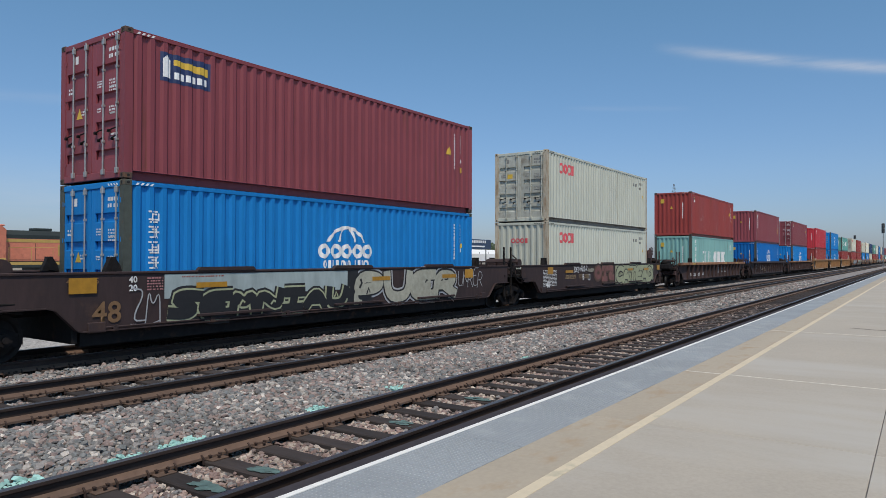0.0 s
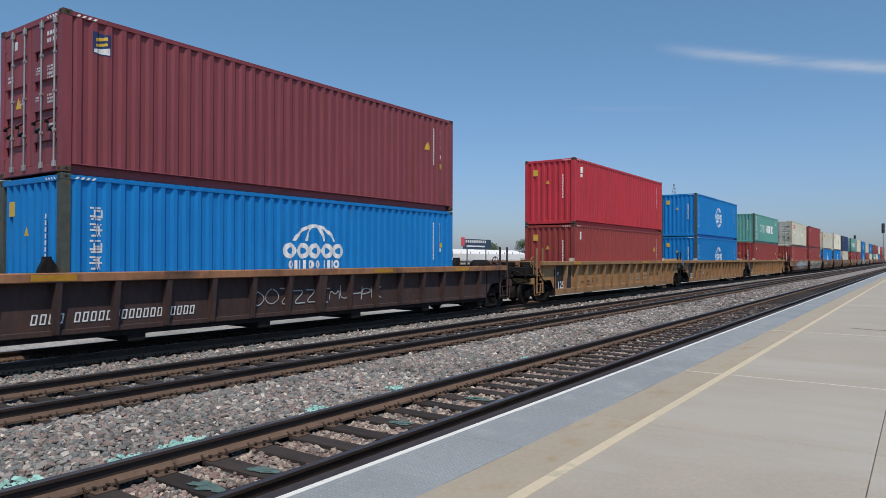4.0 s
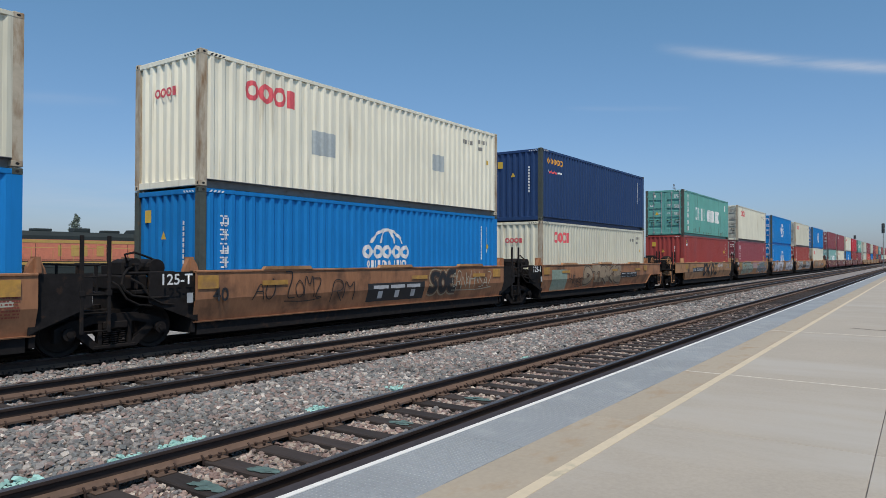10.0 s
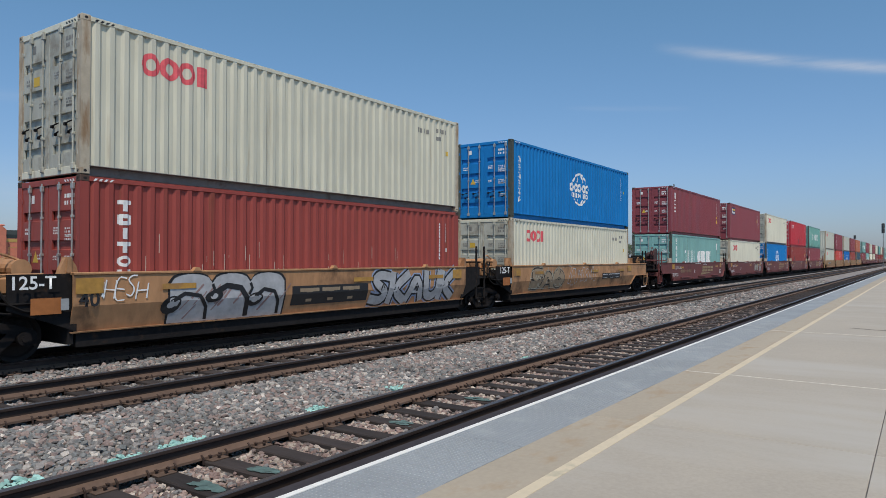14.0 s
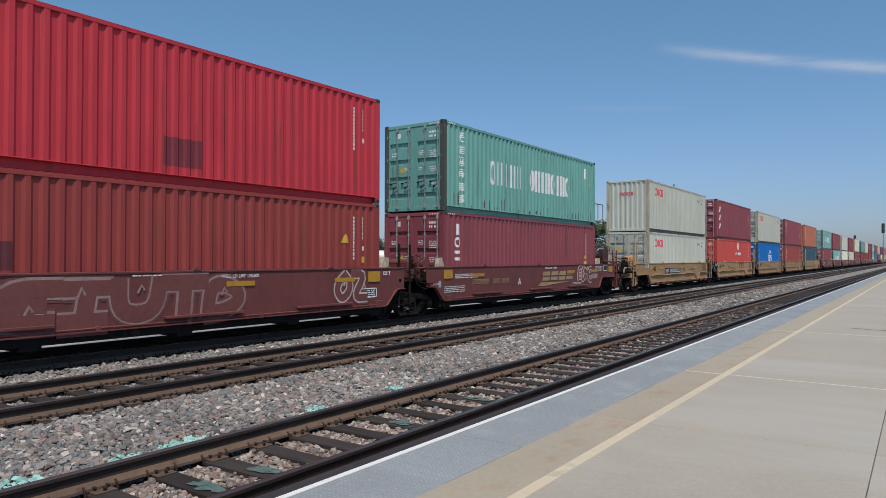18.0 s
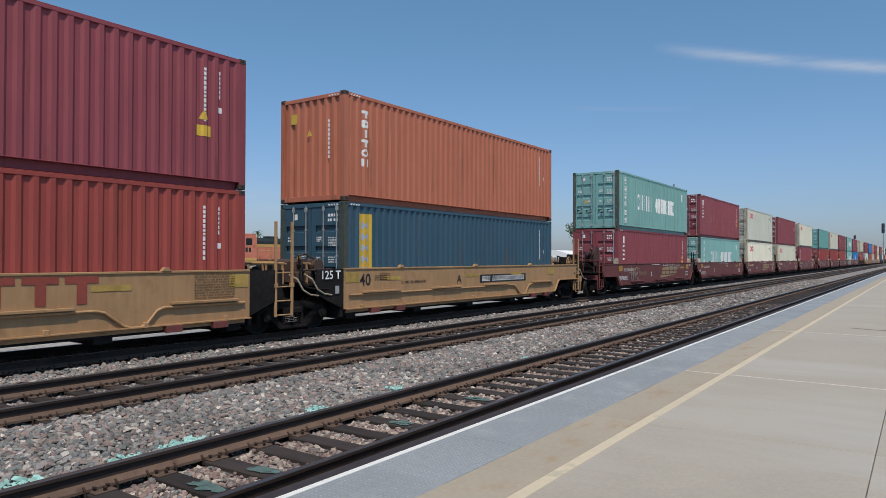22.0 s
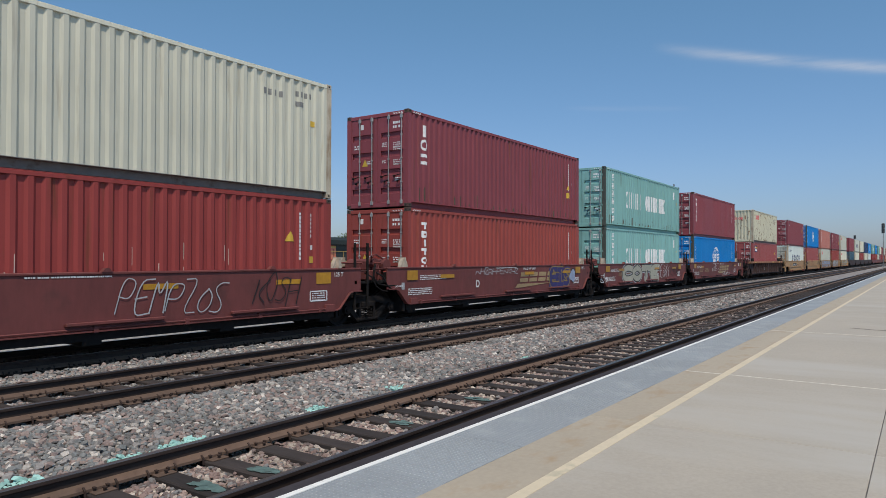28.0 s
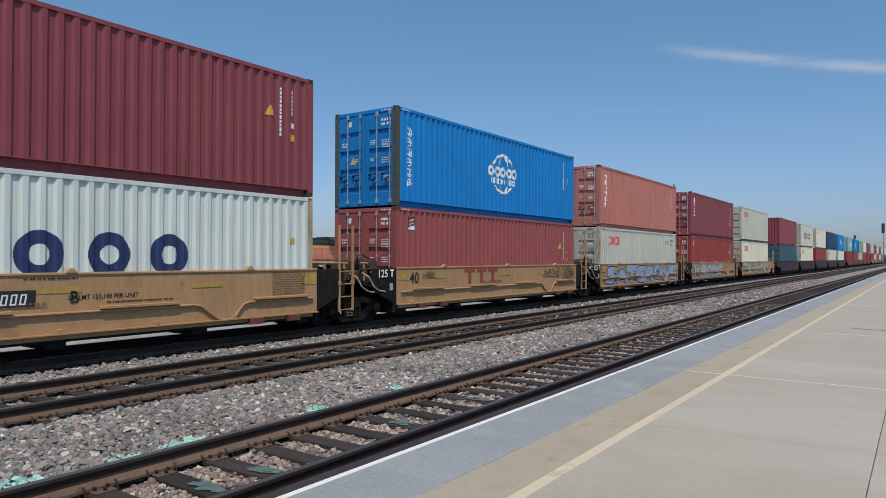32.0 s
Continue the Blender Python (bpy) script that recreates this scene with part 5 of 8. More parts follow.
def bubble(s, x0, x1, z0, z1, count, seed, y, width):
    """A row of fat sprayed signs, each of two or three bent strokes."""
    rng = random.Random(seed)
    w = (x1 - x0) / count
    h = z1 - z0
    for i in range(count):
        a, c = x0 + w * (i + 0.10), x0 + w * (i + 0.90)
        lean = 0.10 * w
        for j in range(rng.choice((2, 3, 3))):
            kind = rng.randrange(4)
            if kind == 0:
                x = a + (c - a) * rng.choice((0.1, 0.85))
                path = [(x + lean * t / 6, z0 + h * t / 6) for t in range(7)]
            elif kind == 1:
                path = [(a + (c - a) * (0.5 + 0.45 * math.cos(0.6 + t * 0.62)), z0 + h * (0.5 + 0.46 * math.sin(0.6 + t * 0.62))) for t in range(9)]
            elif kind == 2:
                path = [(a + (c - a) * t / 6, z0 + h * (0.1 + 0.8 * t / 6 + 0.1 * math.sin(t))) for t in range(7)]
            else:
                path = [(a + (c - a) * t / 6, z0 + h * (0.55 + 0.30 * math.sin(t * 1.2 + i))) for t in range(7)]
            ribbon(s, path, width, y - 0.0012 * j)


def smooth_path(keys, step=0.07):
    """Points along a polyline, close together."""
    out = []
    for (xa, za), (xb, zb) in zip(keys[:-1], keys[1:]):
        n = max(1, int(math.hypot(xb - xa, zb - za) / step))
        out += [(xa + (xb - xa) * k / n, za + (zb - za) * k / n) for k in range(n)]
    return out + [keys[-1]]


LETTER_PATHS = {"D": [[(0.15, 1.0), (0.25, 0.0), (0.0, 0.55), (0.75, 1.0), (1.0, 0.55), (0.25, 0.0)]], "K": [[(0.1, 1.0), (0.05, 0.0)], [(0.85, 0.95), (0.12, 0.5), (0.9, 0.08)]],
                "O": [[(0.5, 1.0), (0.05, 0.5), (0.45, 0.05), (0.95, 0.45), (0.6, 0.98)]], "I": [[(0.0, 1.0), (1.0, 1.0)], [(0.5, 1.0), (0.45, 0.15)], [(0.0, 0.15), (0.95, 0.12)]]}


WILD = {"A": [[(0, 0), (0.5, 1), (1, 0)], [(0.2, 0.35), (0.8, 0.35)]], "C": [[(1, 0.85), (0.6, 1), (0.1, 0.75), (0.05, 0.3), (0.5, 0), (1, 0.15)]],
        "E": [[(1, 1), (0, 1), (0, 0), (1, 0)], [(0, 0.5), (0.75, 0.5)]], "H": [[(0, 0), (0, 1)], [(1, 0), (1, 1)], [(0, 0.5), (1, 0.5)]], "I": [[(0.5, 0), (0.5, 1)], [(0.1, 1), (0.9, 1)], [(0.1, 0), (0.9, 0)]]}
WILD["K"] = [[(0, 0), (0, 1)], [(1, 1), (0.1, 0.45), (1, 0)]]
WILD["N"] = [[(0, 0), (0, 1), (1, 0), (1, 1)]]
WILD["M"] = [[(0, 0), (0.1, 1), (0.5, 0.4), (0.9, 1), (1, 0)]]
WILD["D"] = [[(0, 0), (0, 1), (0.6, 0.95), (1, 0.5), (0.6, 0.05), (0, 0)]]
WILD["O"] = [[(0.5, 1), (0.05, 0.7), (0.05, 0.3), (0.5, 0), (0.95, 0.3), (0.95, 0.7), (0.5, 1)]]
WILD["P"] = [[(0, 0), (0, 1), (0.8, 0.95), (0.9, 0.65), (0.6, 0.45), (0, 0.45)]]
WILD["R"] = WILD["P"] + [[(0.4, 0.45), (1, 0)]]
WILD["S"] = [[(1, 0.9), (0.4, 1), (0.05, 0.75), (0.9, 0.35), (0.6, 0), (0, 0.1)]]
WILD["T"] = [[(0, 1), (1, 1)], [(0.5, 1), (0.5, 0)]]
WILD["U"] = [[(0, 1), (0.05, 0.2), (0.5, 0), (0.95, 0.2), (1, 1)]]
WILD["Z"] = [[(0, 1), (1, 1), (0, 0), (1, 0)]]


def rounded(keys, times=2):
    """A polyline with its corners cut off, so that it runs like a quick stroke."""
    for _ in range(times):
        cut = [keys[0]]
        for (xa, za), (xb, zb) in zip(keys[:-1], keys[1:]):
            cut += [(xa * 0.75 + xb * 0.25, za * 0.75 + zb * 0.25), (xa * 0.25 + xb * 0.75, za * 0.25 + zb * 0.75)]
        keys = cut + [keys[-1]]
    return keys


def wild(s, back, glow, x0, x1, z0, z1, text, seed, y):
    """Fat sprayed letters that lean and overlap: a glow behind, a dark outline, the fill, and dark cuts on it."""
    rng = random.Random(seed)
    w, h = (x1 - x0) / len(text), z1 - z0
    fat = min(0.30, w * 0.30)
    for i, ch in enumerate(text):
        lean, drop, grow = rng.uniform(-0.04, 0.16), rng.uniform(-0.03, 0.03), rng.uniform(0.94, 1.04)
        a, span = x0 + w * i + fat * 0.35, w * 1.04 - fat * 0.7
        lift = 0.0016 * (i % 2)
        for j, keys in enumerate(WILD[ch]):
            pts = [(a + span * u + lean * h * (v - 0.5), z0 + fat * 0.5 + drop + (h - fat) * v * grow) for u, v in keys]
            (xa, za), (xb, zb) = pts[0], pts[1]
            q = math.hypot(xb - xa, zb - za)
            pts[0] = (xa - (xb - xa) / q * fat * 0.4, za - (zb - za) / q * fat * 0.4)
            (xa, za), (xb, zb) = pts[-1], pts[-2]
            q = math.hypot(xb - xa, zb - za)
            pts[-1] = (xa - (xb - xa) / q * fat * 0.4, za - (zb - za) / q * fat * 0.4)
            path = [(x, min(max(z, LOW + 0.05), TOP - 0.10)) for x, z in smooth_path(rounded(pts), 0.09)]
            ribbon(glow, path, fat + 0.20, y - 0.001 - lift * 0.3 - 0.0006 * j)
            ribbon(back, path, fat + 0.10, y - 0.006 - lift - 0.0006 * j)
            ribbon(s, path, fat * rng.uniform(0.9, 1.1), y - 0.011 - lift - 0.0006 * j)
        if rng.random() < 0.7:
            cx, cz = a + span * rng.uniform(0.3, 0.7), z0 + h * rng.uniform(0.3, 0.7)
            ribbon(back, [(cx, cz), (cx + 0.08, cz + rng.uniform(0.08, 0.2)), (cx + 0.14, cz + 0.05)], 0.05, y - 0.0165)


def throwup(s, back, streak, x0, x1, z0, z1, count, seed, y):
    """One broad filled shape with a scalloped top, hooked black strokes and slanted streaks of thin paint."""
    rng = random.Random(seed)
    w, h = (x1 - x0) / count, z1 - z0
    n = count * 10

    def top(u):
        q = (u * count) % 1.0
        return z0 + h * (0.80 + 0.20 * math.sqrt(max(0.0, 1 - (2 * q - 1) ** 2)))
    for sh, grow, dy in ((back, 0.045, 0.002), (s, 0.0, 0.006)):
        for i in range(n):
            ua, ub = i / n, (i + 1) / n
            xa, xb = x0 - grow + (x1 - x0 + 2 * grow) * ua, x0 - grow + (x1 - x0 + 2 * grow) * ub
            lo = max(z0 - grow, LOW + 0.005)
            za, zb = min(top(ua) + grow, TOP - 0.05), min(top(ub) + grow, TOP - 0.05)
            sh.face([(xa, y - dy, lo), (xb, y - dy, lo), (xb, y - dy, KINK), (xa, y - dy, KINK)])
            sh.face([(xa, y - dy, KINK), (xb, y - dy, KINK), (xb, y - dy, zb), (xa, y - dy, za)])
    for i in range(int((x1 - x0) / 0.16)):
        x, a, b_ = rng.uniform(x0, x1 - 0.35), rng.uniform(0.05, 0.5), rng.uniform(0.15, 0.4)
        ribbon(streak, smooth_path([(x + 0.9 * h * a, z0 + h * a), (x + 0.9 * h * (a + b_), z0 + h * min(0.78, a + b_))]), rng.uniform(0.02, 0.05), y - 0.0085 - 0.0004 * (i % 5))
    for i in range(count):
        cx, r, up = x0 + w * (i + rng.uniform(0.42, 0.60)), w * rng.uniform(0.38, 0.52), rng.uniform(0.36, 0.62)
        keys = [(cx - r, up), (cx - r * 0.35, up + 0.16), (cx + r * 0.4, up + 0.10), (cx + r * 0.75, up - 0.14), (cx + r * 0.8, 0.03)]
        if rng.random() < 0.35:
            keys = [(cx + r * 0.7, 0.95), (cx + r * 0.2, 0.70), (cx + r * 0.5, 0.45), (cx, 0.28), (cx - r * 0.6, up - 0.1)]
        ribbon(back, smooth_path([(x, z0 + h * v) for x, v in keys]), rng.uniform(0.08, 0.14), y - 0.0120 - 0.0008 * (i % 2))
        ox, oz = keys[0][0] if keys[0][1] < 0.9 else keys[-1][0], z0 + h * (up - 0.06)
        for sh, rad, dy in ((back, 0.17, 0.0135), (s, 0.07, 0.0150)):
            k = rng.uniform(0.7, 1.2)
            sh.face([(ox + rad * 1.3 * math.cos(q * 0.524) + 0.3 * rad * math.sin(q * 0.524), y - dy, oz + rad * k * math.sin(q * 0.524)) for q in range(12)])
        if i:
            xq = x0 + w * i
            ribbon(back, smooth_path([(xq, top(i / count) - 0.02), (xq + 0.05, z0 + h * 0.66), (xq - 0.04, z0 + h * 0.52)]), 0.07, y - 0.0160)


def quick(s, x0, x1, z0, z1, width, seed, y):
    """A quick tag: thin leaning signs that run into each other, some with a tail or a line under them."""
    rng = random.Random(seed)
    count = min(11, max(2, round((x1 - x0) / ((z1 - z0) * 0.46))))
    w, h, lean = (x1 - x0) / count, z1 - z0, rng.uniform(0.0, 0.25)
    for i in range(count):
        paths = WILD[rng.choice("AEHKMNOPRSUZ")]
        lift, grow = rng.uniform(-0.06, 0.10) * h, rng.uniform(0.70, 1.0)
        for j, keys in enumerate(paths):
            pts = [(x0 + w * (i + 0.06 + 0.98 * u + rng.uniform(-0.08, 0.08)) + lean * h * (v - 0.5), z0 + 0.06 * h + lift + h * grow * (v + rng.uniform(-0.06, 0.06))) for u, v in keys]
            pts = [(x, min(max(z, LOW + 0.02), TOP - 0.06)) for x, z in pts]
            ribbon(s, rounded(pts), width * rng.uniform(0.8, 1.15), y - 0.0008 * ((i + j) % 3))
    if rng.random() < 0.45:
        ribbon(s, rounded([(x0, z0 + 0.02), (x0 + (x1 - x0) * 0.6, z0 - 0.02), (x1, z0 + 0.05)]), width * 0.8, y - 0.003)


def tag(s, x0, x1, z0, z1, y):
    """Four big brushed letters."""
    w = (x1 - x0) / 4
    for i, ch in enumerate("DKOI"):
        for j, keys in enumerate(LETTER_PATHS[ch]):
            ribbon(s, smooth_path([(x0 + w * (i + 0.05 + 0.9 * u), z0 + (z1 - z0) * v) for u, v in keys]), 0.17, y - 0.0015 * j)


SPRAY = {"teal": M_SPRAYDARK, "dust": M_SPRAYDUST, "silver": M_SILVER, "black": M_SPRAYBLK, "blue": M_SPRAYBLUE, "green": M_SPRAYGREEN, "pink": M_SPRAYPINK, "cream": M_SPRAYCREAM, "white": M_MARK}
CAR_WORD = {"umber": "dark umber", "soot": "sooty dark", "oxide": "oxide red", "tan": "tan", "ochre": "grimy ochre", "sand": "grimy sand-yellow", "mustard": "mustard tan"}


def well_car(xc, style, colour, wb, left, right, trucks, art=(), words=(), detail=True, fancy_left=False, fancy_right=False, note=""):
    """A well car that carries one stack. left, right: from the middle to its ends; trucks: where its trucks stand."""
    y, z = MID_T, RAIL_T
    m = M_CAR[colour]
    car = thing("well_car", (xc, y, z), f"{CAR_WORD[colour]} steel well car{note} carrying stacked containers", "rail car", "well cars of the train")
    xl, xr = left - 0.55, right - 0.55
    if fancy_left:
        xl = left - 1.55
    if fancy_right:
        xr = right - 1.55
    key = f"{style}{wb:.2f}{xl:.2f}{xr:.2f}"
    full = (xl, xr)
    out_y = SIDE_Y + (BULGE if style == "kinked" else 0.0)
    drop_, rise = (0.17, 0.14) if colour == "mustard" else (0.09 if colour == "umber" else 0.03, 0.0)
    if style in ("piped", "kinked"):
        wb, short = (6.1, 6.16) if style == "piped" else (6.15, 6.28)
        xl, xr = xl if fancy_left else short, xr if fancy_right else short
    for sy in (-1, 1):
        if style == "ribbed":
            def web(s):
                s.prism(side_outline(wb, xl, xr, False, False)[:-2] + [(xr, TOP + rise - 0.05), (-xl, TOP + rise - 0.05)], min(sy * 1.222, sy * RIB_Y), max(sy * 1.222, sy * RIB_Y))
            part("side_plate", shared(f"web{key}{sy}{rise}", web), m, car)
            part("top_chord", shared(f"chord{key}{sy}{rise}", lambda s: s.box(-xl, xr, min(sy * 1.23, sy * CHORD_Y), max(sy * 1.23, sy * CHORD_Y), TOP + rise - 0.165, TOP + rise, 0.015)), M_CAR["ochre"] if colour == "soot" else m, car)
            part("bottom_chord", shared(f"sill{key}{sy}{drop_}", lambda s: s.box(-wb, wb, min(sy * 1.16, sy * 1.29), max(sy * 1.16, sy * 1.29), LOW - drop_, LOW + 0.07, 0.012)), m, car)
            if sy < 0 or detail:
                for k in range(-7, 8):
                    x, half = 0.12 + 1.055 * k, 0.13 if k == 0 else 0.055
                    if abs(x) < wb - 0.2:
                        part("rib", shared(f"rib{half}{rise}", lambda s: s.prism([(-1.24, TOP + rise - 0.16), (0.012 - CHORD_Y, TOP + rise - 0.16), (-1.34, LOW + 0.0), (-1.24, LOW + 0.0)], -half, half, "x")), m, car,
                             at=Matrix.Translation((x, 0, 0)) @ (Matrix() if sy < 0 else pose(0, 0, 0, 0, 0, 180)))
        else:
            def plate(s):
                out = side_outline(wb, xl, xr, not fancy_left, not fancy_right)
                if style == "kinked":
                    s.prism(clipped(out, True), sy * (out_y - 0.03), sy * out_y)
                    s.prism(clipped(out, False), sy * (out_y - 0.03), sy * out_y)
                    s.v = [(q[0], q[1] - sy * inset(q[2]), q[2]) for q in s.v]
                else:
                    s.prism(out, sy * (SIDE_Y - 0.03), sy * SIDE_Y)
            part("side_plate", shared("plate" + key + str(sy), plate), m, car)
            part("top_chord", shared("lip" + key + str(sy), lambda s: s.box(-xl, xr, min(sy * 1.235, sy * (out_y + 0.025)), max(sy * 1.235, sy * (out_y + 0.025)), TOP - 0.045, TOP + 0.004, 0.01)), m, car)
            def flange(s):
                path = low_edge(wb, xl, xr, not fancy_left, not fancy_right)
                for (xa, za), (xb, zb) in zip(path[:-1], path[1:]):
                    s.face([(xa, sy * 1.25, za - 0.012), (xb, sy * 1.25, zb - 0.012), (xb, sy * 1.37, zb - 0.012), (xa, sy * 1.37, za - 0.012)])
                    s.face([(xa, sy * 1.37, za + 0.012), (xb, sy * 1.37, zb + 0.012), (xb, sy * 1.25, zb + 0.012), (xa, sy * 1.25, za + 0.012)])
                    s.face([(xa, sy * 1.37, za - 0.012), (xb, sy * 1.37, zb - 0.012), (xb, sy * 1.37, zb + 0.012), (xa, sy * 1.37, za + 0.012)])
                if style == "kinked":
                    s.v = [(q[0], q[1] + sy * (BULGE - inset(q[2])), q[2]) for q in s.v]
                    return
                if style == "piped":
                    s.box(-wb + 0.05, wb - 0.05, min(sy * 1.22, sy * 1.275), max(sy * 1.22, sy * 1.275), LOW - 0.10, LOW - 0.012)
                    s.pipe([(-wb + 0.1, sy * 1.335, LOW + 0.36), (2.68, sy * 1.335, LOW + 0.36), (2.85, sy * 1.335, LOW + 0.32), (3.22, sy * 1.335, LOW + 0.05), (3.36, sy * 1.335, LOW + 0.0), (3.56, sy * 1.335, LOW + 0.0), (3.68, sy * 1.335, LOW + 0.05), (3.90, sy * 1.335, LOW + 0.30), (4.05, sy * 1.335, LOW + 0.35), (wb - 0.1, sy * 1.335, LOW + 0.35)], 0.028, 8)
                else:
                    s.rod((-wb + 0.1, sy * 1.335, LOW + 0.05), (wb - 0.1, sy * 1.335, LOW + 0.05), 0.022, 6)
                for x in frange(-wb + 0.6, wb - 0.6, 2.0):
                    s.box(x - 0.05, x + 0.05, min(sy * 1.29, sy * 1.36), max(sy * 1.29, sy * 1.36), LOW - 0.03, LOW + 0.09, 0.008)
            part("bottom_flange", shared("flange" + key + str(sy), flange), m, car)
            if sy < 0 and detail:
                wide = 0.75 if colour in ("ochre", "umber") else 0.10
                for x in ((-3.8, 0.2, 4.1) if style != "ribbed" else ()):
                    part("top_clip", shared(f"top_clip{wide}", lambda s: s.prism([(-wide, 0.0), (wide, 0.0), (wide - 0.07, 0.075), (0.07 - wide, 0.075)], -1.345, -1.235)), M_CAR["sand"] if colour == "ochre" else m, car, at=(x, SIDE_Y - out_y, TOP))
                for x in {"kinked": (), "piped": (-4.7, -1.56, 1.5, 5.0)}.get(style, (-3.6, 0.4, 3.9)):
                    part("ledge", shared(f"ledge{style}", lambda s: s.box(*((-0.80, 0.80) if style == "piped" else (-0.95, 0.95)), -1.40, -1.30, LOW + 0.29, LOW + 0.345, 0.008)), m, car, at=(x, 0, -0.17 if style != "piped" else 0.105))
                if style == "piped":
                    for x in (-5.0, -3.9, 4.25, 5.35):
                        part("bracket", shared("bracket", lambda s: s.box(-0.18, 0.18, -1.40, -1.27, LOW - 0.15, LOW - 0.016, 0.006)), M_CAR["oxide"], car, "oxide red jacking pad", at=(x, 0, 0))
                elif style != "kinked":
                    for x in (-wb + 0.25, wb - 0.25):
                        part("jacking_pad", shared("jacking_pad", lambda s: s.box(-0.16, 0.16, -1.36, -1.29, LOW - 0.03, LOW + 0.16, 0.01)), m, car, at=(x, 0, 0))
    if style in ("piped", "kinked"):
        for sx, reach in [(-1, full[0])] * (not fancy_left) + [(1, full[1])] * (not fancy_right):
            part("end_panel", shared(f"end_panel{sx}{reach:.2f}", lambda s: s.prism([(sx * 6.165, LOW + 0.02), (sx * 6.165, TOP - 0.02), (sx * reach, TOP - 0.02), (sx * reach, MIDZ), (sx * 6.75, MIDZ - 0.2)], -SIDE_Y + 0.02, -SIDE_Y + 0.05)), M_BLACK, car, "black end panel")
    # floor of the well, seen through the gaps under the side
    deep = {"kinked": 0.20, "ribbed": 0.20 if colour == "umber" else 0.34, "piped": 0.315}.get(style, 0.20 if colour == "umber" else 0.285)
    part("well_floor", shared(f"well_floor{wb:.2f}{deep}{rise}", lambda s: [s.box(x - 0.18, x + 0.18, -1.21, 1.21, 0.34 if colour == "mustard" else 0.20, 0.46, 0.01) for x in frange(-wb + 0.3, wb - 0.3, 2.9)] + [s.box(-wb, wb, q - 0.08, q + 0.08, deep, 0.455) for q in (-1.15, 1.15)]), M_BLACK, car)
    # ends over the trucks
    for sx, reach, fancy in ((-1, left, fancy_left), (1, right, fancy_right)):
        a = wb + 0.10
        b_ = reach - (0.72 if fancy else 0.30)
        lo_, hi_ = (sx * a, sx * b_) if sx > 0 else (sx * b_, sx * a)
        part("end_platform", shared(f"end{lo_:.2f}{hi_:.2f}", lambda s: (s.box(lo_, hi_, -1.24, 1.24, 1.10, 1.17, 0.01), s.box(lo_, hi_, -0.35, 0.35, 0.72, 1.12, 0.02),
                                                                     s.box(sx * a - 0.05, sx * a + 0.05, -1.25, 1.25, 0.26, 1.36, 0.01))), M_BLACK, car)
        if not detail:
            continue
        e0 = 6.13
        drop = -0.34 if style == "ribbed" else 0.0
        for yg in (-1.20, 1.20) if style != "piped" else ():
            part("container_guide", shared("guide", lambda s: (s.prism([(-0.17, 0.0), (0.17, 0.0), (0.14, 0.10), (0.06, 0.27), (-0.04, 0.27), (-0.13, 0.14)], -0.06, 0.06), s.prism([(-0.05, 0.02), (0.05, 0.02), (0.03, 0.30), (-0.03, 0.30)], -0.15, 0.09))), m if style == "kinked" else M_GUIDE if colour not in ("umber", "soot") else M_BLACK, car,
                 at=Matrix.Translation((sx * (e0 + 0.17), yg, TOP - 0.02)) @ pose(0, 0, 0, 0, 0, 180 if sx < 0 else 0))
        end_x = sx * (reach - (1.25 if fancy else 0.24))
        if fancy or sx > 0:
            tall = 2.65 if style == "piped" else 2.20
            for k in range(2):
                part("grab_post", shared(f"grab_post{tall}", lambda s: (s.box(-0.032, 0.032, -1.29, -1.235, 0.42, tall, 0.008), s.box(-0.05, 0.05, -1.30, -1.22, 1.10, 1.20, 0.006))), {"piped": M_CAR["tan"], "kinked": M_BLACK}.get(style, m if fancy else M_IRON), car, at=(end_x - sx * 0.50 * k, 0, 0))
            for k in range(4):
                part("rung", shared("rung", lambda s: s.rod((-0.25, -1.27, 0), (0.25, -1.27, 0), 0.016, 6)), M_CAR["tan"] if style == "piped" else m if fancy else M_IRON, car, at=(end_x - sx * 0.25, 0, 0.46 + 0.33 * k))
        part("crossover_rail", shared("crossover_rail", lambda s: (s.rod((0, -1.22, 0), (0, 1.22, 0), 0.024, 6), [s.box(-0.02, 0.02, q - 0.02, q + 0.02, -0.50, 0) for q in (-1.1, -0.4, 0.4, 1.1)])), M_BLACK if style == "kinked" else m, car, at=(end_x - sx * 0.15, 0, 1.66))
        part("air_hose", shared("air_hose", lambda s: s.pipe([(0, -1.16, 1.40), (0.16, -1.28, 1.28), (0.32, -1.31, 1.02), (0.56, -1.30, 0.90), (0.85, -1.28, 0.86)], 0.022)), M_POSTRUST if style == "piped" else M_IRON, car,
             at=Matrix.Translation((end_x, 0, 0)) @ Matrix.Scale(1, 4))
        if not fancy and sx < 0:
            gear = part("brake_valve", shared("joint_valve", joint_valve), (M_BLACK if colour == "ochre" else M_CAR["sand"]) if style == "kinked" else M_POST if style == "piped" else m, car, "brake valve and small air tank", at=(-reach + 0.62, 0, 0))
            part("air_hose", shared("joint_hose", lambda s: s.pipe([(-0.2, -0.95, 1.62), (-0.45, -1.18, 1.58), (-0.58, -1.25, 1.46), (-0.62, -1.27, 1.30), (-0.56, -1.28, 1.18), (-0.42, -1.29, 1.08), (-0.05, -1.29, 1.02), (0.35, -1.28, 1.02)], 0.026)), M_IRON, gear, "looped air hose")
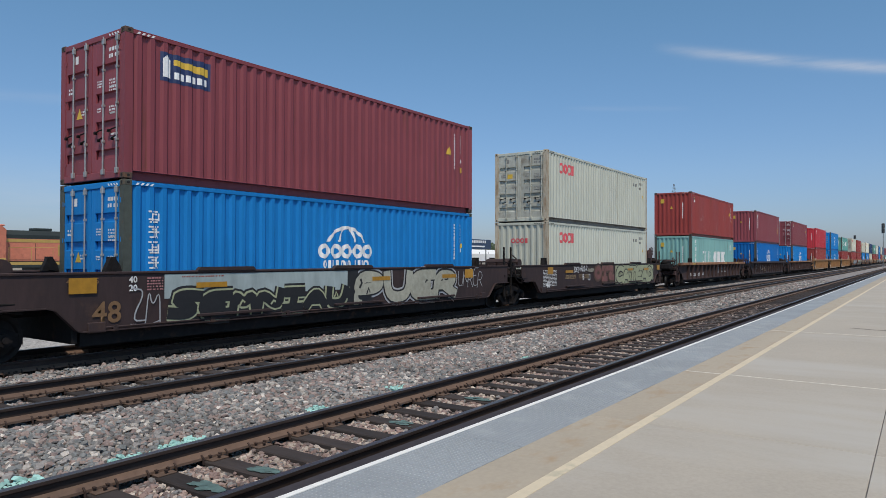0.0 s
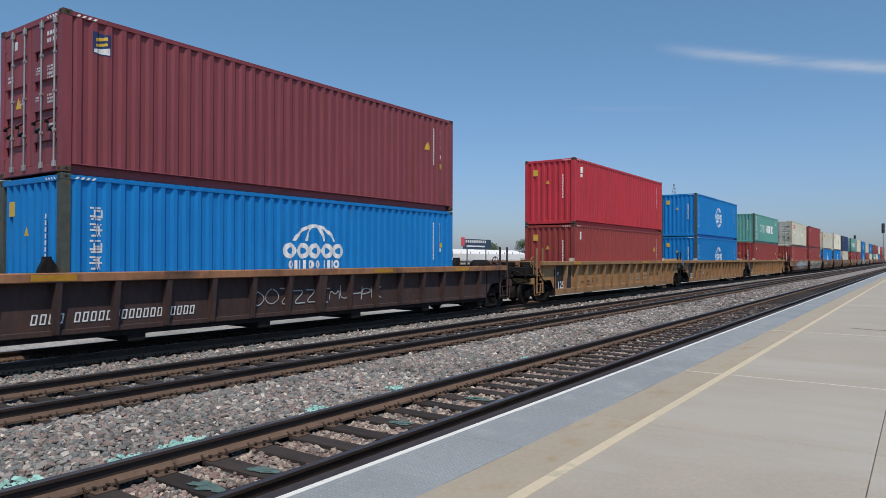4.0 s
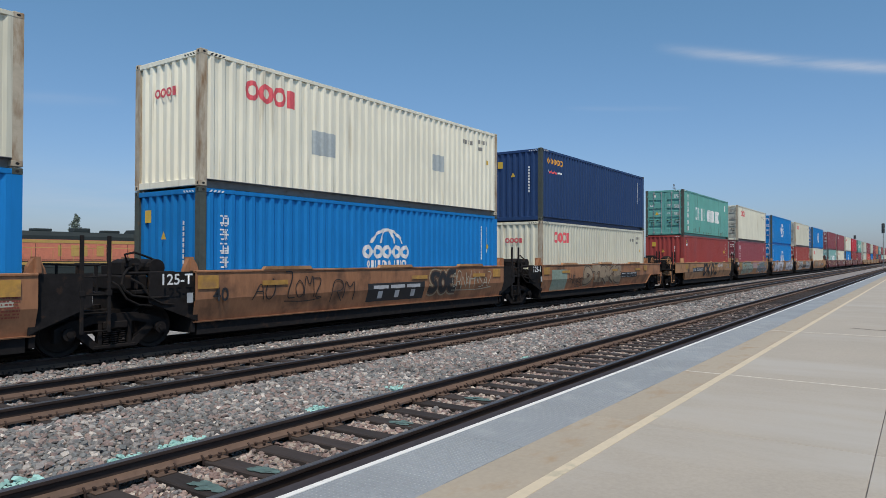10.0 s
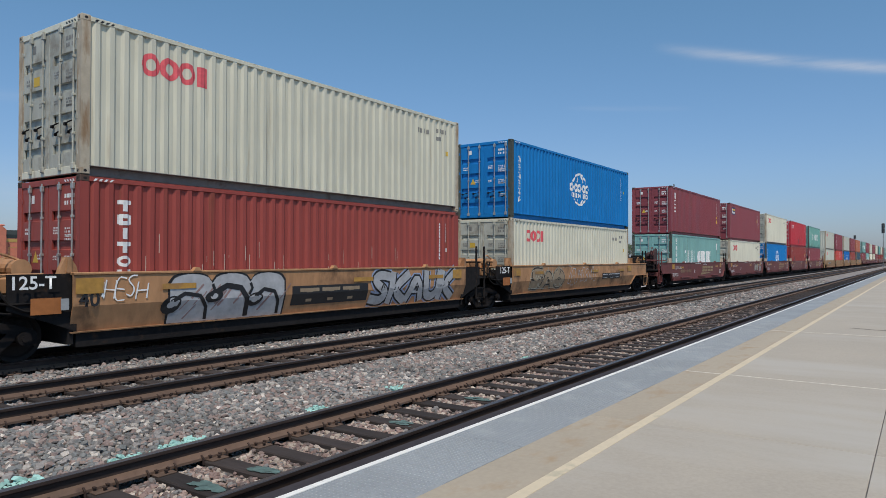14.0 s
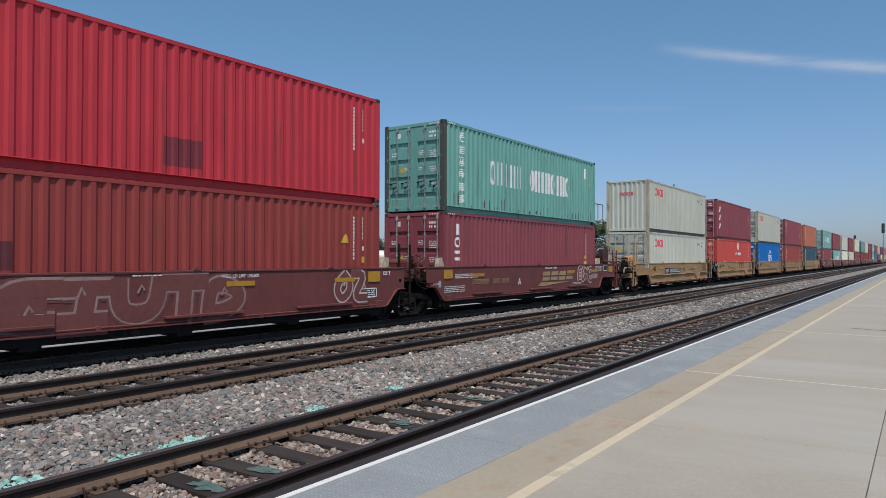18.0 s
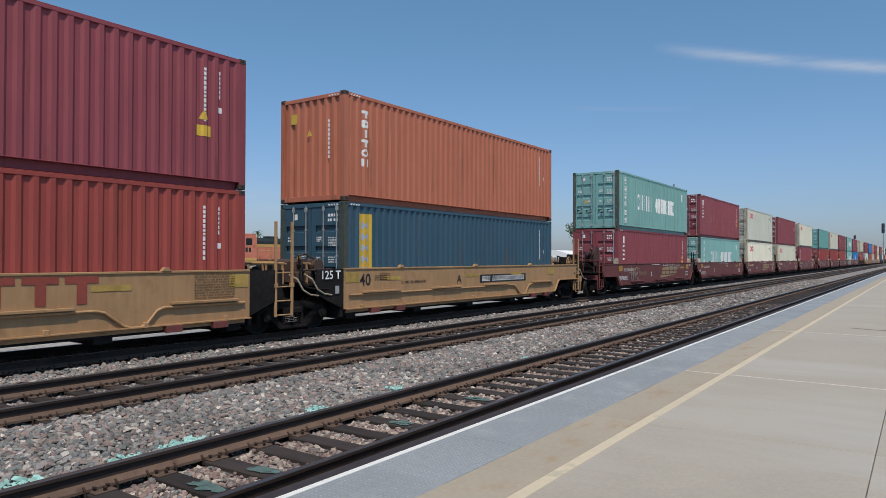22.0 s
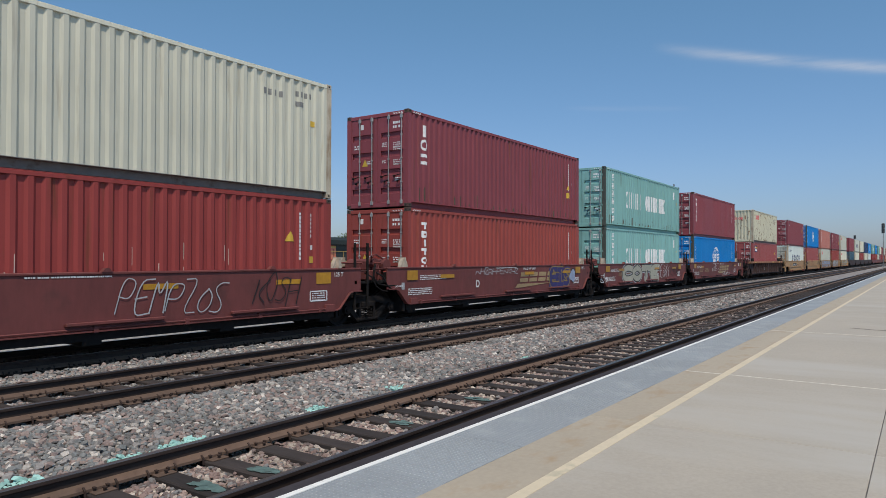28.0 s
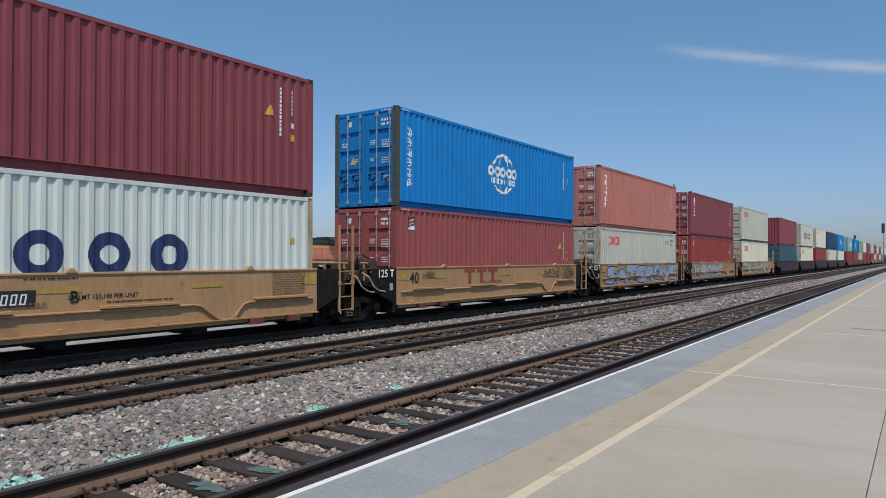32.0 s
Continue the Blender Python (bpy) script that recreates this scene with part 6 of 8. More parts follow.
        if fancy:
            part("coupler", shared("coupler", lambda s: (s.box(-0.55, 0.25, -0.11, 0.11, -0.12, 0.12, 0.03), s.prism([(0.20, -0.22), (0.52, -0.20), (0.55, 0.02), (0.40, 0.06), (0.38, 0.20), (0.20, 0.22)], -0.16, 0.16, "z"))), M_IRON, car,
                 at=Matrix.Translation((sx * (reach - 0.55), 0, 0.84)) @ pose(0, 0, 0, 0, 0, 0 if sx > 0 else 180))
            part("draft_sill", shared(f"draft{sx}", lambda s: s.box(*sorted((sx * -1.6, sx * 0.5)), -0.28, 0.28, 0.66, 1.02, 0.02)), M_BLACK, car, at=(sx * (reach - 1.1), 0, 0))
            part("end_sill", shared("end_sill", lambda s: s.box(-0.07, 0.07, -1.28, 1.28, 0.78, 1.02, 0.015)), m, car, at=(sx * (reach - 0.98), 0, 0))
            part("stirrup", shared("stirrup", lambda s: s.pipe([(-0.30, -1.27, 0.80), (-0.26, -1.27, 0.36), (0.20, -1.27, 0.36), (0.26, -1.27, 0.80)], 0.02)), m, car, at=(sx * (reach - 1.3), 0, 0))
            part("uncoupling_lever", shared("lever", lambda s: s.pipe([(0, -1.25, 0.92), (0.08, -0.6, 0.80), (0.12, -0.1, 0.98)], 0.014)), M_IRON, car, at=(sx * (reach - 0.8), 0, 0))
            part("handrail", shared("handrail", lambda s: s.pipe([(0, -1.2, 1.15), (0, -1.2, 1.72), (0, 1.2, 1.72), (0, 1.2, 1.15)], 0.018)), m, car, at=(sx * (reach - 1.12), 0, 0))
            part("brake_pipe", shared("brake_pipe", lambda s: s.pipe([(0.0, -0.35, 0.80), (0.35, -0.40, 0.62), (0.70, -0.38, 0.42), (0.95, -0.30, 0.40)], 0.028)), M_IRON, car, at=Matrix.Translation((sx * (reach - 0.7), 0, 0)) @ pose(0, 0, 0, 0, 0, 0 if sx > 0 else 180))
            wheel = part("brake_wheel", shared("brake_wheel", lambda s: (s.torus((0, 0, 0), 0.23, 0.018, "y", 18, 6), [s.rod((0, 0.03, 0), (0.22 * math.cos(q), 0, 0.22 * math.sin(q)), 0.014, 5) for q in (0.3, 1.55, 2.8, 4.05, 5.3)], s.rod((0, -0.04, 0), (0, 0.12, 0), 0.05, 8))),
                         m, car, "spoked hand brake wheel", at=(sx * (reach - 1.55), -0.95, 1.62) if style != "smooth" else (sx * (reach - 1.33), -0.85, 2.20))
            if style == "smooth":
                part("brake_box", shared("tall_brake_box", lambda s: (s.prism([(-0.30, 1.15), (0.30, 1.15), (0.30, 2.22), (0.16, 2.36), (-0.05, 2.38), (-0.30, 2.05)], -0.92, -0.86), s.box(-0.12, 0.14, -0.87, -0.60, 1.6, 2.25, 0.03))), M_RUSTPLATE, car, "rusty brown brake shield", at=(sx * (reach - 1.77), 0, 0))
            else:
                part("brake_box", shared("brake_box", lambda s: s.box(-0.18, 0.18, -0.80, -0.55, 1.15, 1.85, 0.03)), M_BLACK, car, at=(sx * (reach - 1.55), 0, drop))
            if style == "piped":
                for y_, z_ in ((-1.0, 1.30), (-0.45, 1.44), (0.25, 1.36), (0.8, 1.26)):
                    part("air_pipe", shared(f"air_pipe{sx}{y_}", lambda s: s.pipe([(sx * -1.5, y_, 1.18), (sx * -1.42, y_, z_ - 0.04), (sx * -1.3, y_, z_), (sx * 0.5, y_ + 0.05, z_), (sx * 0.62, y_ + 0.05, z_ - 0.05), (sx * 0.66, y_ + 0.05, 1.05)], 0.032)), M_IRON if y_ > -0.8 else M_POSTRUST, car, at=(sx * (reach - 1.35), 0, 0))
            else:
                part("brake_valve", shared("brake_valve", lambda s: (s.box(-0.30, 0.30, -0.35, 0.95, 1.17, 1.62, 0.03), s.box(-0.12, 0.34, -0.20, 0.30, 1.60, 1.98, 0.03))), M_IRON, car, at=(sx * (reach - 1.15), 0, drop))
            part("air_hose", shared("end_hose", lambda s: s.pipe([(-0.3, -1.15, 1.25), (-0.55, -1.0, 1.52), (-0.5, -0.6, 1.66), (-0.25, -0.30, 1.5), (0.05, -0.22, 1.66), (0.2, -0.1, 1.9), (0.5, -0.3, 1.8), (0.6, -0.9, 1.5), (0.55, -1.1, 1.2)], 0.028)), M_IRON, car, at=(sx * (reach - 1.15), 0, drop))
            tank = part("air_tank", shared("air_tank", lambda s: s.lathe([(0.0, -0.50), (0.12, -0.485), (0.19, -0.43), (0.215, -0.36), (0.217, -0.02), (0.222, -0.01), (0.222, 0.01), (0.217, 0.02), (0.215, 0.36), (0.19, 0.43), (0.12, 0.485), (0.0, 0.50)], 20, "x"), smooth=True), m if style == "piped" else M_RUSTPLATE if style == "smooth" else M_IRON, car, at=(sx * (wb + 0.95), -0.45, 1.72 + drop * 0.6) if style != "smooth" else (sx * (wb + 1.40), -0.45, 1.95))
            part("tank_saddle", shared("tank_saddle", lambda s: (s.box(-0.40, -0.30, -0.22, 0.22, -0.58, -0.14, 0.01), s.box(0.30, 0.40, -0.22, 0.22, -0.58, -0.14, 0.01), s.box(-0.55, 0.55, -0.75, 0.30, -0.30, -0.26), s.box(-0.40, 0.40, -0.1, 0.1, -0.80, -0.55))), m, tank)
            if style != "piped":
                part("equipment_box", shared("equipment_box", lambda s: (s.box(-0.40, 0.40, -1.0, 0.4, 1.17, 1.45, 0.02), s.box(-0.25, 0.30, 0.2, 0.9, 1.17, 1.55, 0.03))), M_BLACK, car, at=(sx * (wb + 1.75), 0, 0))
    for xt in trucks:
        truck(car, xt)
    yd = -out_y - 0.004 if style != "ribbed" else -RIB_Y - 0.004
    up = 0.024 if any(a[0] in ("wild", "throw", "tag") for a in art) and style != "ribbed" else 0.006
    if detail:
        tape = shared("tape", lambda s: s.face([(-0.38, 0, -0.055), (0.38, 0, -0.055), (0.38, 0, 0.055), (-0.38, 0, 0.055)]))
        if style != "ribbed":
            for x in (-4.2, 3.2, 5.67) if fancy_right and style == "smooth" else (-4.2, 0.0, 3.0) if style == "piped" else (-4.2, 1.3, 4.6):
                part("reflector", tape, M_FADEYEL if colour == "tan" else M_WORNYEL if colour in ("ochre", "sand") else M_AMBER, car, at=(x, yd - up, TOP - 0.30))
            sq = shared("tape_square", lambda s: s.face([(-0.25, 0, -0.14), (0.25, 0, -0.14), (0.25, 0, 0.14), (-0.25, 0, 0.14)]))
            for x in ((-5.86, 5.86) if style == "piped" else (-6.0, 7.7) if fancy_right and style == "smooth" else (-6.9, 5.75) if colour == "umber" else (-6.0, 5.75)):
                part("reflector", sq, M_FADEYEL if colour == "tan" else M_WORNYEL if colour in ("ochre", "sand") else M_AMBER, car, at=(x, yd - up, TOP - 0.24))
            if not fancy_left and colour != "umber":
                part("placard", shared("placard", lambda s: s.face([(-0.07, 0, -0.10), (0.07, 0, -0.10), (0.07, 0, 0.10), (-0.07, 0, 0.10)])), M_DOME, car, at=(-6.42, yd, LOW + 0.52))
                if colour == "sand":
                    part("reflector", sq, M_ORANGERED, car, at=(-6.72, yd + 0.02, LOW + 0.50))
        elif colour != "umber":
            for x in (-6.3, 2.4, 6.3):
                part("reflector", tape, M_AMBER, car, at=(x, -CHORD_Y - 0.006, TOP + rise - 0.083))
        for i, (kind, x0, x1, z0, z1, col, seed) in enumerate(art):
            s = Shape()
            if kind == "blobs":
                count = max(2, round((x1 - x0) / 0.78))
                back = Shape()
                bubble(back, x0, x1, LOW + z0 + 0.10, LOW + z1 - 0.10, count, seed, yd - 0.002, 0.30)
                if style == "kinked":
                    back.v = [(q[0], q[1] + inset(q[2]), q[2]) for q in back.v]
                part("graffiti", back.mesh("graffiti"), M_SPRAYBLK if col != "black" else M_SILVER, car)["kind"] = "stuff"
                bubble(s, x0, x1, LOW + z0 + 0.10, LOW + z1 - 0.10, count, seed, yd - 0.008, 0.22)
            elif kind in ("wild", "throw"):
                cols = col.split("/")
                text, back, third = cols[3] if len(cols) > 3 else "", Shape(), Shape()
                if kind == "wild":
                    wild(s, back, third, x0, x1, LOW + z0, LOW + z1, text, seed, yd - 0.004)
                else:
                    throwup(s, back, third, x0, x1, LOW + z0, LOW + z1, max(2, round((x1 - x0) / 1.15)), seed, yd - 0.002)
                for sh, tone in ((back, cols[1]), (third, cols[2])):
                    if style == "kinked":
                        sh.v = [(q[0], q[1] + inset(q[2]), q[2]) for q in sh.v]
                    part("graffiti", sh.mesh("graffiti"), SPRAY[tone], car)["kind"] = "stuff"
            elif kind == "tag":
                tag(s, x0, x1, LOW + z0, LOW + z1, yd - 0.012)
            elif kind == "slant":
                w, h = (x1 - x0) / 4, z1 - z0
                for k in range(4):
                    for lo, hi in ((0.0, 0.40), (0.56, 1.0)):
                        xa = x0 + w * k
                        s.face([(xa + 0.30 * h * lo, yd - 0.007, LOW + z0 + h * lo), (xa + w * 0.84 + 0.30 * h * lo, yd - 0.007, LOW + z0 + h * lo), (xa + w * 0.84 + 0.30 * h * hi, yd - 0.007, LOW + z0 + h * hi), (xa + 0.30 * h * hi, yd - 0.007, LOW + z0 + h * hi)])
                s.face([(x0 - 0.35, yd - 0.007, LOW + z0 - 0.20), (x0 + 0.2, yd - 0.007, LOW + z0 - 0.20), (x1 - 0.4, yd - 0.007, LOW + z0 - 0.08), (x0 - 0.15, yd - 0.007, LOW + z0 - 0.06)])
            elif kind == "frame":
                for xa, xb, za, zb in ((x0, x1, z0, z0 + 0.025), (x0, x1, z1 - 0.025, z1), (x0, x0 + 0.03, z0, z1), (x1 - 0.03, x1, z0, z1)):
                    s.face([(xa, yd - 0.005, LOW + za), (xb, yd - 0.005, LOW + za), (xb, yd - 0.005, LOW + zb), (xa, yd - 0.005, LOW + zb)])
            elif kind == "print":
                rng = random.Random(seed)
                zz = LOW + z1
                while zz > LOW + z0:
                    xx = x0
                    while xx < x1:
                        w = rng.uniform(0.015, 0.055)
                        s.face([(xx, yd - 0.006, zz - 0.028), (min(xx + w, x1), yd - 0.006, zz - 0.028), (min(xx + w, x1), yd - 0.006, zz), (xx, yd - 0.006, zz)])
                        xx += w + rng.choice((0.010, 0.010, 0.012, 0.035))
                    zz -= 0.055
            elif kind == "plate":
                for above in (True, False):
                    half = clipped([(x0, LOW + z0), (x1, LOW + z0), (x1, LOW + z1), (x0, LOW + z1)], above)
                    if len(half) > 2:
                        s.face([(q[0], yd - 0.003, q[1]) for q in half])
            elif kind == "posts":
                w = (x1 - x0) / 3
                for k in range(3):
                    xa = x0 + w * k
                    for qa, qb, za, zb in ((xa, xa + w * 0.86, z1 - (z1 - z0) * 0.26, z1), (xa + w * 0.30, xa + w * 0.56, z0, z1 - (z1 - z0) * 0.26)):
                        s.face([(qa, yd - 0.007, LOW + za), (qb, yd - 0.007, LOW + za), (qb, yd - 0.007, LOW + zb), (qa, yd - 0.007, LOW + zb)])
            elif kind == "bars":
                h = z1 - z0
                n = max(2, round((x1 - x0) / (h * 0.80)))
                w = (x1 - x0) / n
                for k in range(n):
                    if k == 4 and n > 8:
                        continue
                    xa, wide, t = x0 + w * k, w * 0.70, w * 0.19
                    for qa, qb, za, zb in ((0, t, 0, h), (wide - t, wide, 0, h), (t, wide - t, 0, t * 0.9), (t, wide - t, h - t * 0.9, h)):
                        s.face([(xa + qa + 0.16 * za, yd - 0.007, LOW + z0 + za), (xa + qb + 0.16 * za, yd - 0.007, LOW + z0 + za), (xa + qb + 0.16 * zb, yd - 0.007, LOW + z0 + zb), (xa + qa + 0.16 * zb, yd - 0.007, LOW + z0 + zb)])
            else:
                quick(s, x0, x1, LOW + z0, LOW + z1, {"scrawl": 0.027, "outline": 0.055}[kind], seed, yd - 0.012 - 0.0008 * i)
            stuff = kind != "plate"
            if style == "kinked":
                s.v = [(q[0], q[1] + inset(q[2]), q[2]) for q in s.v]
            nm = {"frame": "marking", "slant": "logo", "print": "small_print", "plate": "panel", "bars": "marking", "posts": "marking"}.get(kind, "graffiti")
            part(nm, s.mesh(nm), {"gold": M_GOLDMARK, "ink": M_BLACKMARK, "faint": M_FAINT}.get(col) or SPRAY[col.split("/")[0]], car)["kind"] = "stuff" if stuff else ""
        for text, x, zt, size, col in words:
            part("lettering", lettering(text, size), {"white": M_MARK, "faint": M_FAINT}.get(col, M_BLACKMARK), car, at=(x, yd - min(up, 0.015), LOW + zt))["kind"] = "stuff"
    MOVING.append((car, xc, y, z))
    return car


# ---- what the train carries: place of each stack at the start, then upper and lower box: colour, emblem, doors towards the viewer ----
STACKS = [
    (7.06, "maroon panel 1", "blue globe 1"), (24.85, "grey rings 1", "grey rings 0"), (45.91, "red flag 0", "pale words 0"), (67.30, "maroon three 0", "cobalt globe 0"),
    (88.77, "maroon flag 1", "blue globe 0"), (110.38, "crimson shield 0", "red small 0"), (130.05, "blue globe 0", "blue globe 0"), (149.44, "green words 0", "red flag 0"),
    (171.14, "cream rings 1", "red column 0"), (186.32, "red flag 0", "red flag 0"), (201.85, "cream rings 0", "blue globe 0"), (217.46, "ivory rings 0", "blue globe 0"),
    (233.11, "navy orange 0", "cream rings 0"), (252.85, "green words 1", "red flag 0"), (268.51, "cream rings 1", "maroon three 1"), (284.14, "blue globe 1", "blue globe 1"),
    (299.84, "cream rings 1", "brick column 1"), (315.55, "blue globe 1", "cream rings 1"), (335.14, "maroon three 1", "pale words 1"), (350.49, "maroon panel 1", "cream rings 1"),
    (365.91, "cream rings 1", "blue globe 1"), (381.28, "crimson flame 1", "red flag 0"), (396.58, "sage words 1", "maroon three 1"), (416.31, "grey rings 0", "grey rings 1"),
    (431.67, "maroon slabs 1", "orange disc 1"), (447.11, "grey rings 1", "cobalt globe 1"), (462.38, "maroon three 1", "brick column 1"), (477.74, "rust column 0", "slate strip 1"),
    (497.41, "pale words 1", "maroon three 1"), (512.75, "maroon three 1", "pale words 1"), (528.09, "grey rings 1", "ivory rings 1"), (543.52, "maroon flag 1", "cream rings 1"),
    (558.87, "cream rings 1", "maroon three 1"), (578.44, "teal none 1", "red flag 1"), (593.84, "cream rings 1", "red small 1"), (609.21, "maroon three 1", "brick column 1"),
    (624.44, "pale words 1", "pale words 1"), (639.82, "maroon column 1", "blue globe 1"), (659.42, "chipped rings 0", "rose panel 1"), (679.04, "maroon flag 1", "white big 1"),
    (694.51, "blue globe 1", "rose flag 1"), (709.61, "salmon column 1", "grey rings 1"), (725.14, "maroon three 1", "red small 1"), (740.35, "grey rings 1", "cream rings 1"),
    (759.18, "maroon small 0", "slate none 1"), (774.50, "grey big 1", "cream rings 1"), (789.85, "cream rings 1", "red small 1"), (805.20, "navy none 1", "cream rings 1"), (820.55, "blue globe 1", "white rings 1"),
    (840.20, "pale words 1", "red small 1"), (855.55, "blue globe 1", "red small 1"), (870.90, "teal none 1", "grey rings 1"), (886.25, "cream rings 1", "maroon three 1"), (901.60, "maroon small 1", "red small 1"),
]
rng_far = random.Random(8)
PAINTS = ["maroon small 1", "red small 1", "cream rings 1", "grey rings 1", "blue globe 1", "red column 1", "maroon three 1", "salmon column 1", "teal none 1", "pale words 1", "white rings 1"]
x_far = 921.25
while x_far < 1250:
    STACKS.append((round(x_far, 2), rng_far.choice(PAINTS), rng_far.choice(PAINTS)))
    x_far += 19.65 if len(STACKS) % 5 == 4 else 15.35
DETAILED = 43
BOXES = {}
for i, (xs_, upper, lower) in enumerate(STACKS):
    for k, spec in enumerate((lower, upper)):
        colour, brand, doors = spec.split()
        low = (i + 1, k) in ((8, 1), (11, 1))
        BOXES[i + 1, k] = container(xs_ + BL / 2, MID_T, 0.259 + k * (BH + 0.018), colour, brand, doors == "1", i < DETAILED)
        if low:      # 2.59 m high instead of 2.90 m
            BOXES[i + 1, k].scale = (1, 1, 0.895)

# repainted patches on a few walls: stack, upper or lower box, extent along the wall and over its floor, paint
M_PATCH = {"plum": paint("dark plum repair paint", (0.11, 0.022, 0.030), rough=0.5, vary=0.2, bump=0.02), "wine": paint("dark wine repair paint", (0.22, 0.025, 0.035), rough=0.5, vary=0.2, bump=0.02),
           "mist": paint("blue grey repair paint", (0.40, 0.45, 0.46), rough=0.5, vary=0.2, bump=0.02), "chalk": paint("chalk white repair paint", (0.74, 0.74, 0.66), rough=0.5, vary=0.1, bump=0.02)}
for n, up, x0, x1, z0, z1, tone in ((22, 0, 2.17, 2.84, 1.19, 1.67, "plum"), (22, 1, 5.58, 6.50, 0.34, 0.92, "wine"), (12, 1, 3.23, 4.07, 1.06, 1.66, "mist"), (12, 1, 8.3, 8.9, 1.2, 1.7, "mist"), (9, 1, 1.36, 2.73, 1.48, 1.72, "chalk"), (9, 1, 6.94, 9.41, 1.30, 1.62, "chalk")):
    s = Shape()
    bar(s, x0, x1, z0, z1)
    part("repair_patch", s.mesh("repair_patch"), M_PATCH[tone], BOXES[n, up], "repainted patch")

for n, up in ((30, 1), (3, 1), (17, 0), (35, 0)):
    part("scratches", shared("scratches", mark_scratches), M_SCRATCH, BOXES[n, up], "bare scratches down the folds")["kind"] = "stuff"

for n, up in ((37, 1), (39, 1), (36, 1), (23, 1), (14, 1)):
    part("rust_runs", shared("rust_runs", mark_streaks), M_RUNS, BOXES[n, up], "dark rust runs along the lower edge")["kind"] = "stuff"

# ---- the cars under them ----
HALF = BL / 2


def mids(*numbers):
    return [STACKS[n - 1][0] + HALF for n in numbers]


def coupled(numbers, style, colour, wb, first, last, art=None, words=None, note="", detail=True, joined=False):
    """A string of articulated units; first, last: from its outer stacks' middles to the couplers."""
    c = mids(*numbers)
    for i, xc in enumerate(c):
        left = first if i == 0 else (xc - c[i - 1]) / 2
        right = last if i == len(c) - 1 else (c[i + 1] - xc) / 2
        trucks = [-left if i or joined else -(first - 2.05)]
        if i == len(c) - 1:
            trucks.append(last - 2.05)
        well_car(xc, style, colour, wb, left, right, trucks, (art or {}).get(numbers[i], ()), (words or {}).get(numbers[i], ()), detail, i == 0 and not joined, i == len(c) - 1, note)


SPRAY["sky"] = paint("pale grey blue spray paint", (0.36, 0.43, 0.43), rough=0.55, vary=0.3, fine=4, stretch=(1, 1, 0.3), bump=0)
SPRAY["azure"] = paint("azure spray paint", (0.05, 0.17, 0.25), rough=0.5, vary=0.25, bump=0)
SPRAY["dirt"] = paint("thin brownish spray paint", (0.25, 0.215, 0.18), rough=0.6, vary=0.3, bump=0)
SPRAY["taupe"] = paint("faded taupe spray paint", (0.30, 0.225, 0.15), rough=0.6, vary=0.3, fine=5, bump=0)
SPRAY["umber"] = paint("dark umber spray paint", (0.10, 0.055, 0.035), rough=0.6, vary=0.3, bump=0)
SPRAY["indigo"] = paint("indigo spray paint", (0.035, 0.03, 0.13), rough=0.5, vary=0.25, bump=0)
SPRAY["gold2"] = paint("yellow ochre spray paint", (0.30, 0.20, 0.06), rough=0.5, vary=0.25, bump=0)
SPRAY["lime"] = paint("pale yellow green spray paint", (0.36, 0.38, 0.24), rough=0.5, vary=0.25, bump=0)
SPRAY["dust2"] = paint("thin faded grey spray paint", (0.29, 0.185, 0.175), rough=0.6, vary=0.3, bump=0)
SPRAY["tan2"] = paint("thin orange tan spray paint", (0.30, 0.13, 0.07), rough=0.6, vary=0.3, bump=0)
SPRAY["pale"] = paint("pale pinkish spray paint", (0.56, 0.47, 0.45), rough=0.6, vary=0.3, fine=6, bump=0)
SPRAY["oxide"] = paint("dull oxide spray paint", (0.165, 0.050, 0.044), rough=0.6, vary=0.2, bump=0)
SPRAY["gloom"] = paint("grey teal spray paint", (0.12, 0.165, 0.17), rough=0.5, vary=0.45, fine=4, stretch=(1, 1, 0.3), bump=0)
SPRAY["chrome"] = paint("bright silver spray paint", (0.56, 0.56, 0.61), rough=0.5, vary=0.3, fine=5, bump=0)
SPRAY["redm"] = paint("oxide red lettering", (0.27, 0.055, 0.038), vary=0.2, bump=0)
RED_PRINT = [("print", -5.6, -4.2, 0.70, 0.82, "white", 3), ("print", -6.18, -5.0, 0.22, 0.44, "white", 4), ("frame", 5.28, 5.88, 0.26, 0.52, "white", 1), ("print", 5.36, 5.80, 0.30, 0.47, "white", 5), ("print", -1.2, 0.3, 0.97, 1.0, "white", 6)]
NUMBER = [("bars", -4.55, -3.5, 0.46, 0.62, "gold", 3), ("bars", -3.2, -2.1, 0.46, 0.62, "gold", 3)]
GOLD = [("slant", 0.55, 3.5, 0.44, 0.80, "gold", 1)]
TAN_PRINT = [("print", -4.75, -4.30, 0.74, 0.92, "faint", 2), ("print", -4.95, -4.40, 0.72, 0.86, "faint", 3), ("print", 4.75, 5.75, 0.45, 1.0, "faint", 7), ("print", -1.6, -0.2, 0.50, 0.56, "faint", 8)]
TAN_RED = [("posts", 0.75, 2.85, 0.50, 1.0, "redm", 2), ("print", -0.5, 0.41, 0.955, 0.985, "ink", 3), ("print", -2.0, -0.75, 0.52, 0.55, "ink", 4)]
ID_PLATE = [("plate", 2.2, 4.5, 0.38, 0.64, "ink", 2), ("bars", 2.3, 4.4, 0.42, 0.60, "white", 2)]
LIMIT = ("WELL LD LMT 124,800", 1.3, 0.90, 0.105, "white")
JACK = ("JACK HERE", -6.62, 0.50, 0.065, "white")
UNIT = "LD LMT 123,100 PER UNIT"

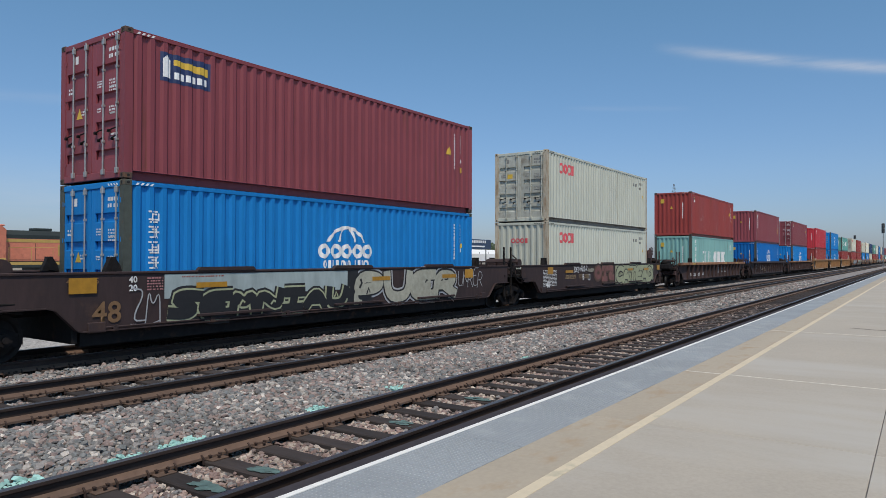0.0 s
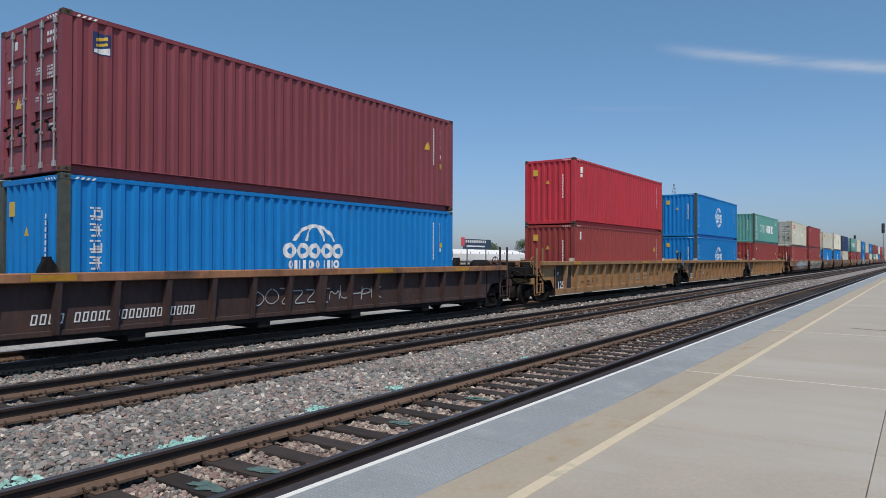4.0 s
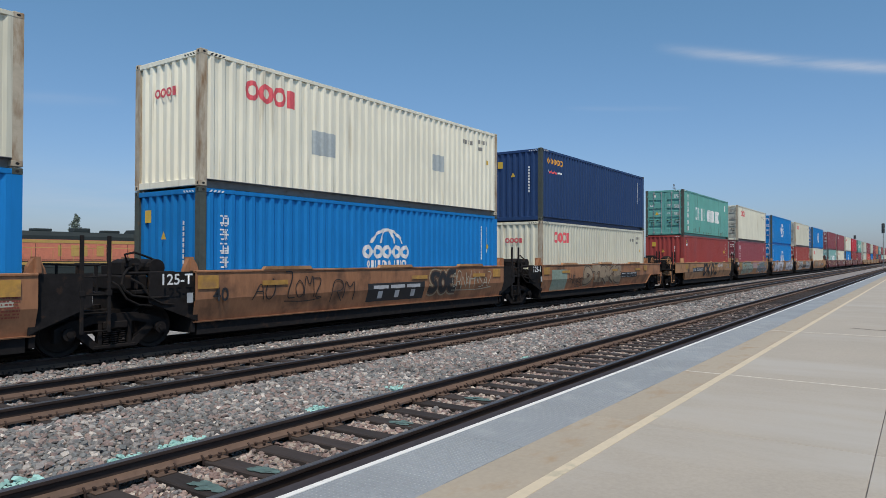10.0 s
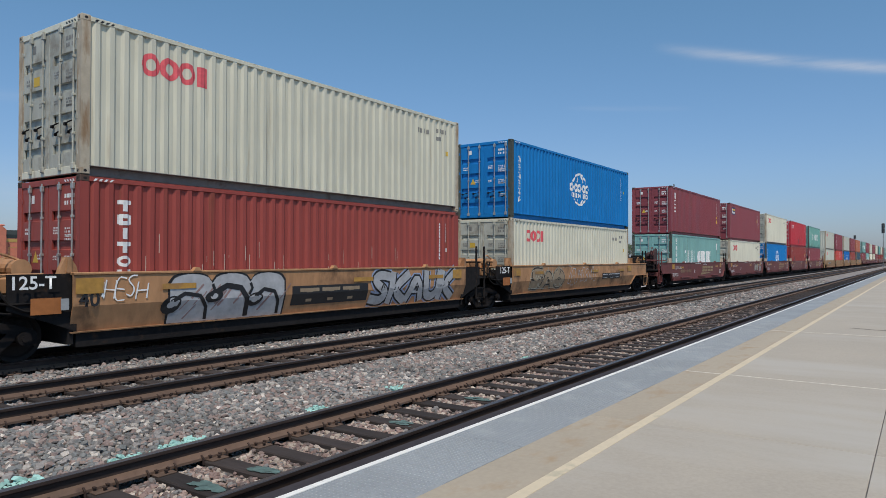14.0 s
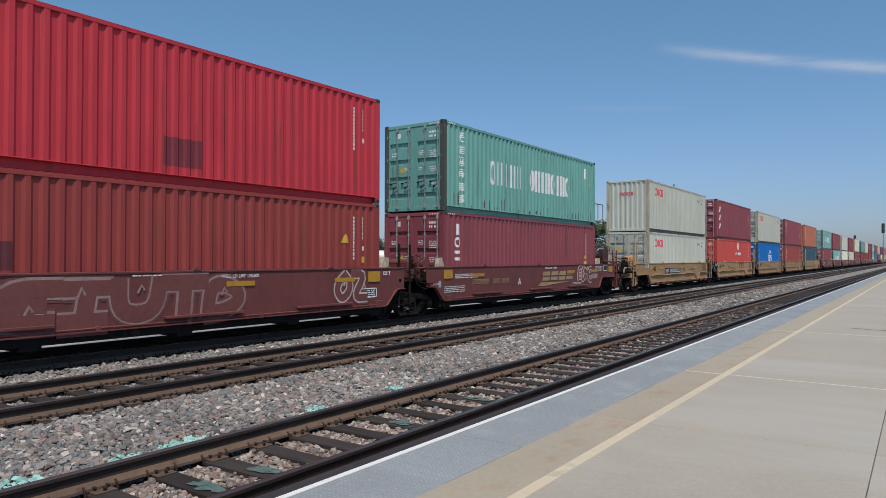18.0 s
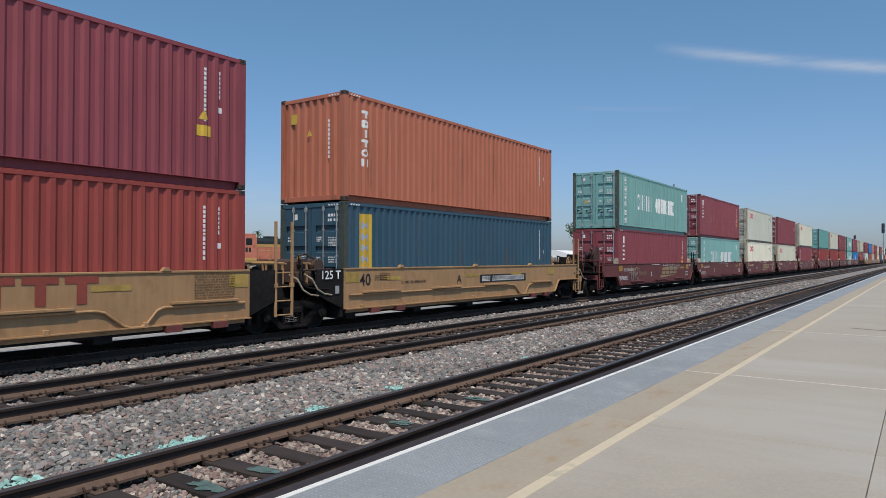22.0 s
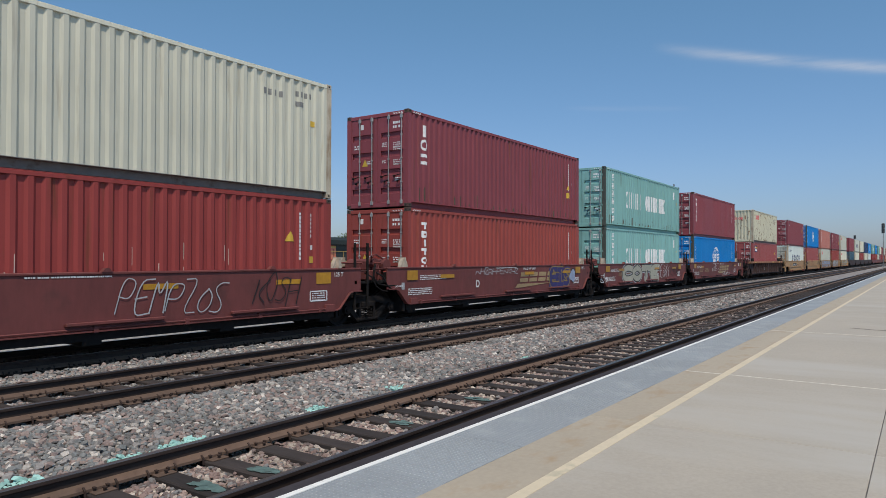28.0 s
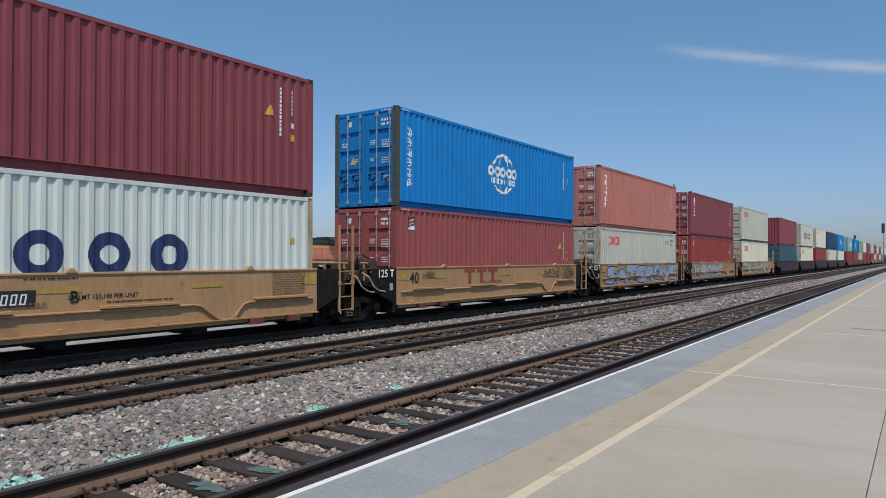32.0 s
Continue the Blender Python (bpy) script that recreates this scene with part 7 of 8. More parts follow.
ART = {}          # sprayed pieces and markings on the sides of the cars, by stack
coupled([1, 2], "smooth", "umber", 6.9, 8.97, 9.35, {
    1: [("plate", -5.29, -0.04, 0.52, 1.0, "sky", 1), ("wild", -5.2, -0.1, 0.06, 0.66, "black/lime/black/SEMNIAU", 5), ("throw", 0.0, 0.9, 0.05, 0.98, "black/black/dirt", 9), ("wild", 0.25, 5.0, 0.06, 1.0, "cream/black/silver/PUER", 3),
        ("scrawl", 5.1, 6.6, 0.35, 0.95, "silver", 12), ("scrawl", -6.0, -5.4, 0.05, 0.75, "silver", 14), ("print", -5.66, -5.32, 0.72, 0.95, "pink", 2), ("print", -4.9, -3.9, 0.92, 0.96, "redm", 3)],
    2: NUMBER + [("scrawl", -3.75, -2.3, 0.72, 0.98, "white", 21), ("scrawl", -2.2, -1.6, 0.74, 0.88, "cream", 20), ("frame", -2.2, -1.95, 0.36, 0.62, "white", 2), ("wild", -1.45, 0.95, 0.28, 0.98, "dust/umber/umber/OIZ", 25), ("plate", 1.15, 6.9, 0.03, 0.98, "lime", 24), ("wild", 1.2, 6.8, 0.06, 0.98, "lime/black/lime/CATEAD", 23), ("print", -6.6, -5.4, 0.2, 0.85, "white", 22)]},
    {1: [("48", -6.45, 0.14, 0.55, "faint"), ("40", -5.95, 0.86, 0.17, "white"), ("20", -5.95, 0.70, 0.17, "white"), ("45", -6.68, 0.86, 0.15, "faint"), ("48", -7.12, 0.86, 0.13, "faint")], 2: [("40", -6.2, 0.16, 0.34, "white"), ("B", -2.72, 0.40, 0.34, "white")]}, " covered in graffiti", joined=True)
for n, colour, art in ((3, "soot", [("bars", -6.6, -3.2, 0.18, 0.36, "white", 2), ("bars", 0.7, 3.4, 0.30, 0.72, "silver", 4)]),
                       (4, "umber", [("wild", -4.28, -3.6, 0.20, 0.76, "taupe/silver/black/C", 5), ("wild", -3.33, -2.55, 0.20, 0.76, "taupe/silver/black/N", 6), ("wild", -2.33, -1.5, 0.20, 0.76, "taupe/silver/black/I", 7), ("wild", -0.9, -0.1, 0.20, 0.76, "taupe/silver/black/M", 8), ("wild", 0.05, 1.05, 0.20, 0.78, "taupe/silver/black/S", 9),
                                      ("scrawl", 1.3, 1.8, 0.55, 0.80, "silver", 8), ("scrawl", 3.2, 3.7, 0.40, 0.80, "dust", 9), ("scrawl", 4.2, 5.0, 0.40, 0.72, "dust", 10), ("scrawl", -5.2, -4.6, 0.20, 0.45, "taupe", 11)]),
                       (5, "soot", [("bars", -6.6, -3.4, 0.18, 0.36, "white", 2), ("scrawl", -2.0, 2.5, 0.22, 0.60, "silver", 8)])):
    xc = mids(n)[0]
    well_car(xc, "ribbed", colour, 8.05, 10.78, 10.78, [-8.75, 8.75], art, [("20", -6.3, 0.66, 0.2, "white"), ("40", -6.3, 0.46, 0.2, "white")] if n == 4 else (), True, True, True, " with ribbed sides")
END_PANEL = [("plate", -8.05, -6.55, 0.02, 1.02, "ink", 1)]
END_WORDS = [("125T", -7.45, 0.08, 0.42, "white"), ("48", -7.15, 0.66, 0.16, "white"), ("53", -7.85, 0.66, 0.16, "white"), ("20", -6.30, 0.72, 0.17, "black"), ("40", -6.30, 0.53, 0.17, "black")]
LOADS = [("LD LMT 117800", -5.02, 0.25, 0.135, "black"), ("20 FT CONTAINER", -3.93, 0.37, 0.085, "black"), ("LMT 87,500 EACH", -3.93, 0.26, 0.085, "black"), ("53", 6.7, 0.28, 0.46, "black"), ("20", 6.1, 0.66, 0.18, "black"), ("40", 6.1, 0.48, 0.18, "black")]
coupled([6, 7, 8], "ribbed", "mustard", 8.05, 11.0, 10.8, {
    6: END_PANEL + [("print", -4.9, -4.4, 0.14, 0.18, "ink", 8), ("scrawl", 1.0, 3.4, 0.25, 0.6, "cream", 3), ("bars", 3.62, 5.3, 0.40, 0.54, "ink", 11)],
    7: END_PANEL + [("wild", -6.02, -5.22, 0.50, 0.66, "taupe/umber/umber/DOC", 3), ("wild", -5.85, -5.25, 0.04, 0.52, "tan2/umber/tan2/M", 4), ("scrawl", -5.9, -5.25, 0.02, 0.50, "redm", 5), ("scrawl", -3.92, -3.3, 0.20, 0.42, "black", 5), ("print", -4.9, -4.4, 0.14, 0.18, "ink", 6), ("plate", -4.62, -4.36, 0.26, 0.42, "sky", 6), ("plate", -5.2, -5.12, 0.25, 0.62, "green", 6), ("scrawl", 1.5, 2.1, 0.3, 0.7, "redm", 7), ("scrawl", 2.7, 3.3, 0.3, 0.6, "umber", 8)],
    8: END_PANEL + [("print", -4.75, -4.4, 0.14, 0.18, "ink", 8), ("print", -2.83, -2.34, 0.30, 0.68, "faint", 9), ("plate", -1.72, -1.28, 0.40, 0.56, "pink", 10), ("scrawl", -1.80, -1.20, 0.36, 0.62, "black", 14), ("bars", 1.5, 2.07, 0.17, 0.27, "ink", 11), ("plate", 3.5, 5.0, 0.44, 0.64, "ink", 12), ("bars", 3.55, 4.9, 0.47, 0.61, "white", 12)]},
    {n: END_WORDS + LOADS for n in (6, 7, 8)}, " with ribbed sides")
ART[9] = [("plate", -4.66, -2.42, 0.42, 0.68, "ink", 2), ("bars", -4.56, -2.55, 0.46, 0.64, "white", 2), ("scrawl", -5.6, -4.7, 0.45, 0.9, "black", 31), ("scrawl", -5.5, -2.7, 0.05, 0.36, "taupe", 32), ("wild", -2.6, 3.7, 0.10, 1.0, "silver/azure/blue/HREHN", 33), ("wild", 3.6, 5.3, 0.45, 1.0, "silver/black/silver/SCU", 34), ("outline", -2.4, 3.6, 0.18, 0.34, "silver", 35)]
ART[10] = [("throw", -6.0, 5.35, 0.02, 1.0, "cream/black/dirt", 36), ("outline", 5.4, 6.2, 0.1, 0.5, "black", 37)]
ART[11] = [("wild", -5.4, -2.2, 0.30, 0.95, "taupe/umber/umber/MAE", 40), ("wild", -2.0, 2.6, 0.15, 0.95, "umber/black/umber/RASTE", 39), ("scrawl", 2.8, 4.2, 0.3, 0.8, "cream", 41), ("plate", 4.7, 5.9, 0.52, 0.62, "cream", 2), ("print", 4.7, 6.0, 0.30, 0.74, "redm", 4)]
ART[12] = [("scrawl", -4.8, -4.2, 0.35, 0.90, "black", 42), ("scrawl", -3.9, -2.7, 0.30, 0.98, "black", 43), ("scrawl", -2.35, -1.5, 0.15, 0.9, "black", 44), ("plate", -0.98, 1.57, 0.14, 0.64, "ink", 3), ("posts", -0.75, 1.45, 0.22, 0.58, "silver", 45), ("wild", 1.8, 3.2, 0.25, 0.95, "black/umber/taupe/SOE", 46), ("scrawl", 3.0, 5.4, 0.3, 0.9, "cream", 47)]
ART[13] = ID_PLATE + [("plate", -5.5, -4.05, 0.02, 0.86, "green", 2), ("scrawl", -3.9, -3.3, 0.25, 0.70, "black", 48), ("scrawl", -3.2, -2.5, 0.1, 0.5, "black", 50), ("wild", -2.3, 2.15, 0.20, 1.0, "taupe/umber/taupe/DTRKE", 49)]
coupled([9, 10, 11, 12, 13], "kinked", "ochre", 6.2, 10.0, 9.9, ART,
    {11: [("125-T", -6.82, 0.80, 0.30, "white")], 12: [("125-T", -6.74, 0.80, 0.30, "white"), ("40", -5.68, 0.42, 0.40, "black")], 13: [("125-1", -6.82, 0.80, 0.30, "white")], 10: [("125-1", -6.82, 0.80, 0.30, "white"), ("40", -5.68, 0.42, 0.40, "black")]}, " with graffiti")
ART[14] = [("plate", -4.6, -1.95, 0.46, 0.74, "ink", 2), ("bars", -4.5, -2.05, 0.50, 0.70, "silver", 2), ("tag", -1.95, 2.0, 0.14, 1.0, "black", 51), ("scrawl", 2.05, 3.5, 0.70, 0.98, "white", 52), ("scrawl", 4.6, 5.4, 0.6, 0.9, "blue", 53)]
ART[15] = [("wild", -5.4, -1.0, 0.04, 0.98, "green/black/silver/SRTEN", 54), ("plate", -0.98, 1.02, 0.46, 0.98, "pink", 55), ("bars", -0.7, 0.95, 0.50, 0.86, "cream", 55), ("plate", 1.3, 4.9, 0.30, 0.97, "pink", 57), ("wild", 1.1, 5.3, 0.02, 1.0, "gloom/black/chrome/NCPU", 56), ("scrawl", 5.7, 6.1, 0.1, 0.3, "white", 58)]
ART[16] = [("wild", -5.6, -0.45, 0.03, 1.0, "chrome/black/chrome/KNETS", 58), ("bars", -0.4, 1.25, 0.46, 0.76, "gold", 59), ("wild", 1.45, 6.1, 0.04, 1.0, "chrome/black/blue/ROISE", 60)]
ART[17] = [("scrawl", -5.95, -4.9, 0.55, 0.98, "white", 63), ("throw", -4.4, -1.45, 0.02, 1.0, "silver/black/dust2", 64), ("plate", -1.2, 1.5, 0.20, 0.66, "ink", 2), ("posts", -0.95, 1.25, 0.27, 0.60, "taupe", 3), ("wild", 1.6, 5.6, 0.03, 1.0, "silver/black/blue/SKAUK", 65)]
ART[18] = ID_PLATE + [("wild", -4.9, -2.0, 0.12, 0.92, "taupe/black/taupe/SAO", 67), ("scrawl", -5.0, -2.0, 0.15, 0.95, "cream", 69), ("scrawl", -1.6, 1.5, 0.2, 0.95, "silver", 68)]
coupled([14, 15, 16, 17, 18], "kinked", "sand", 6.2, 9.9, 9.9, ART,
    {15: [("125-T", -6.82, 0.80, 0.30, "white")], 16: [("125-T", -6.82, 0.80, 0.30, "white"), ("40", -5.95, 0.46, 0.40, "black")], 17: [("125-T", -6.95, 0.80, 0.31, "white"), ("40", -6.0, 0.46, 0.38, "black")], 18: [("125-T", -6.9, 0.80, 0.30, "white")], 14: [("40", -5.6, 0.44, 0.40, "black")]}, " with graffiti")
ART[19] = RED_PRINT + NUMBER + GOLD
ART[20] = RED_PRINT + [("outline", 2.6, 3.3, 0.2, 1.0, "silver", 71), ("blobs", 3.3, 4.6, 0.25, 0.85, "cream", 72), ("outline", 4.9, 5.9, 0.25, 0.95, "silver", 73)]
ART[21] = RED_PRINT + GOLD + [("scrawl", 5.2, 6.2, 0.3, 0.9, "white", 74)]
ART[22] = RED_PRINT + [("wild", -5.6, 1.4, 0.05, 0.95, "oxide/dust2/oxide/MAEIUTD", 76), ("scrawl", -5.3, -4.7, 0.42, 0.66, "cream", 75), ("wild", 4.25, 5.45, 0.18, 1.0, "oxide/pale/oxide/OZ", 77)]
ART[23] = RED_PRINT[:2] + NUMBER + GOLD + [("wild", 3.95, 5.42, 0.30, 1.0, "oxide/pale/oxide/EOME", 78), ("scrawl", 5.43, 6.1, 0.44, 0.66, "pale", 79), ("print", 3.4, 4.4, 0.20, 0.30, "white", 8), ("print", 5.92, 6.7, 0.75, 0.96, "white", 9), ("frame", 6.86, 7.34, 0.74, 1.02, "white", 10), ("plate", 6.88, 7.32, 0.80, 0.99, "ink", 11)]
coupled([19, 20, 21, 22, 23], "smooth", "oxide", 6.2, 9.9, 9.9, ART,
    {20: [("C", -2.6, 0.36, 0.34, "white"), ("125 T", 6.28, 0.86, 0.145, "white"), LIMIT, JACK], 21: [("D", -2.45, 0.36, 0.34, "white"), ("125 T", 6.28, 0.86, 0.145, "white"), LIMIT, JACK], 22: [("E", -2.88, 0.36, 0.34, "white"), ("125 T", 6.28, 0.86, 0.145, "white"), LIMIT, JACK], 19: [("B", -1.3, 0.36, 0.34, "white"), ("125 T", 6.28, 0.86, 0.145, "white"), LIMIT], 23: [("A", -1.32, 0.36, 0.34, "white"), LIMIT, JACK]})
coupled([24, 25, 26, 27, 28], "piped", "tan", 6.2, 9.9, 9.9, {
    24: [("plate", -3.5, -0.36, 0.46, 0.76, "ink", 2), ("bars", -3.35, -0.5, 0.51, 0.71, "white", 2), ("print", -0.6, 0.4, 0.95, 1.0, "ink", 5)] + TAN_PRINT[2:3], 25: TAN_PRINT + TAN_RED, 26: TAN_PRINT + TAN_RED + [("outline", 0.8, 3.2, 0.45, 0.95, "silver", 81), ("scrawl", 3.2, 4.8, 0.5, 0.95, "silver", 82)],
    27: TAN_PRINT + TAN_RED, 28: [("plate", 0.46, 3.72, 0.50, 0.77, "ink", 2), ("bars", 0.6, 3.6, 0.55, 0.72, "white", 2)] + TAN_PRINT[:2]},
    {n: [("40", -5.35, 0.60, 0.44, "black"), ("125 T", -6.66, 0.80, 0.30, "white"), (UNIT, {24: 2.2, 28: -3.2}.get(n, -2.08), 0.60, 0.105, "black"), (*{24: ("B", 0.42), 25: ("C", -2.75), 26: ("D", -2.75), 27: ("E", -2.75), 28: ("A", -0.8)}[n], 0.54, 0.36, "black")] for n in (24, 25, 26, 27, 28)})
ART[29] = RED_PRINT + GOLD + [("scrawl", -4.9, -3.2, 0.1, 0.9, "silver", 91), ("scrawl", 1.4, 4.0, 0.72, 1.0, "cream", 92), *NUMBER]
ART[30] = RED_PRINT
ART[31] = RED_PRINT + GOLD + [("scrawl", 5.0, 6.2, 0.5, 0.95, "silver", 93)]
ART[32] = RED_PRINT + [("scrawl", -4.1, 0.65, 0.08, 0.98, "dust2", 95), ("scrawl", 0.7, 1.7, 0.66, 0.82, "dust2", 94)]
ART[33] = RED_PRINT + [("outline", 4.2, 6.0, 0.15, 0.95, "cream", 96), ("scrawl", -3.0, 1.0, 0.3, 0.9, "silver", 97)]
coupled([29, 30, 31, 32, 33], "smooth", "oxide", 6.2, 9.9, 9.9, ART,
    {29: [("B", -1.3, 0.36, 0.34, "white"), ("125 T", 6.28, 0.86, 0.145, "white"), LIMIT], 30: [("C", -2.6, 0.36, 0.34, "white"), ("125 T", 6.28, 0.86, 0.145, "white"), LIMIT, JACK], 31: [("D", -2.42, 0.36, 0.34, "white"), LIMIT, JACK], 32: [("E", -2.8, 0.36, 0.34, "white"), LIMIT, JACK], 33: [("A", -1.4, 0.36, 0.34, "white"), LIMIT, JACK]})
ART[34] = RED_PRINT + [("scrawl", -3.4, 0.5, 0.2, 0.8, "silver", 101)]
ART[35] = RED_PRINT + [("outline", -6.0, -3.2, 0.05, 0.85, "silver", 102), ("scrawl", 0.4, 2.8, 0.15, 0.9, "silver", 103), ("scrawl", 3.6, 4.9, 0.2, 0.95, "black", 104)]
ART[36] = RED_PRINT + GOLD + [("scrawl", -2.5, 0.4, 0.75, 0.98, "silver", 105), ("plate", 3.0, 4.9, 0.14, 0.92, "indigo", 106), ("wild", 3.05, 4.95, 0.16, 0.95, "indigo/gold2/indigo/EIS", 107), ("blobs", 4.95, 5.4, 0.3, 0.9, "blue", 108)]
ART[37] = RED_PRINT + [*NUMBER, ("wild", -4.1, 1.7, 0.06, 1.0, "cream/black/silver/COTE", 108), ("scrawl", -6.9, -6.1, 0.2, 0.5, "white", 109), ("scrawl", 3.6, 5.6, 0.3, 0.95, "black", 110), ("scrawl", 1.2, 3.5, 0.2, 1.0, "white", 111)]
ART[38] = RED_PRINT + GOLD + [("bars", -4.9, -4.0, 0.42, 0.64, "gold", 3), ("bars", -3.6, -2.42, 0.42, 0.64, "gold", 3), ("scrawl", -1.2, -0.3, 0.40, 0.88, "white", 112), ("frame", 0.12, 0.40, 0.34, 0.64, "white", 2), ("scrawl", 1.4, 3.8, 0.06, 0.36, "white", 113), ("scrawl", 4.5, 5.2, 0.68, 1.0, "black", 114), ("plate", 6.95, 7.2, 0.72, 0.95, "white", 3)]
coupled([34, 35, 36, 37, 38], "smooth", "oxide", 6.2, 9.9, 9.9, ART,
    {35: [("C", -4.2, 0.74, 0.2, "white"), ("125 T", 6.28, 0.86, 0.145, "white"), JACK], 36: [("D", -2.4, 0.36, 0.34, "white"), ("125 T", 6.28, 0.86, 0.145, "white"), LIMIT, JACK], 37: [("125 T", 6.28, 0.86, 0.145, "white"), JACK], 38: [("A", -1.45, 0.42, 0.32, "white"), LIMIT]})
xc = mids(39)[0]
well_car(xc, "ribbed", "soot", 6.9, 9.9, 9.9, [-8.0, 8.0], [("scrawl", -1.2, -0.5, 0.25, 0.5, "silver", 5)], (), True, True, True, " with ribbed sides")
coupled([40, 41, 42, 43, 44], "piped", "tan", 6.2, 9.9, 9.9, {
    40: [("plate", -3.4, -0.38, 0.48, 0.78, "ink", 2), ("bars", -3.25, -0.5, 0.54, 0.72, "white", 2), ("print", -0.58, 0.32, 0.95, 0.98, "ink", 3), ("print", 0.85, 2.2, 0.50, 0.53, "ink", 4)]  + TAN_PRINT[1:], 41: TAN_PRINT + [("posts", -2.66, -0.43, 0.50, 1.0, "redm", 2)] + [("scrawl", 3.0, 4.6, 0.6, 0.95, "black", 5), ("scrawl", 5.0, 6.0, 0.5, 0.95, "black", 6)],
    42: [("wild", -5.6, 5.6, 0.1, 0.98, "blue/black/silver/SATERONE", 7)], 43: [("wild", -5.6, 2.0, 0.1, 0.98, "silver/black/blue/KROMS", 9)], 44: [("wild", -5.6, 5.6, 0.1, 0.98, "cream/black/cream/TENSHOCK", 11)]},
    {40: [("B", 0.26, 0.53, 0.30, "black"), ("40", -5.0, 0.42, 0.44, "black"), (UNIT, 0.81, 0.59, 0.115, "black")], 41: [("40", -5.35, 0.60, 0.44, "black"), ("125 T", -6.66, 0.80, 0.30, "white"), ("C", 4.3, 0.52, 0.3, "black")], 42: [("125 T", -6.66, 0.80, 0.30, "white")]})
far_sets = [[45, 46, 47, 48, 49]] + [list(range(k, min(k + 5, len(STACKS) + 1))) for k in range(50, len(STACKS) + 1, 5)]
for k, numbers in enumerate(far_sets):
    coupled(numbers, "smooth", ("umber", "oxide", "ochre")[k % 3], 6.2, 9.9, 9.9, detail=False)


# ---- behind the train: locomotives, trees, tents, signals ----
LOCO_Y, LOCO_Z = 58.0, -0.35
s = Shape()
for yy in (-0.7525, 0.7525):
    s.box(-60, 160, LOCO_Y + yy - 0.04, LOCO_Y + yy + 0.04, -0.60, LOCO_Z)
yard_track = tagged(new("yard_track"), "yard track under the parked locomotives", "track", "tracks", "structure")
part("rails", s.mesh("rails"), M_RAIL, yard_track)
for i in range(20):
    part("tie", shared("tie", tie_shape), M_TIE, yard_track, at=(8 + i * 2.7, LOCO_Y, -0.52))


def cooling_box(s):
    # flared radiator box over the rear of the hood, overhanging both sides
    s.prism([(-1.50, 3.55), (1.50, 3.55), (1.52, 4.05), (1.0, 4.40), (-1.0, 4.40), (-1.52, 4.05)], 5.3, 10.6, "x")


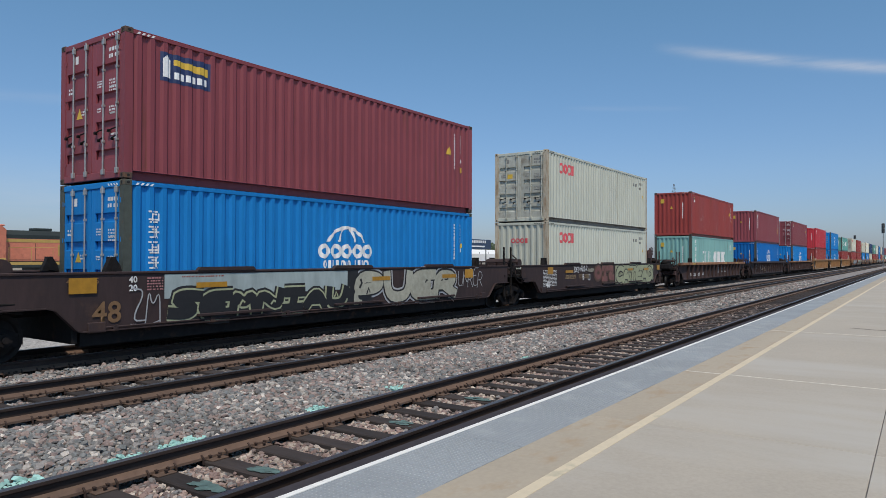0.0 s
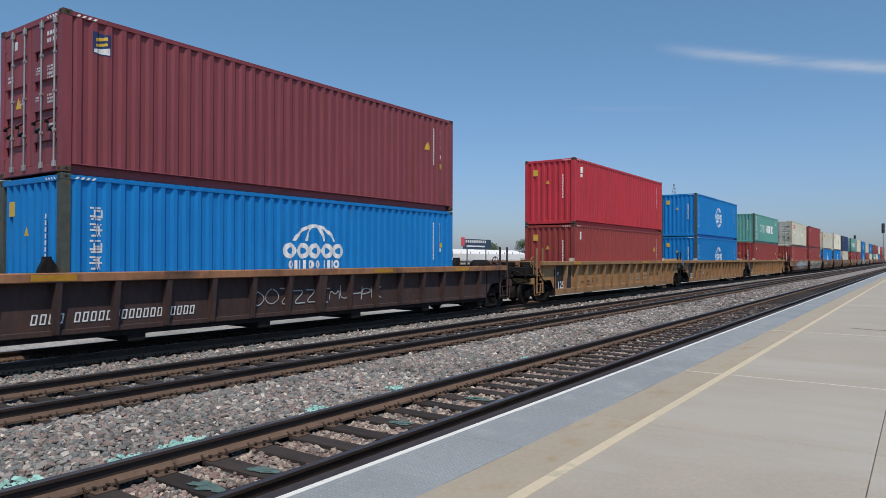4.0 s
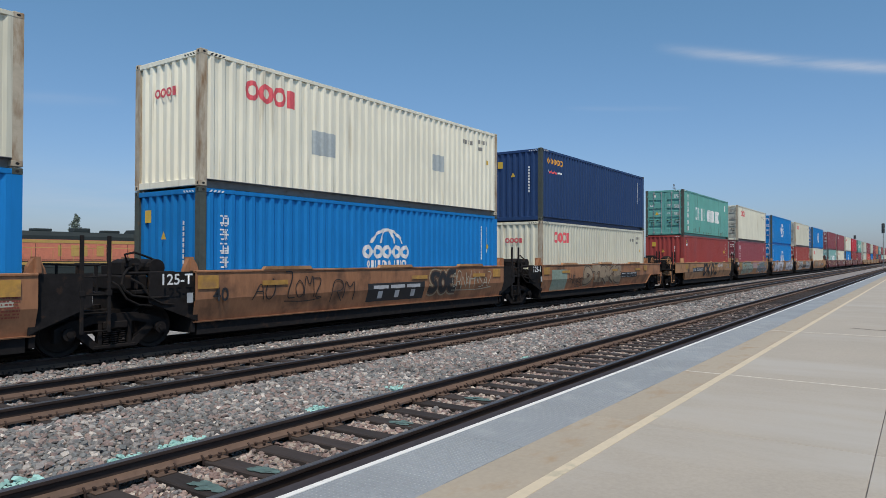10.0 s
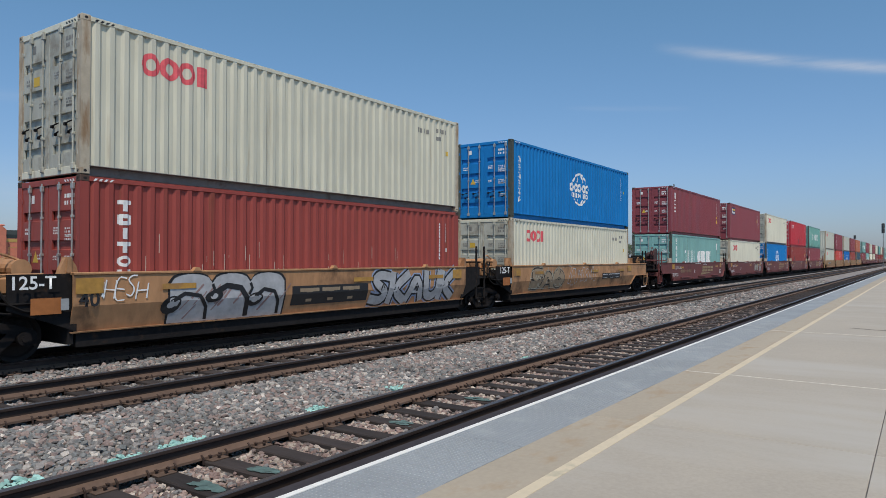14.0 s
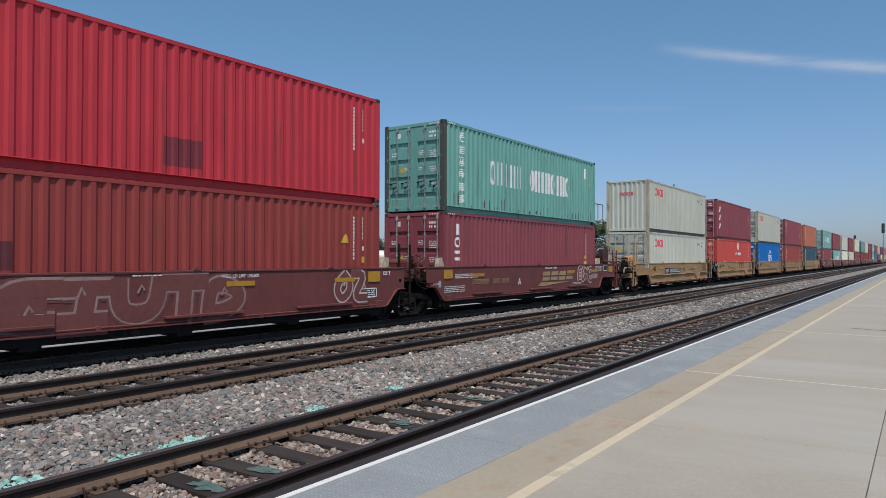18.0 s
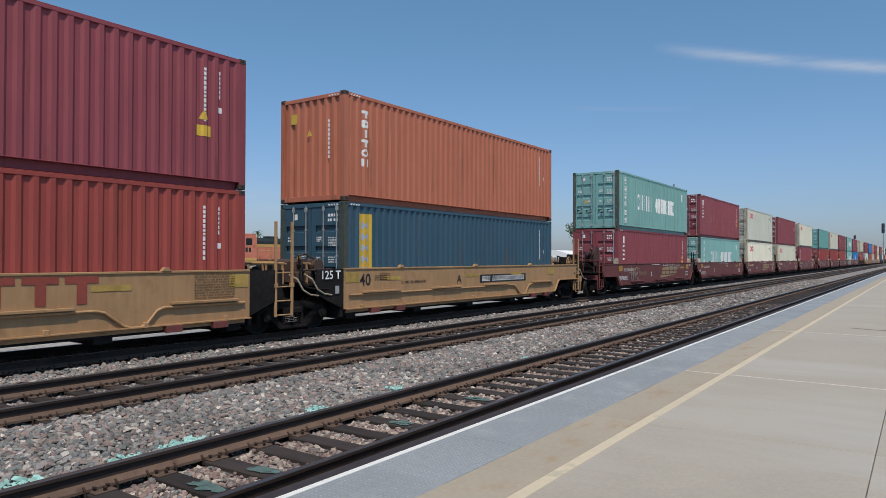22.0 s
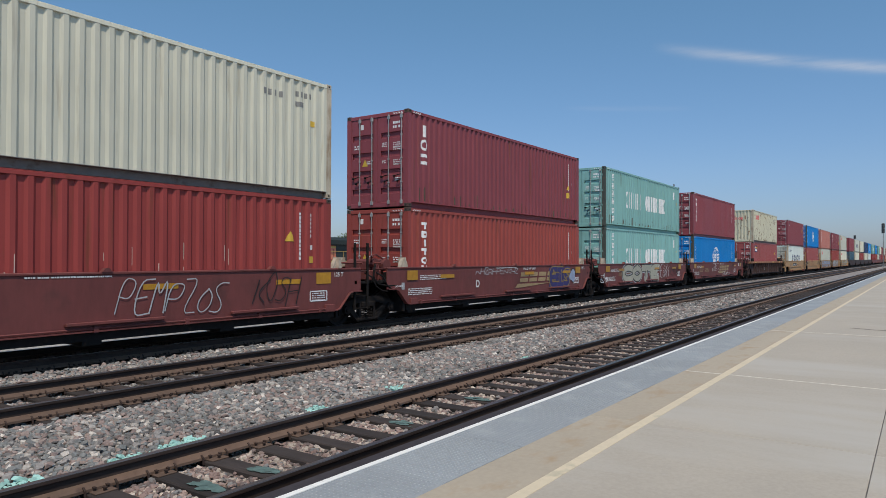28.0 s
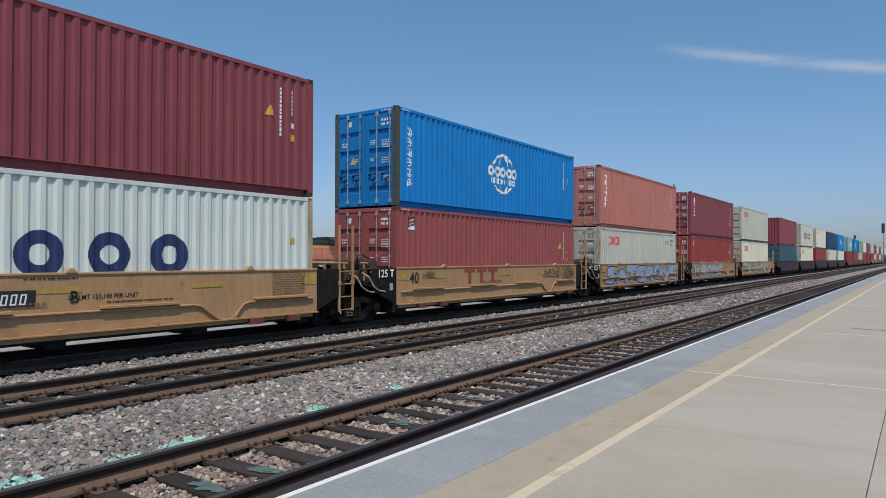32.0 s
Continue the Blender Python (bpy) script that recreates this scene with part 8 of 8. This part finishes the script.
def locomotive(x0, direction, label):
    """A diesel road locomotive, 22.3 m long; its cab at the low end of its own x."""
    m = pose(x0 + 11.15, LOCO_Y, LOCO_Z, 0, 0, 0 if direction > 0 else 180)
    lo = thing("locomotive", m, label, "locomotive", "parked locomotives")
    part("frame", shared("loco_frame", lambda s: (s.box(-10.9, 10.9, -1.5, 1.5, 1.15, 1.62, 0.03), s.box(-11.1, -10.7, -1.5, 1.5, 0.45, 1.5, 0.05), s.box(10.7, 11.1, -1.5, 1.5, 0.45, 1.5, 0.05))), M_LOCOBLK, lo)
    part("fuel_tank", shared("loco_tank", lambda s: s.prism([(-1.35, 0.40), (1.35, 0.40), (1.5, 0.7), (1.5, 1.15), (-1.5, 1.15), (-1.5, 0.7)], -3.2, 3.2, "x")), M_LOCOBLK, lo)
    part("hood", shared("loco_hood", lambda s: s.box(-5.6, 10.4, -0.98, 0.98, 1.62, 3.62, 0.06)), M_LOCO, lo)
    part("hood_roof", shared("loco_roof", lambda s: s.prism([(-0.985, 3.40), (0.985, 3.40), (0.985, 3.70), (0.70, 4.05), (-0.70, 4.05), (-0.985, 3.70)], -5.55, 10.42, "x")), M_LOCOBLK, lo)
    part("stripe", shared("loco_stripe", lambda s: [s.box(-5.5, 10.35, sy * 0.992 - 0.008, sy * 0.992 + 0.008, 3.12, 3.36) for sy in (-1, 1)]), M_LOCOYEL, lo)
    part("rear_hood", shared("loco_rear", lambda s: s.box(6.6, 10.45, -1.02, 1.02, 1.62, 3.60, 0.05)), M_LOCOBLK, lo, "dark rear hood")
    part("radiator", shared("loco_radiator", cooling_box), M_LOCOBLK, lo)
    part("cab", shared("loco_cab", lambda s: (s.prism([(-8.6, 1.62), (-5.6, 1.62), (-5.6, 4.05), (-5.9, 4.35), (-8.1, 4.35), (-8.75, 3.55), (-8.75, 3.0)], -1.48, 1.48),)), M_LOCO, lo)
    part("nose", shared("loco_nose", lambda s: s.prism([(-10.3, 1.62), (-8.6, 1.62), (-8.6, 3.25), (-9.7, 2.95), (-10.3, 2.7)], -0.95, 0.95)), M_LOCO, lo)
    part("nose_stripe", shared("loco_nose_stripe", lambda s: (s.box(-10.312, -8.6, -0.962, 0.962, 1.66, 2.02, 0.01), s.box(-8.62, -5.6, -1.49, 1.49, 1.66, 1.90, 0.01))), M_LOCOYEL, lo)
    for sy in (-0.22, 0.22):
        part("headlight", shared("loco_headlight", lambda s: s.lathe([(0.0, -8.80), (0.10, -8.80), (0.12, -8.66)], 10, "x")), M_TENT, lo, at=(0, sy, 3.42))
    part("cab_roof", shared("loco_cab_roof", lambda s: s.box(-8.2, -5.6, -1.30, 1.30, 4.34, 4.44, 0.04)), M_LOCO, lo)
    for xa, xb in ((-8.0, -7.2), (-7.0, -6.2)):
        for sy in (-1, 1):
            part("window", shared(f"loco_window{xa}{sy}", lambda s: s.box(xa, xb, min(sy * 1.478, sy * 1.492), max(sy * 1.478, sy * 1.492), 3.25, 3.95, 0.004)), M_GLASS, lo)
    for sy in (-1, 1):
        part("windshield", shared(f"loco_windshield{sy}", lambda s: s.face([(-8.765, sy * 0.15, 3.58), (-8.765, sy * 1.30, 3.58), (-8.20, sy * 1.30, 4.26), (-8.20, sy * 0.15, 4.26)][::sy])), M_GLASS, lo)
        part("cab_number", shared(f"loco_number{sy}", lambda s: [s.box(-7.9 + 0.42 * k, -7.62 + 0.42 * k, min(sy * 1.478, sy * 1.490), max(sy * 1.478, sy * 1.490), 2.55, 3.0) for k in range(4)]), M_BLACKMARK, lo)
        part("lettering_bars", shared(f"loco_bars{sy}", lambda s: [s.box(-1.6 + 1.05 * k, -1.32 + 1.05 * k + 0.34 * (k % 2), min(sy * 0.978, sy * 0.992), max(sy * 0.978, sy * 0.992), 2.05, 2.95) for k in range(5)]), M_LOCOYEL, lo)
        part("walkway_stripe", shared(f"loco_sill{sy}", lambda s: s.box(-10.8, 10.8, min(sy * 1.498, sy * 1.51), max(sy * 1.498, sy * 1.51), 1.38, 1.60)), M_LOCOYEL, lo)
        part("handrail", shared(f"loco_rail{sy}", lambda s: (s.rod((-5.4, sy * 1.46, 2.72), (10.6, sy * 1.46, 2.72), 0.022, 5), [s.rod((-5.4 + 1.6 * k, sy * 1.46, 1.6), (-5.4 + 1.6 * k, sy * 1.46, 2.72), 0.018, 5) for k in range(11)])), M_LOCOYEL, lo)
        for k in range(7):
            part("hood_door", shared(f"loco_door{sy}", lambda s: (s.box(-0.82, -0.80, min(sy * 0.98, sy * 1.0), max(sy * 0.98, sy * 1.0), 1.75, 3.05), s.box(-0.80, 0.80, min(sy * 0.98, sy * 0.988), max(sy * 0.98, sy * 0.988), 1.75, 1.78))), M_LOCOBLK, lo, at=(-4.4 + 1.9 * k, 0, 0))
    for k, xx in enumerate((-2.5, 0.6, 3.2)):
        part("exhaust", shared(f"loco_stack{k % 2}", lambda s: s.box(-0.7, 0.7, -0.45, 0.45, 4.05, 4.28 + 0.12 * (k % 2), 0.05)), M_LOCOBLK, lo, at=(xx, 0, 0))
    for xt in (-7.2, 7.2):
        tr = part("truck", shared("loco_truck", lambda s: (s.box(-2.6, 2.6, -1.2, -1.02, 0.45, 0.85, 0.05), s.box(-2.6, 2.6, 1.02, 1.2, 0.45, 0.85, 0.05), s.box(-0.5, 0.5, -1.2, 1.2, 0.7, 1.15, 0.05))), M_IRON, lo, at=(xt, 0, 0))
        for xa in (-2.0, 0.0, 2.0):
            part("wheelset", shared("loco_wheels", lambda s: [s.lathe([(0.0, q - 0.07), (0.53, q - 0.07), (0.53, q + 0.07), (0.0, q + 0.07)], 20) for q in (-0.7525, 0.7525)]), M_WHEEL, tr, at=(xa, 0, 0.53))
    return lo


locomotive(17.6, 1, "orange and black diesel locomotive, rear towards a cypress")
locomotive(41.3, 1, "orange diesel locomotive with dark roof and yellow stripes")


def leaf_cloud(s, centre, radii, count, size, seed, thin=0.55):
    """Many small tilted leaf sprays filling the outer part of a rounded volume, with gaps."""
    rng = random.Random(seed)
    for _ in range(count):
        while True:
            d = Vector((rng.gauss(0, 1), rng.gauss(0, 1), rng.gauss(0, 1))).normalized() * (thin + (1.08 - thin) * rng.random())
            if noise.noise(d * 2.3 + Vector((seed, 0, 0))) > -0.22:
                break
        c = Vector(centre) + Vector((d.x * radii[0], d.y * radii[1], d.z * radii[2]))
        u = Vector((rng.gauss(0, 1), rng.gauss(0, 1), rng.gauss(0, 1))).normalized()
        w = u.orthogonal().normalized()
        a, b_ = size * rng.uniform(0.6, 1.4), size * rng.uniform(0.4, 0.9)
        s.face([tuple(c - u * a), tuple(c + w * b_), tuple(c + u * a), tuple(c - w * b_)])


def cypress(x, y, z0, height, radius, seed, label):
    tree = thing("cypress_tree", (x, y, z0), label, "tree", "trees behind the yard")
    s = Shape()
    s.rod((0, 0, 0), (0, 0, height * 0.9), 0.16, 8, 0.03)
    rng = random.Random(seed)
    for i in range(22):
        h = height * (0.12 + 0.035 * i)
        a = rng.uniform(0, 6.28)
        r = radius * 0.75 * (1 - h / height) ** 0.6
        s.rod((0, 0, h), (r * math.cos(a), r * math.sin(a), h + r * 0.9), 0.03, 5, 0.01)
    part("trunk", s.mesh("trunk"), M_BARK, tree)
    s = Shape()
    for i in range(30):
        h = height * (0.06 + 0.031 * i)
        r = radius * min(1.0, 0.55 + h / height * 1.8) * max(0.10, 1 - (h / height) ** 2.2) * rng.uniform(0.75, 1.15)
        a = rng.uniform(0, 6.28)
        leaf_cloud(s, (0.25 * r * math.cos(a), 0.25 * r * math.sin(a), h), (r, r, height * 0.045), 62, 0.16, seed * 40 + i, 0.3)
    part("crown", s.mesh("crown"), M_LEAF, tree)


def broadleaf(x, y, z0, height, spread, seed, label):
    tree = thing("broadleaf_tree", (x, y, z0), label, "tree", "trees behind the yard")
    rng = random.Random(seed)
    s = Shape()
    fork = height * 0.38
    s.rod((0, 0, 0), (0.1, 0, fork), 0.24, 10, 0.17)
    tips = []
    for i in range(8):
        a = i * 0.785 + rng.uniform(-0.3, 0.3)
        r = spread * rng.uniform(0.35, 0.75)
        tip = (r * math.cos(a), r * math.sin(a), height * rng.uniform(0.55, 0.88))
        s.rod((0.1, 0, fork * rng.uniform(0.75, 1.0)), tip, 0.10, 6, 0.03)
        tips.append(tip)
    part("trunk", s.mesh("trunk"), M_BARK, tree)
    s = Shape()
    for i, tip in enumerate(tips + [(0, 0, height * 0.85)]):
        leaf_cloud(s, tip, (spread * 0.42, spread * 0.42, height * 0.16), 420, 0.20, seed * 20 + i, 0.35)
    part("crown", s.mesh("crown"), M_LEAF2, tree)


def bush_row(x0, x1, y, z0, height, seed, label):
    """A run of clipped shrubs with short stems, each shrub an object of its own."""
    rng = random.Random(seed)
    x = x0
    while x < x1:
        h = height * rng.uniform(0.8, 1.1)
        sh = thing("shrub_tree", (x, y + rng.uniform(-1, 1), z0), label, "tree", "shrubs behind the yard")
        s = Shape()
        for k in range(5):
            s.rod((0, 0, 0), (rng.uniform(-1.2, 1.2), rng.uniform(-1.0, 1.0), h * rng.uniform(0.5, 0.8)), 0.09, 6, 0.03)
        part("trunk", s.mesh("trunk"), M_BARK, sh)
        s = Shape()
        for k in range(6):
            leaf_cloud(s, (rng.uniform(-1.3, 1.3), rng.uniform(-1.0, 1.0), h * rng.uniform(0.35, 0.78)), (1.3, 1.2, h * 0.24), 260, 0.22, seed * 50 + k, 0.3)
        part("crown", s.mesh("crown"), M_LEAF2, sh)
        x += 2.6 * rng.uniform(0.85, 1.15)


def star_pine(x, y, z0, height, radius, seed, label):
    """A tall conifer with tiers of flat, level limbs and gaps between them."""
    tree = thing("conifer_tree", (x, y, z0), label, "tree", "trees behind the yard")
    rng = random.Random(seed)
    s, t = Shape(), Shape()
    s.rod((0, 0, 0), (0, 0, height), 0.22, 8, 0.03)
    for i in range(17):
        h = height * (0.18 + 0.047 * i + rng.uniform(-0.012, 0.012))
        r = radius * (1.05 - 0.80 * h / height) * rng.uniform(0.6, 1.25)
        for k in range(7):
            a = k * 0.898 + i * 0.5 + rng.uniform(-0.3, 0.3)
            rk = r * rng.uniform(0.6, 1.15)
            tip = Vector((rk * math.cos(a), rk * math.sin(a), h + rk * rng.uniform(0.0, 0.4)))
            s.rod((0, 0, h), tuple(tip), 0.05, 5, 0.015)
            for q in (0.45, 0.75, 1.0):
                c = Vector((0, 0, h)).lerp(tip, q)
                leaf_cloud(t, tuple(c), (r * 0.24, r * 0.24, height * 0.022), 55, 0.20, seed * 300 + i * 21 + k * 3 + int(q * 3), 0.1)
    part("trunk", s.mesh("trunk"), M_BARK, tree)
    part("crown", t.mesh("crown"), M_LEAF, tree)


cypress(53.7, 75.0, -0.6, 8.6, 1.65, 3, "blue-green cypress between two locomotives")
cypress(50.1, 100.0, -0.6, 8.5, 2.1, 4, "blue-green cypress behind the locomotives")
star_pine(113.7, 90.0, -0.6, 12.6, 2.0, 12, "tall tiered conifer beyond the yard")
cypress(130.8, 100.0, -0.6, 7.9, 1.9, 13, "small conifer beside white tents")
cypress(137.8, 100.0, -0.6, 7.4, 1.9, 14, "small conifer beside white tents")
bush_row(116.5, 130.0, 105.0, -0.6, 7.2, 15, "rounded green shrub behind white tents")
broadleaf(107.5, 45.0, -0.6, 8.4, 4.4, 5, "bushy green street tree beyond the yard")
broadleaf(128.0, 120.0, -0.6, 8.5, 4.2, 7, "distant green tree on the skyline")
broadleaf(146.0, 130.0, -0.6, 6.6, 4.0, 8, "distant green tree on the skyline")
broadleaf(205.0, 125.0, -0.6, 8.0, 5.6, 9, "distant green tree beside white tents")
broadleaf(262.0, 140.0, -0.6, 10.5, 6.5, 10, "distant green tree behind white tents")
broadleaf(330.0, 120.0, -0.6, 9.5, 6.0, 11, "distant green tree on the skyline")

palm = thing("palm_tree", (116.0, 140.0, -0.6), "distant thin palm with a round head of fronds", "tree", "trees behind the yard")
s = Shape()
s.rod((0, 0, 0), (0.2, 0, 8.6), 0.22, 8, 0.14)
part("trunk", s.mesh("trunk"), M_BARK, palm)
s = Shape()
for i in range(22):
    a, up = i * 2.4, 0.9 - 0.08 * i
    last = Vector((0.2, 0, 8.6))
    for k in range(4):
        nxt = last + Vector((math.cos(a) * 0.42, math.sin(a) * 0.42, (up - 0.42 * k) * 0.42))
        side = Vector((-math.sin(a), math.cos(a), 0)) * (0.16 - 0.03 * k)
        s.face([tuple(last - side), tuple(nxt - side), tuple(nxt + side), tuple(last + side)])
        last = nxt
part("fronds", s.mesh("fronds"), M_LEAF2, palm)


def tent(x, y, length, depth, eave, ridge, label):
    t = thing("white_tent", (x, y, -0.6), label, "tent", "white tents")
    s = Shape()
    n = 10
    for i in range(n):
        a, b_ = depth * i / n, depth * (i + 1) / n
        za, zb = (eave + (ridge - eave) * math.sin(math.pi * q / depth) for q in (a, b_))
        s.face([(0, a, za), (length, a, za), (length, b_, zb), (0, b_, zb)])
        s.face([(0, a, eave - 1.2), (0, a, za), (0, b_, zb), (0, b_, eave - 1.2)])
    s.face([(0, 0, 0.9), (length, 0, 0.9), (length, 0, eave), (0, 0, eave)])
    part("canopy", s.mesh("canopy"), M_TENT, t)
    for k in range(int(length / 5) + 1):
        part("pole", shared("tent_pole", lambda s: s.rod((0, 0, 0), (0, 0, 4.0), 0.09, 8)), M_POLE, t, at=(k * 5, 0.1, 0))


tent(158.0, 108.0, 44.0, 12.0, 3.4, 4.8, "long white tent roof on poles")
tent(236.0, 108.0, 52.0, 14.0, 3.6, 5.2, "long white tent roof on poles")
tent(112.0, 98.0, 6.8, 6.0, 2.7, 3.8, "small white tent beside shrubs")
tent(119.4, 98.0, 7.6, 6.0, 2.9, 3.9, "small white tent beside shrubs")
tent(134.0, 98.0, 10.0, 6.0, 2.4, 3.2, "low white tent beside conifers")
board = thing("billboard", (157.9, 104.0, -0.6), "dark blue billboard with pale lines of lettering", "billboard")
s = Shape()
s.box(0, 14.6, -0.15, 0.15, 4.7, 7.5, 0.04)
part("panel", s.mesh("panel"), M_SIGN, board)
for k in range(10):
    part("letter_bar", shared("letter_bar", lambda s: s.box(-0.34, 0.34, -0.19, -0.14, 6.5, 7.2)), M_TENT, board, at=(1.3 + 1.12 * k, 0, 0))
part("letter_bar", shared("letter_line", lambda s: s.box(1.5, 11.2, -0.19, -0.14, 5.3, 5.7)), M_TENT, board)
part("corner_mark", shared("corner_mark", lambda s: s.box(-1.4, 0.5, -0.22, -0.16, 5.5, 7.9, 0.05)), M_REDMARK, board, "reddish plain corner panel")
for xx in (2.0, 12.0):
    part("post", shared("board_post", lambda s: s.rod((0, 0, 0), (0, 0, 4.7), 0.18, 10)), M_POLE, board, at=(xx, 0, 0))


def signal(x, y, z0, head_z, heads, label, arm, housing=M_SIGBLK):
    sg = thing("railway_signal", (x, y, z0), label, "signal", "signals")
    h = head_z - z0
    s = Shape()
    s.rod((0, 0, 0), (0, 0, h - 0.3), 0.075, 10, 0.06)
    s.box(-0.2, 0.2, -0.2, 0.2, 0, 0.25, 0.03)
    part("mast", s.mesh("mast"), M_POLE, sg)
    for k in range(heads):
        zk = h - 1.15 * k
        hd = part("signal_head", shared("signal_head", lambda s: (s.box(-0.32, -0.26, -0.33, 0.33, -0.60, 0.52, 0.02), s.prism([(0.33 * math.cos(q * 0.5236), 0.30 + 0.33 * math.sin(q * 0.5236)) for q in range(6)] + [(-0.33, 0.3), (-0.33, -0.58), (0.33, -0.58)], -0.26, -0.18, "x"), s.box(-0.20, 0.14, -0.26, 0.26, -0.50, 0.42, 0.04))), housing, sg, "signal head", at=(-0.05, 0.0, zk))
        for q in (-0.28, 0.02, 0.30):
            part("lens_hood", shared("lens_hood", lambda s: s.lathe([(0.11, -0.52), (0.12, -0.30), (0.09, -0.29), (0.0, -0.29)], 12, "x")), housing, hd, at=(0, 0, q - 0.05))
    if arm:
        s = Shape()
        for za in (h - 0.55, h - 1.65):
            s.rod((0, 0, za), (2.4, 0, za), 0.03, 6)
            s.rod((0, 0.6, za), (2.4, 0.6, za), 0.03, 6)
        for xx in (0.8, 1.6, 2.4):
            s.rod((xx, 0, h - 0.55), (xx, 0, h - 1.65), 0.025, 6)
        part("service_platform", s.mesh("service_platform"), M_POLE, sg)
        s = Shape()
        for yy in (0.1, 0.45):
            s.rod((0.12, yy, 0.2), (0.12, yy, h - 1.2), 0.02, 5)
        for q in range(int(h / 0.35)):
            s.rod((0.12, 0.1, 0.4 + 0.33 * q), (0.12, 0.45, 0.4 + 0.33 * q), 0.013, 5)
        part("ladder", s.mesh("ladder"), M_POLE, sg)


signal(38.95, 16.6, -0.58, 5.6, 1, "railway signal mast with ladder behind the train", True)
signal(190.0, 7.3, -0.45, 9.4, 2, "far two-headed railway signal on a mast", False, M_SIGGREY)
signal(245.6, 16.8, -0.58, 8.3, 1, "far railway signal mast", False, M_SIGGREY)

mast = thing("antenna_mast", (204.8, 60.0, -0.6), "tall thin antenna mast with cross arms", "mast")
s = Shape()
s.rod((0, 0, 0), (0, 0, 24.4), 0.16, 8, 0.07)
part("pole", s.mesh("pole"), M_POLE, mast)
for k, zz in enumerate((21.9, 23.0, 23.9)):
    part("cross_arm", shared(f"cross_arm{k}", lambda s: (s.rod((-1.6 + 0.3 * k, 0, 0), (1.6 - 0.3 * k, 0, 0), 0.06, 6), [s.rod((q, 0, -0.4), (q, 0, 0.4), 0.05, 5) for q in (-1.3 + 0.3 * k, 1.3 - 0.3 * k)])), M_POLE, mast, at=(0, 0, zz))

# low buildings that close the distance
for xx, yy, w, h in ((20, 150, 60, 4.5), (95, 170, 70, 5.0), (190, 165, 90, 4.6), (320, 160, 120, 5.5)):
    b = thing("warehouse", (xx, yy, -0.62), "distant low pale warehouse with a flat roof", "building", "warehouses")
    s = Shape()
    s.box(0, w, 0, 25, 0, h, 0.05)
    part("wall", s.mesh("wall"), M_WALL, b)
    s = Shape()
    s.box(-0.3, w + 0.3, -0.3, 25.3, h, h + 0.25, 0.04)
    part("roof", s.mesh("roof"), M_POLE, b)
    for k in range(int(w / 8)):
        part("door", shared("warehouse_door", lambda s: s.box(-1.6, 1.6, -0.06, 0.02, 0, 3.2, 0.02)), M_POLE, b, at=(4 + 8 * k, 0, 0))


# ---- what moves: the whole train rolls by, its wheels turning ----
def motions():
    for ob, x, y, z in MOVING:
        walk(ob, [(t, pose(x - gone(t), y, z)) for t in TIMES])
    # wheels turn in steps of 80 degrees, a thirtieth of a second each; all share the one action
    first = WHEELS[0]
    walk(first, [(k / 30, pose(0, 0, 0, 0, (-80 * k) % 360, 0)) for k in range(961)])
    for w in WHEELS[1:]:
        w.rotation_mode = "QUATERNION"
        w.animation_data_create()
        w.animation_data.action = first.animation_data.action
        w.animation_data.action_slot = first.animation_data.action_slot


motions()
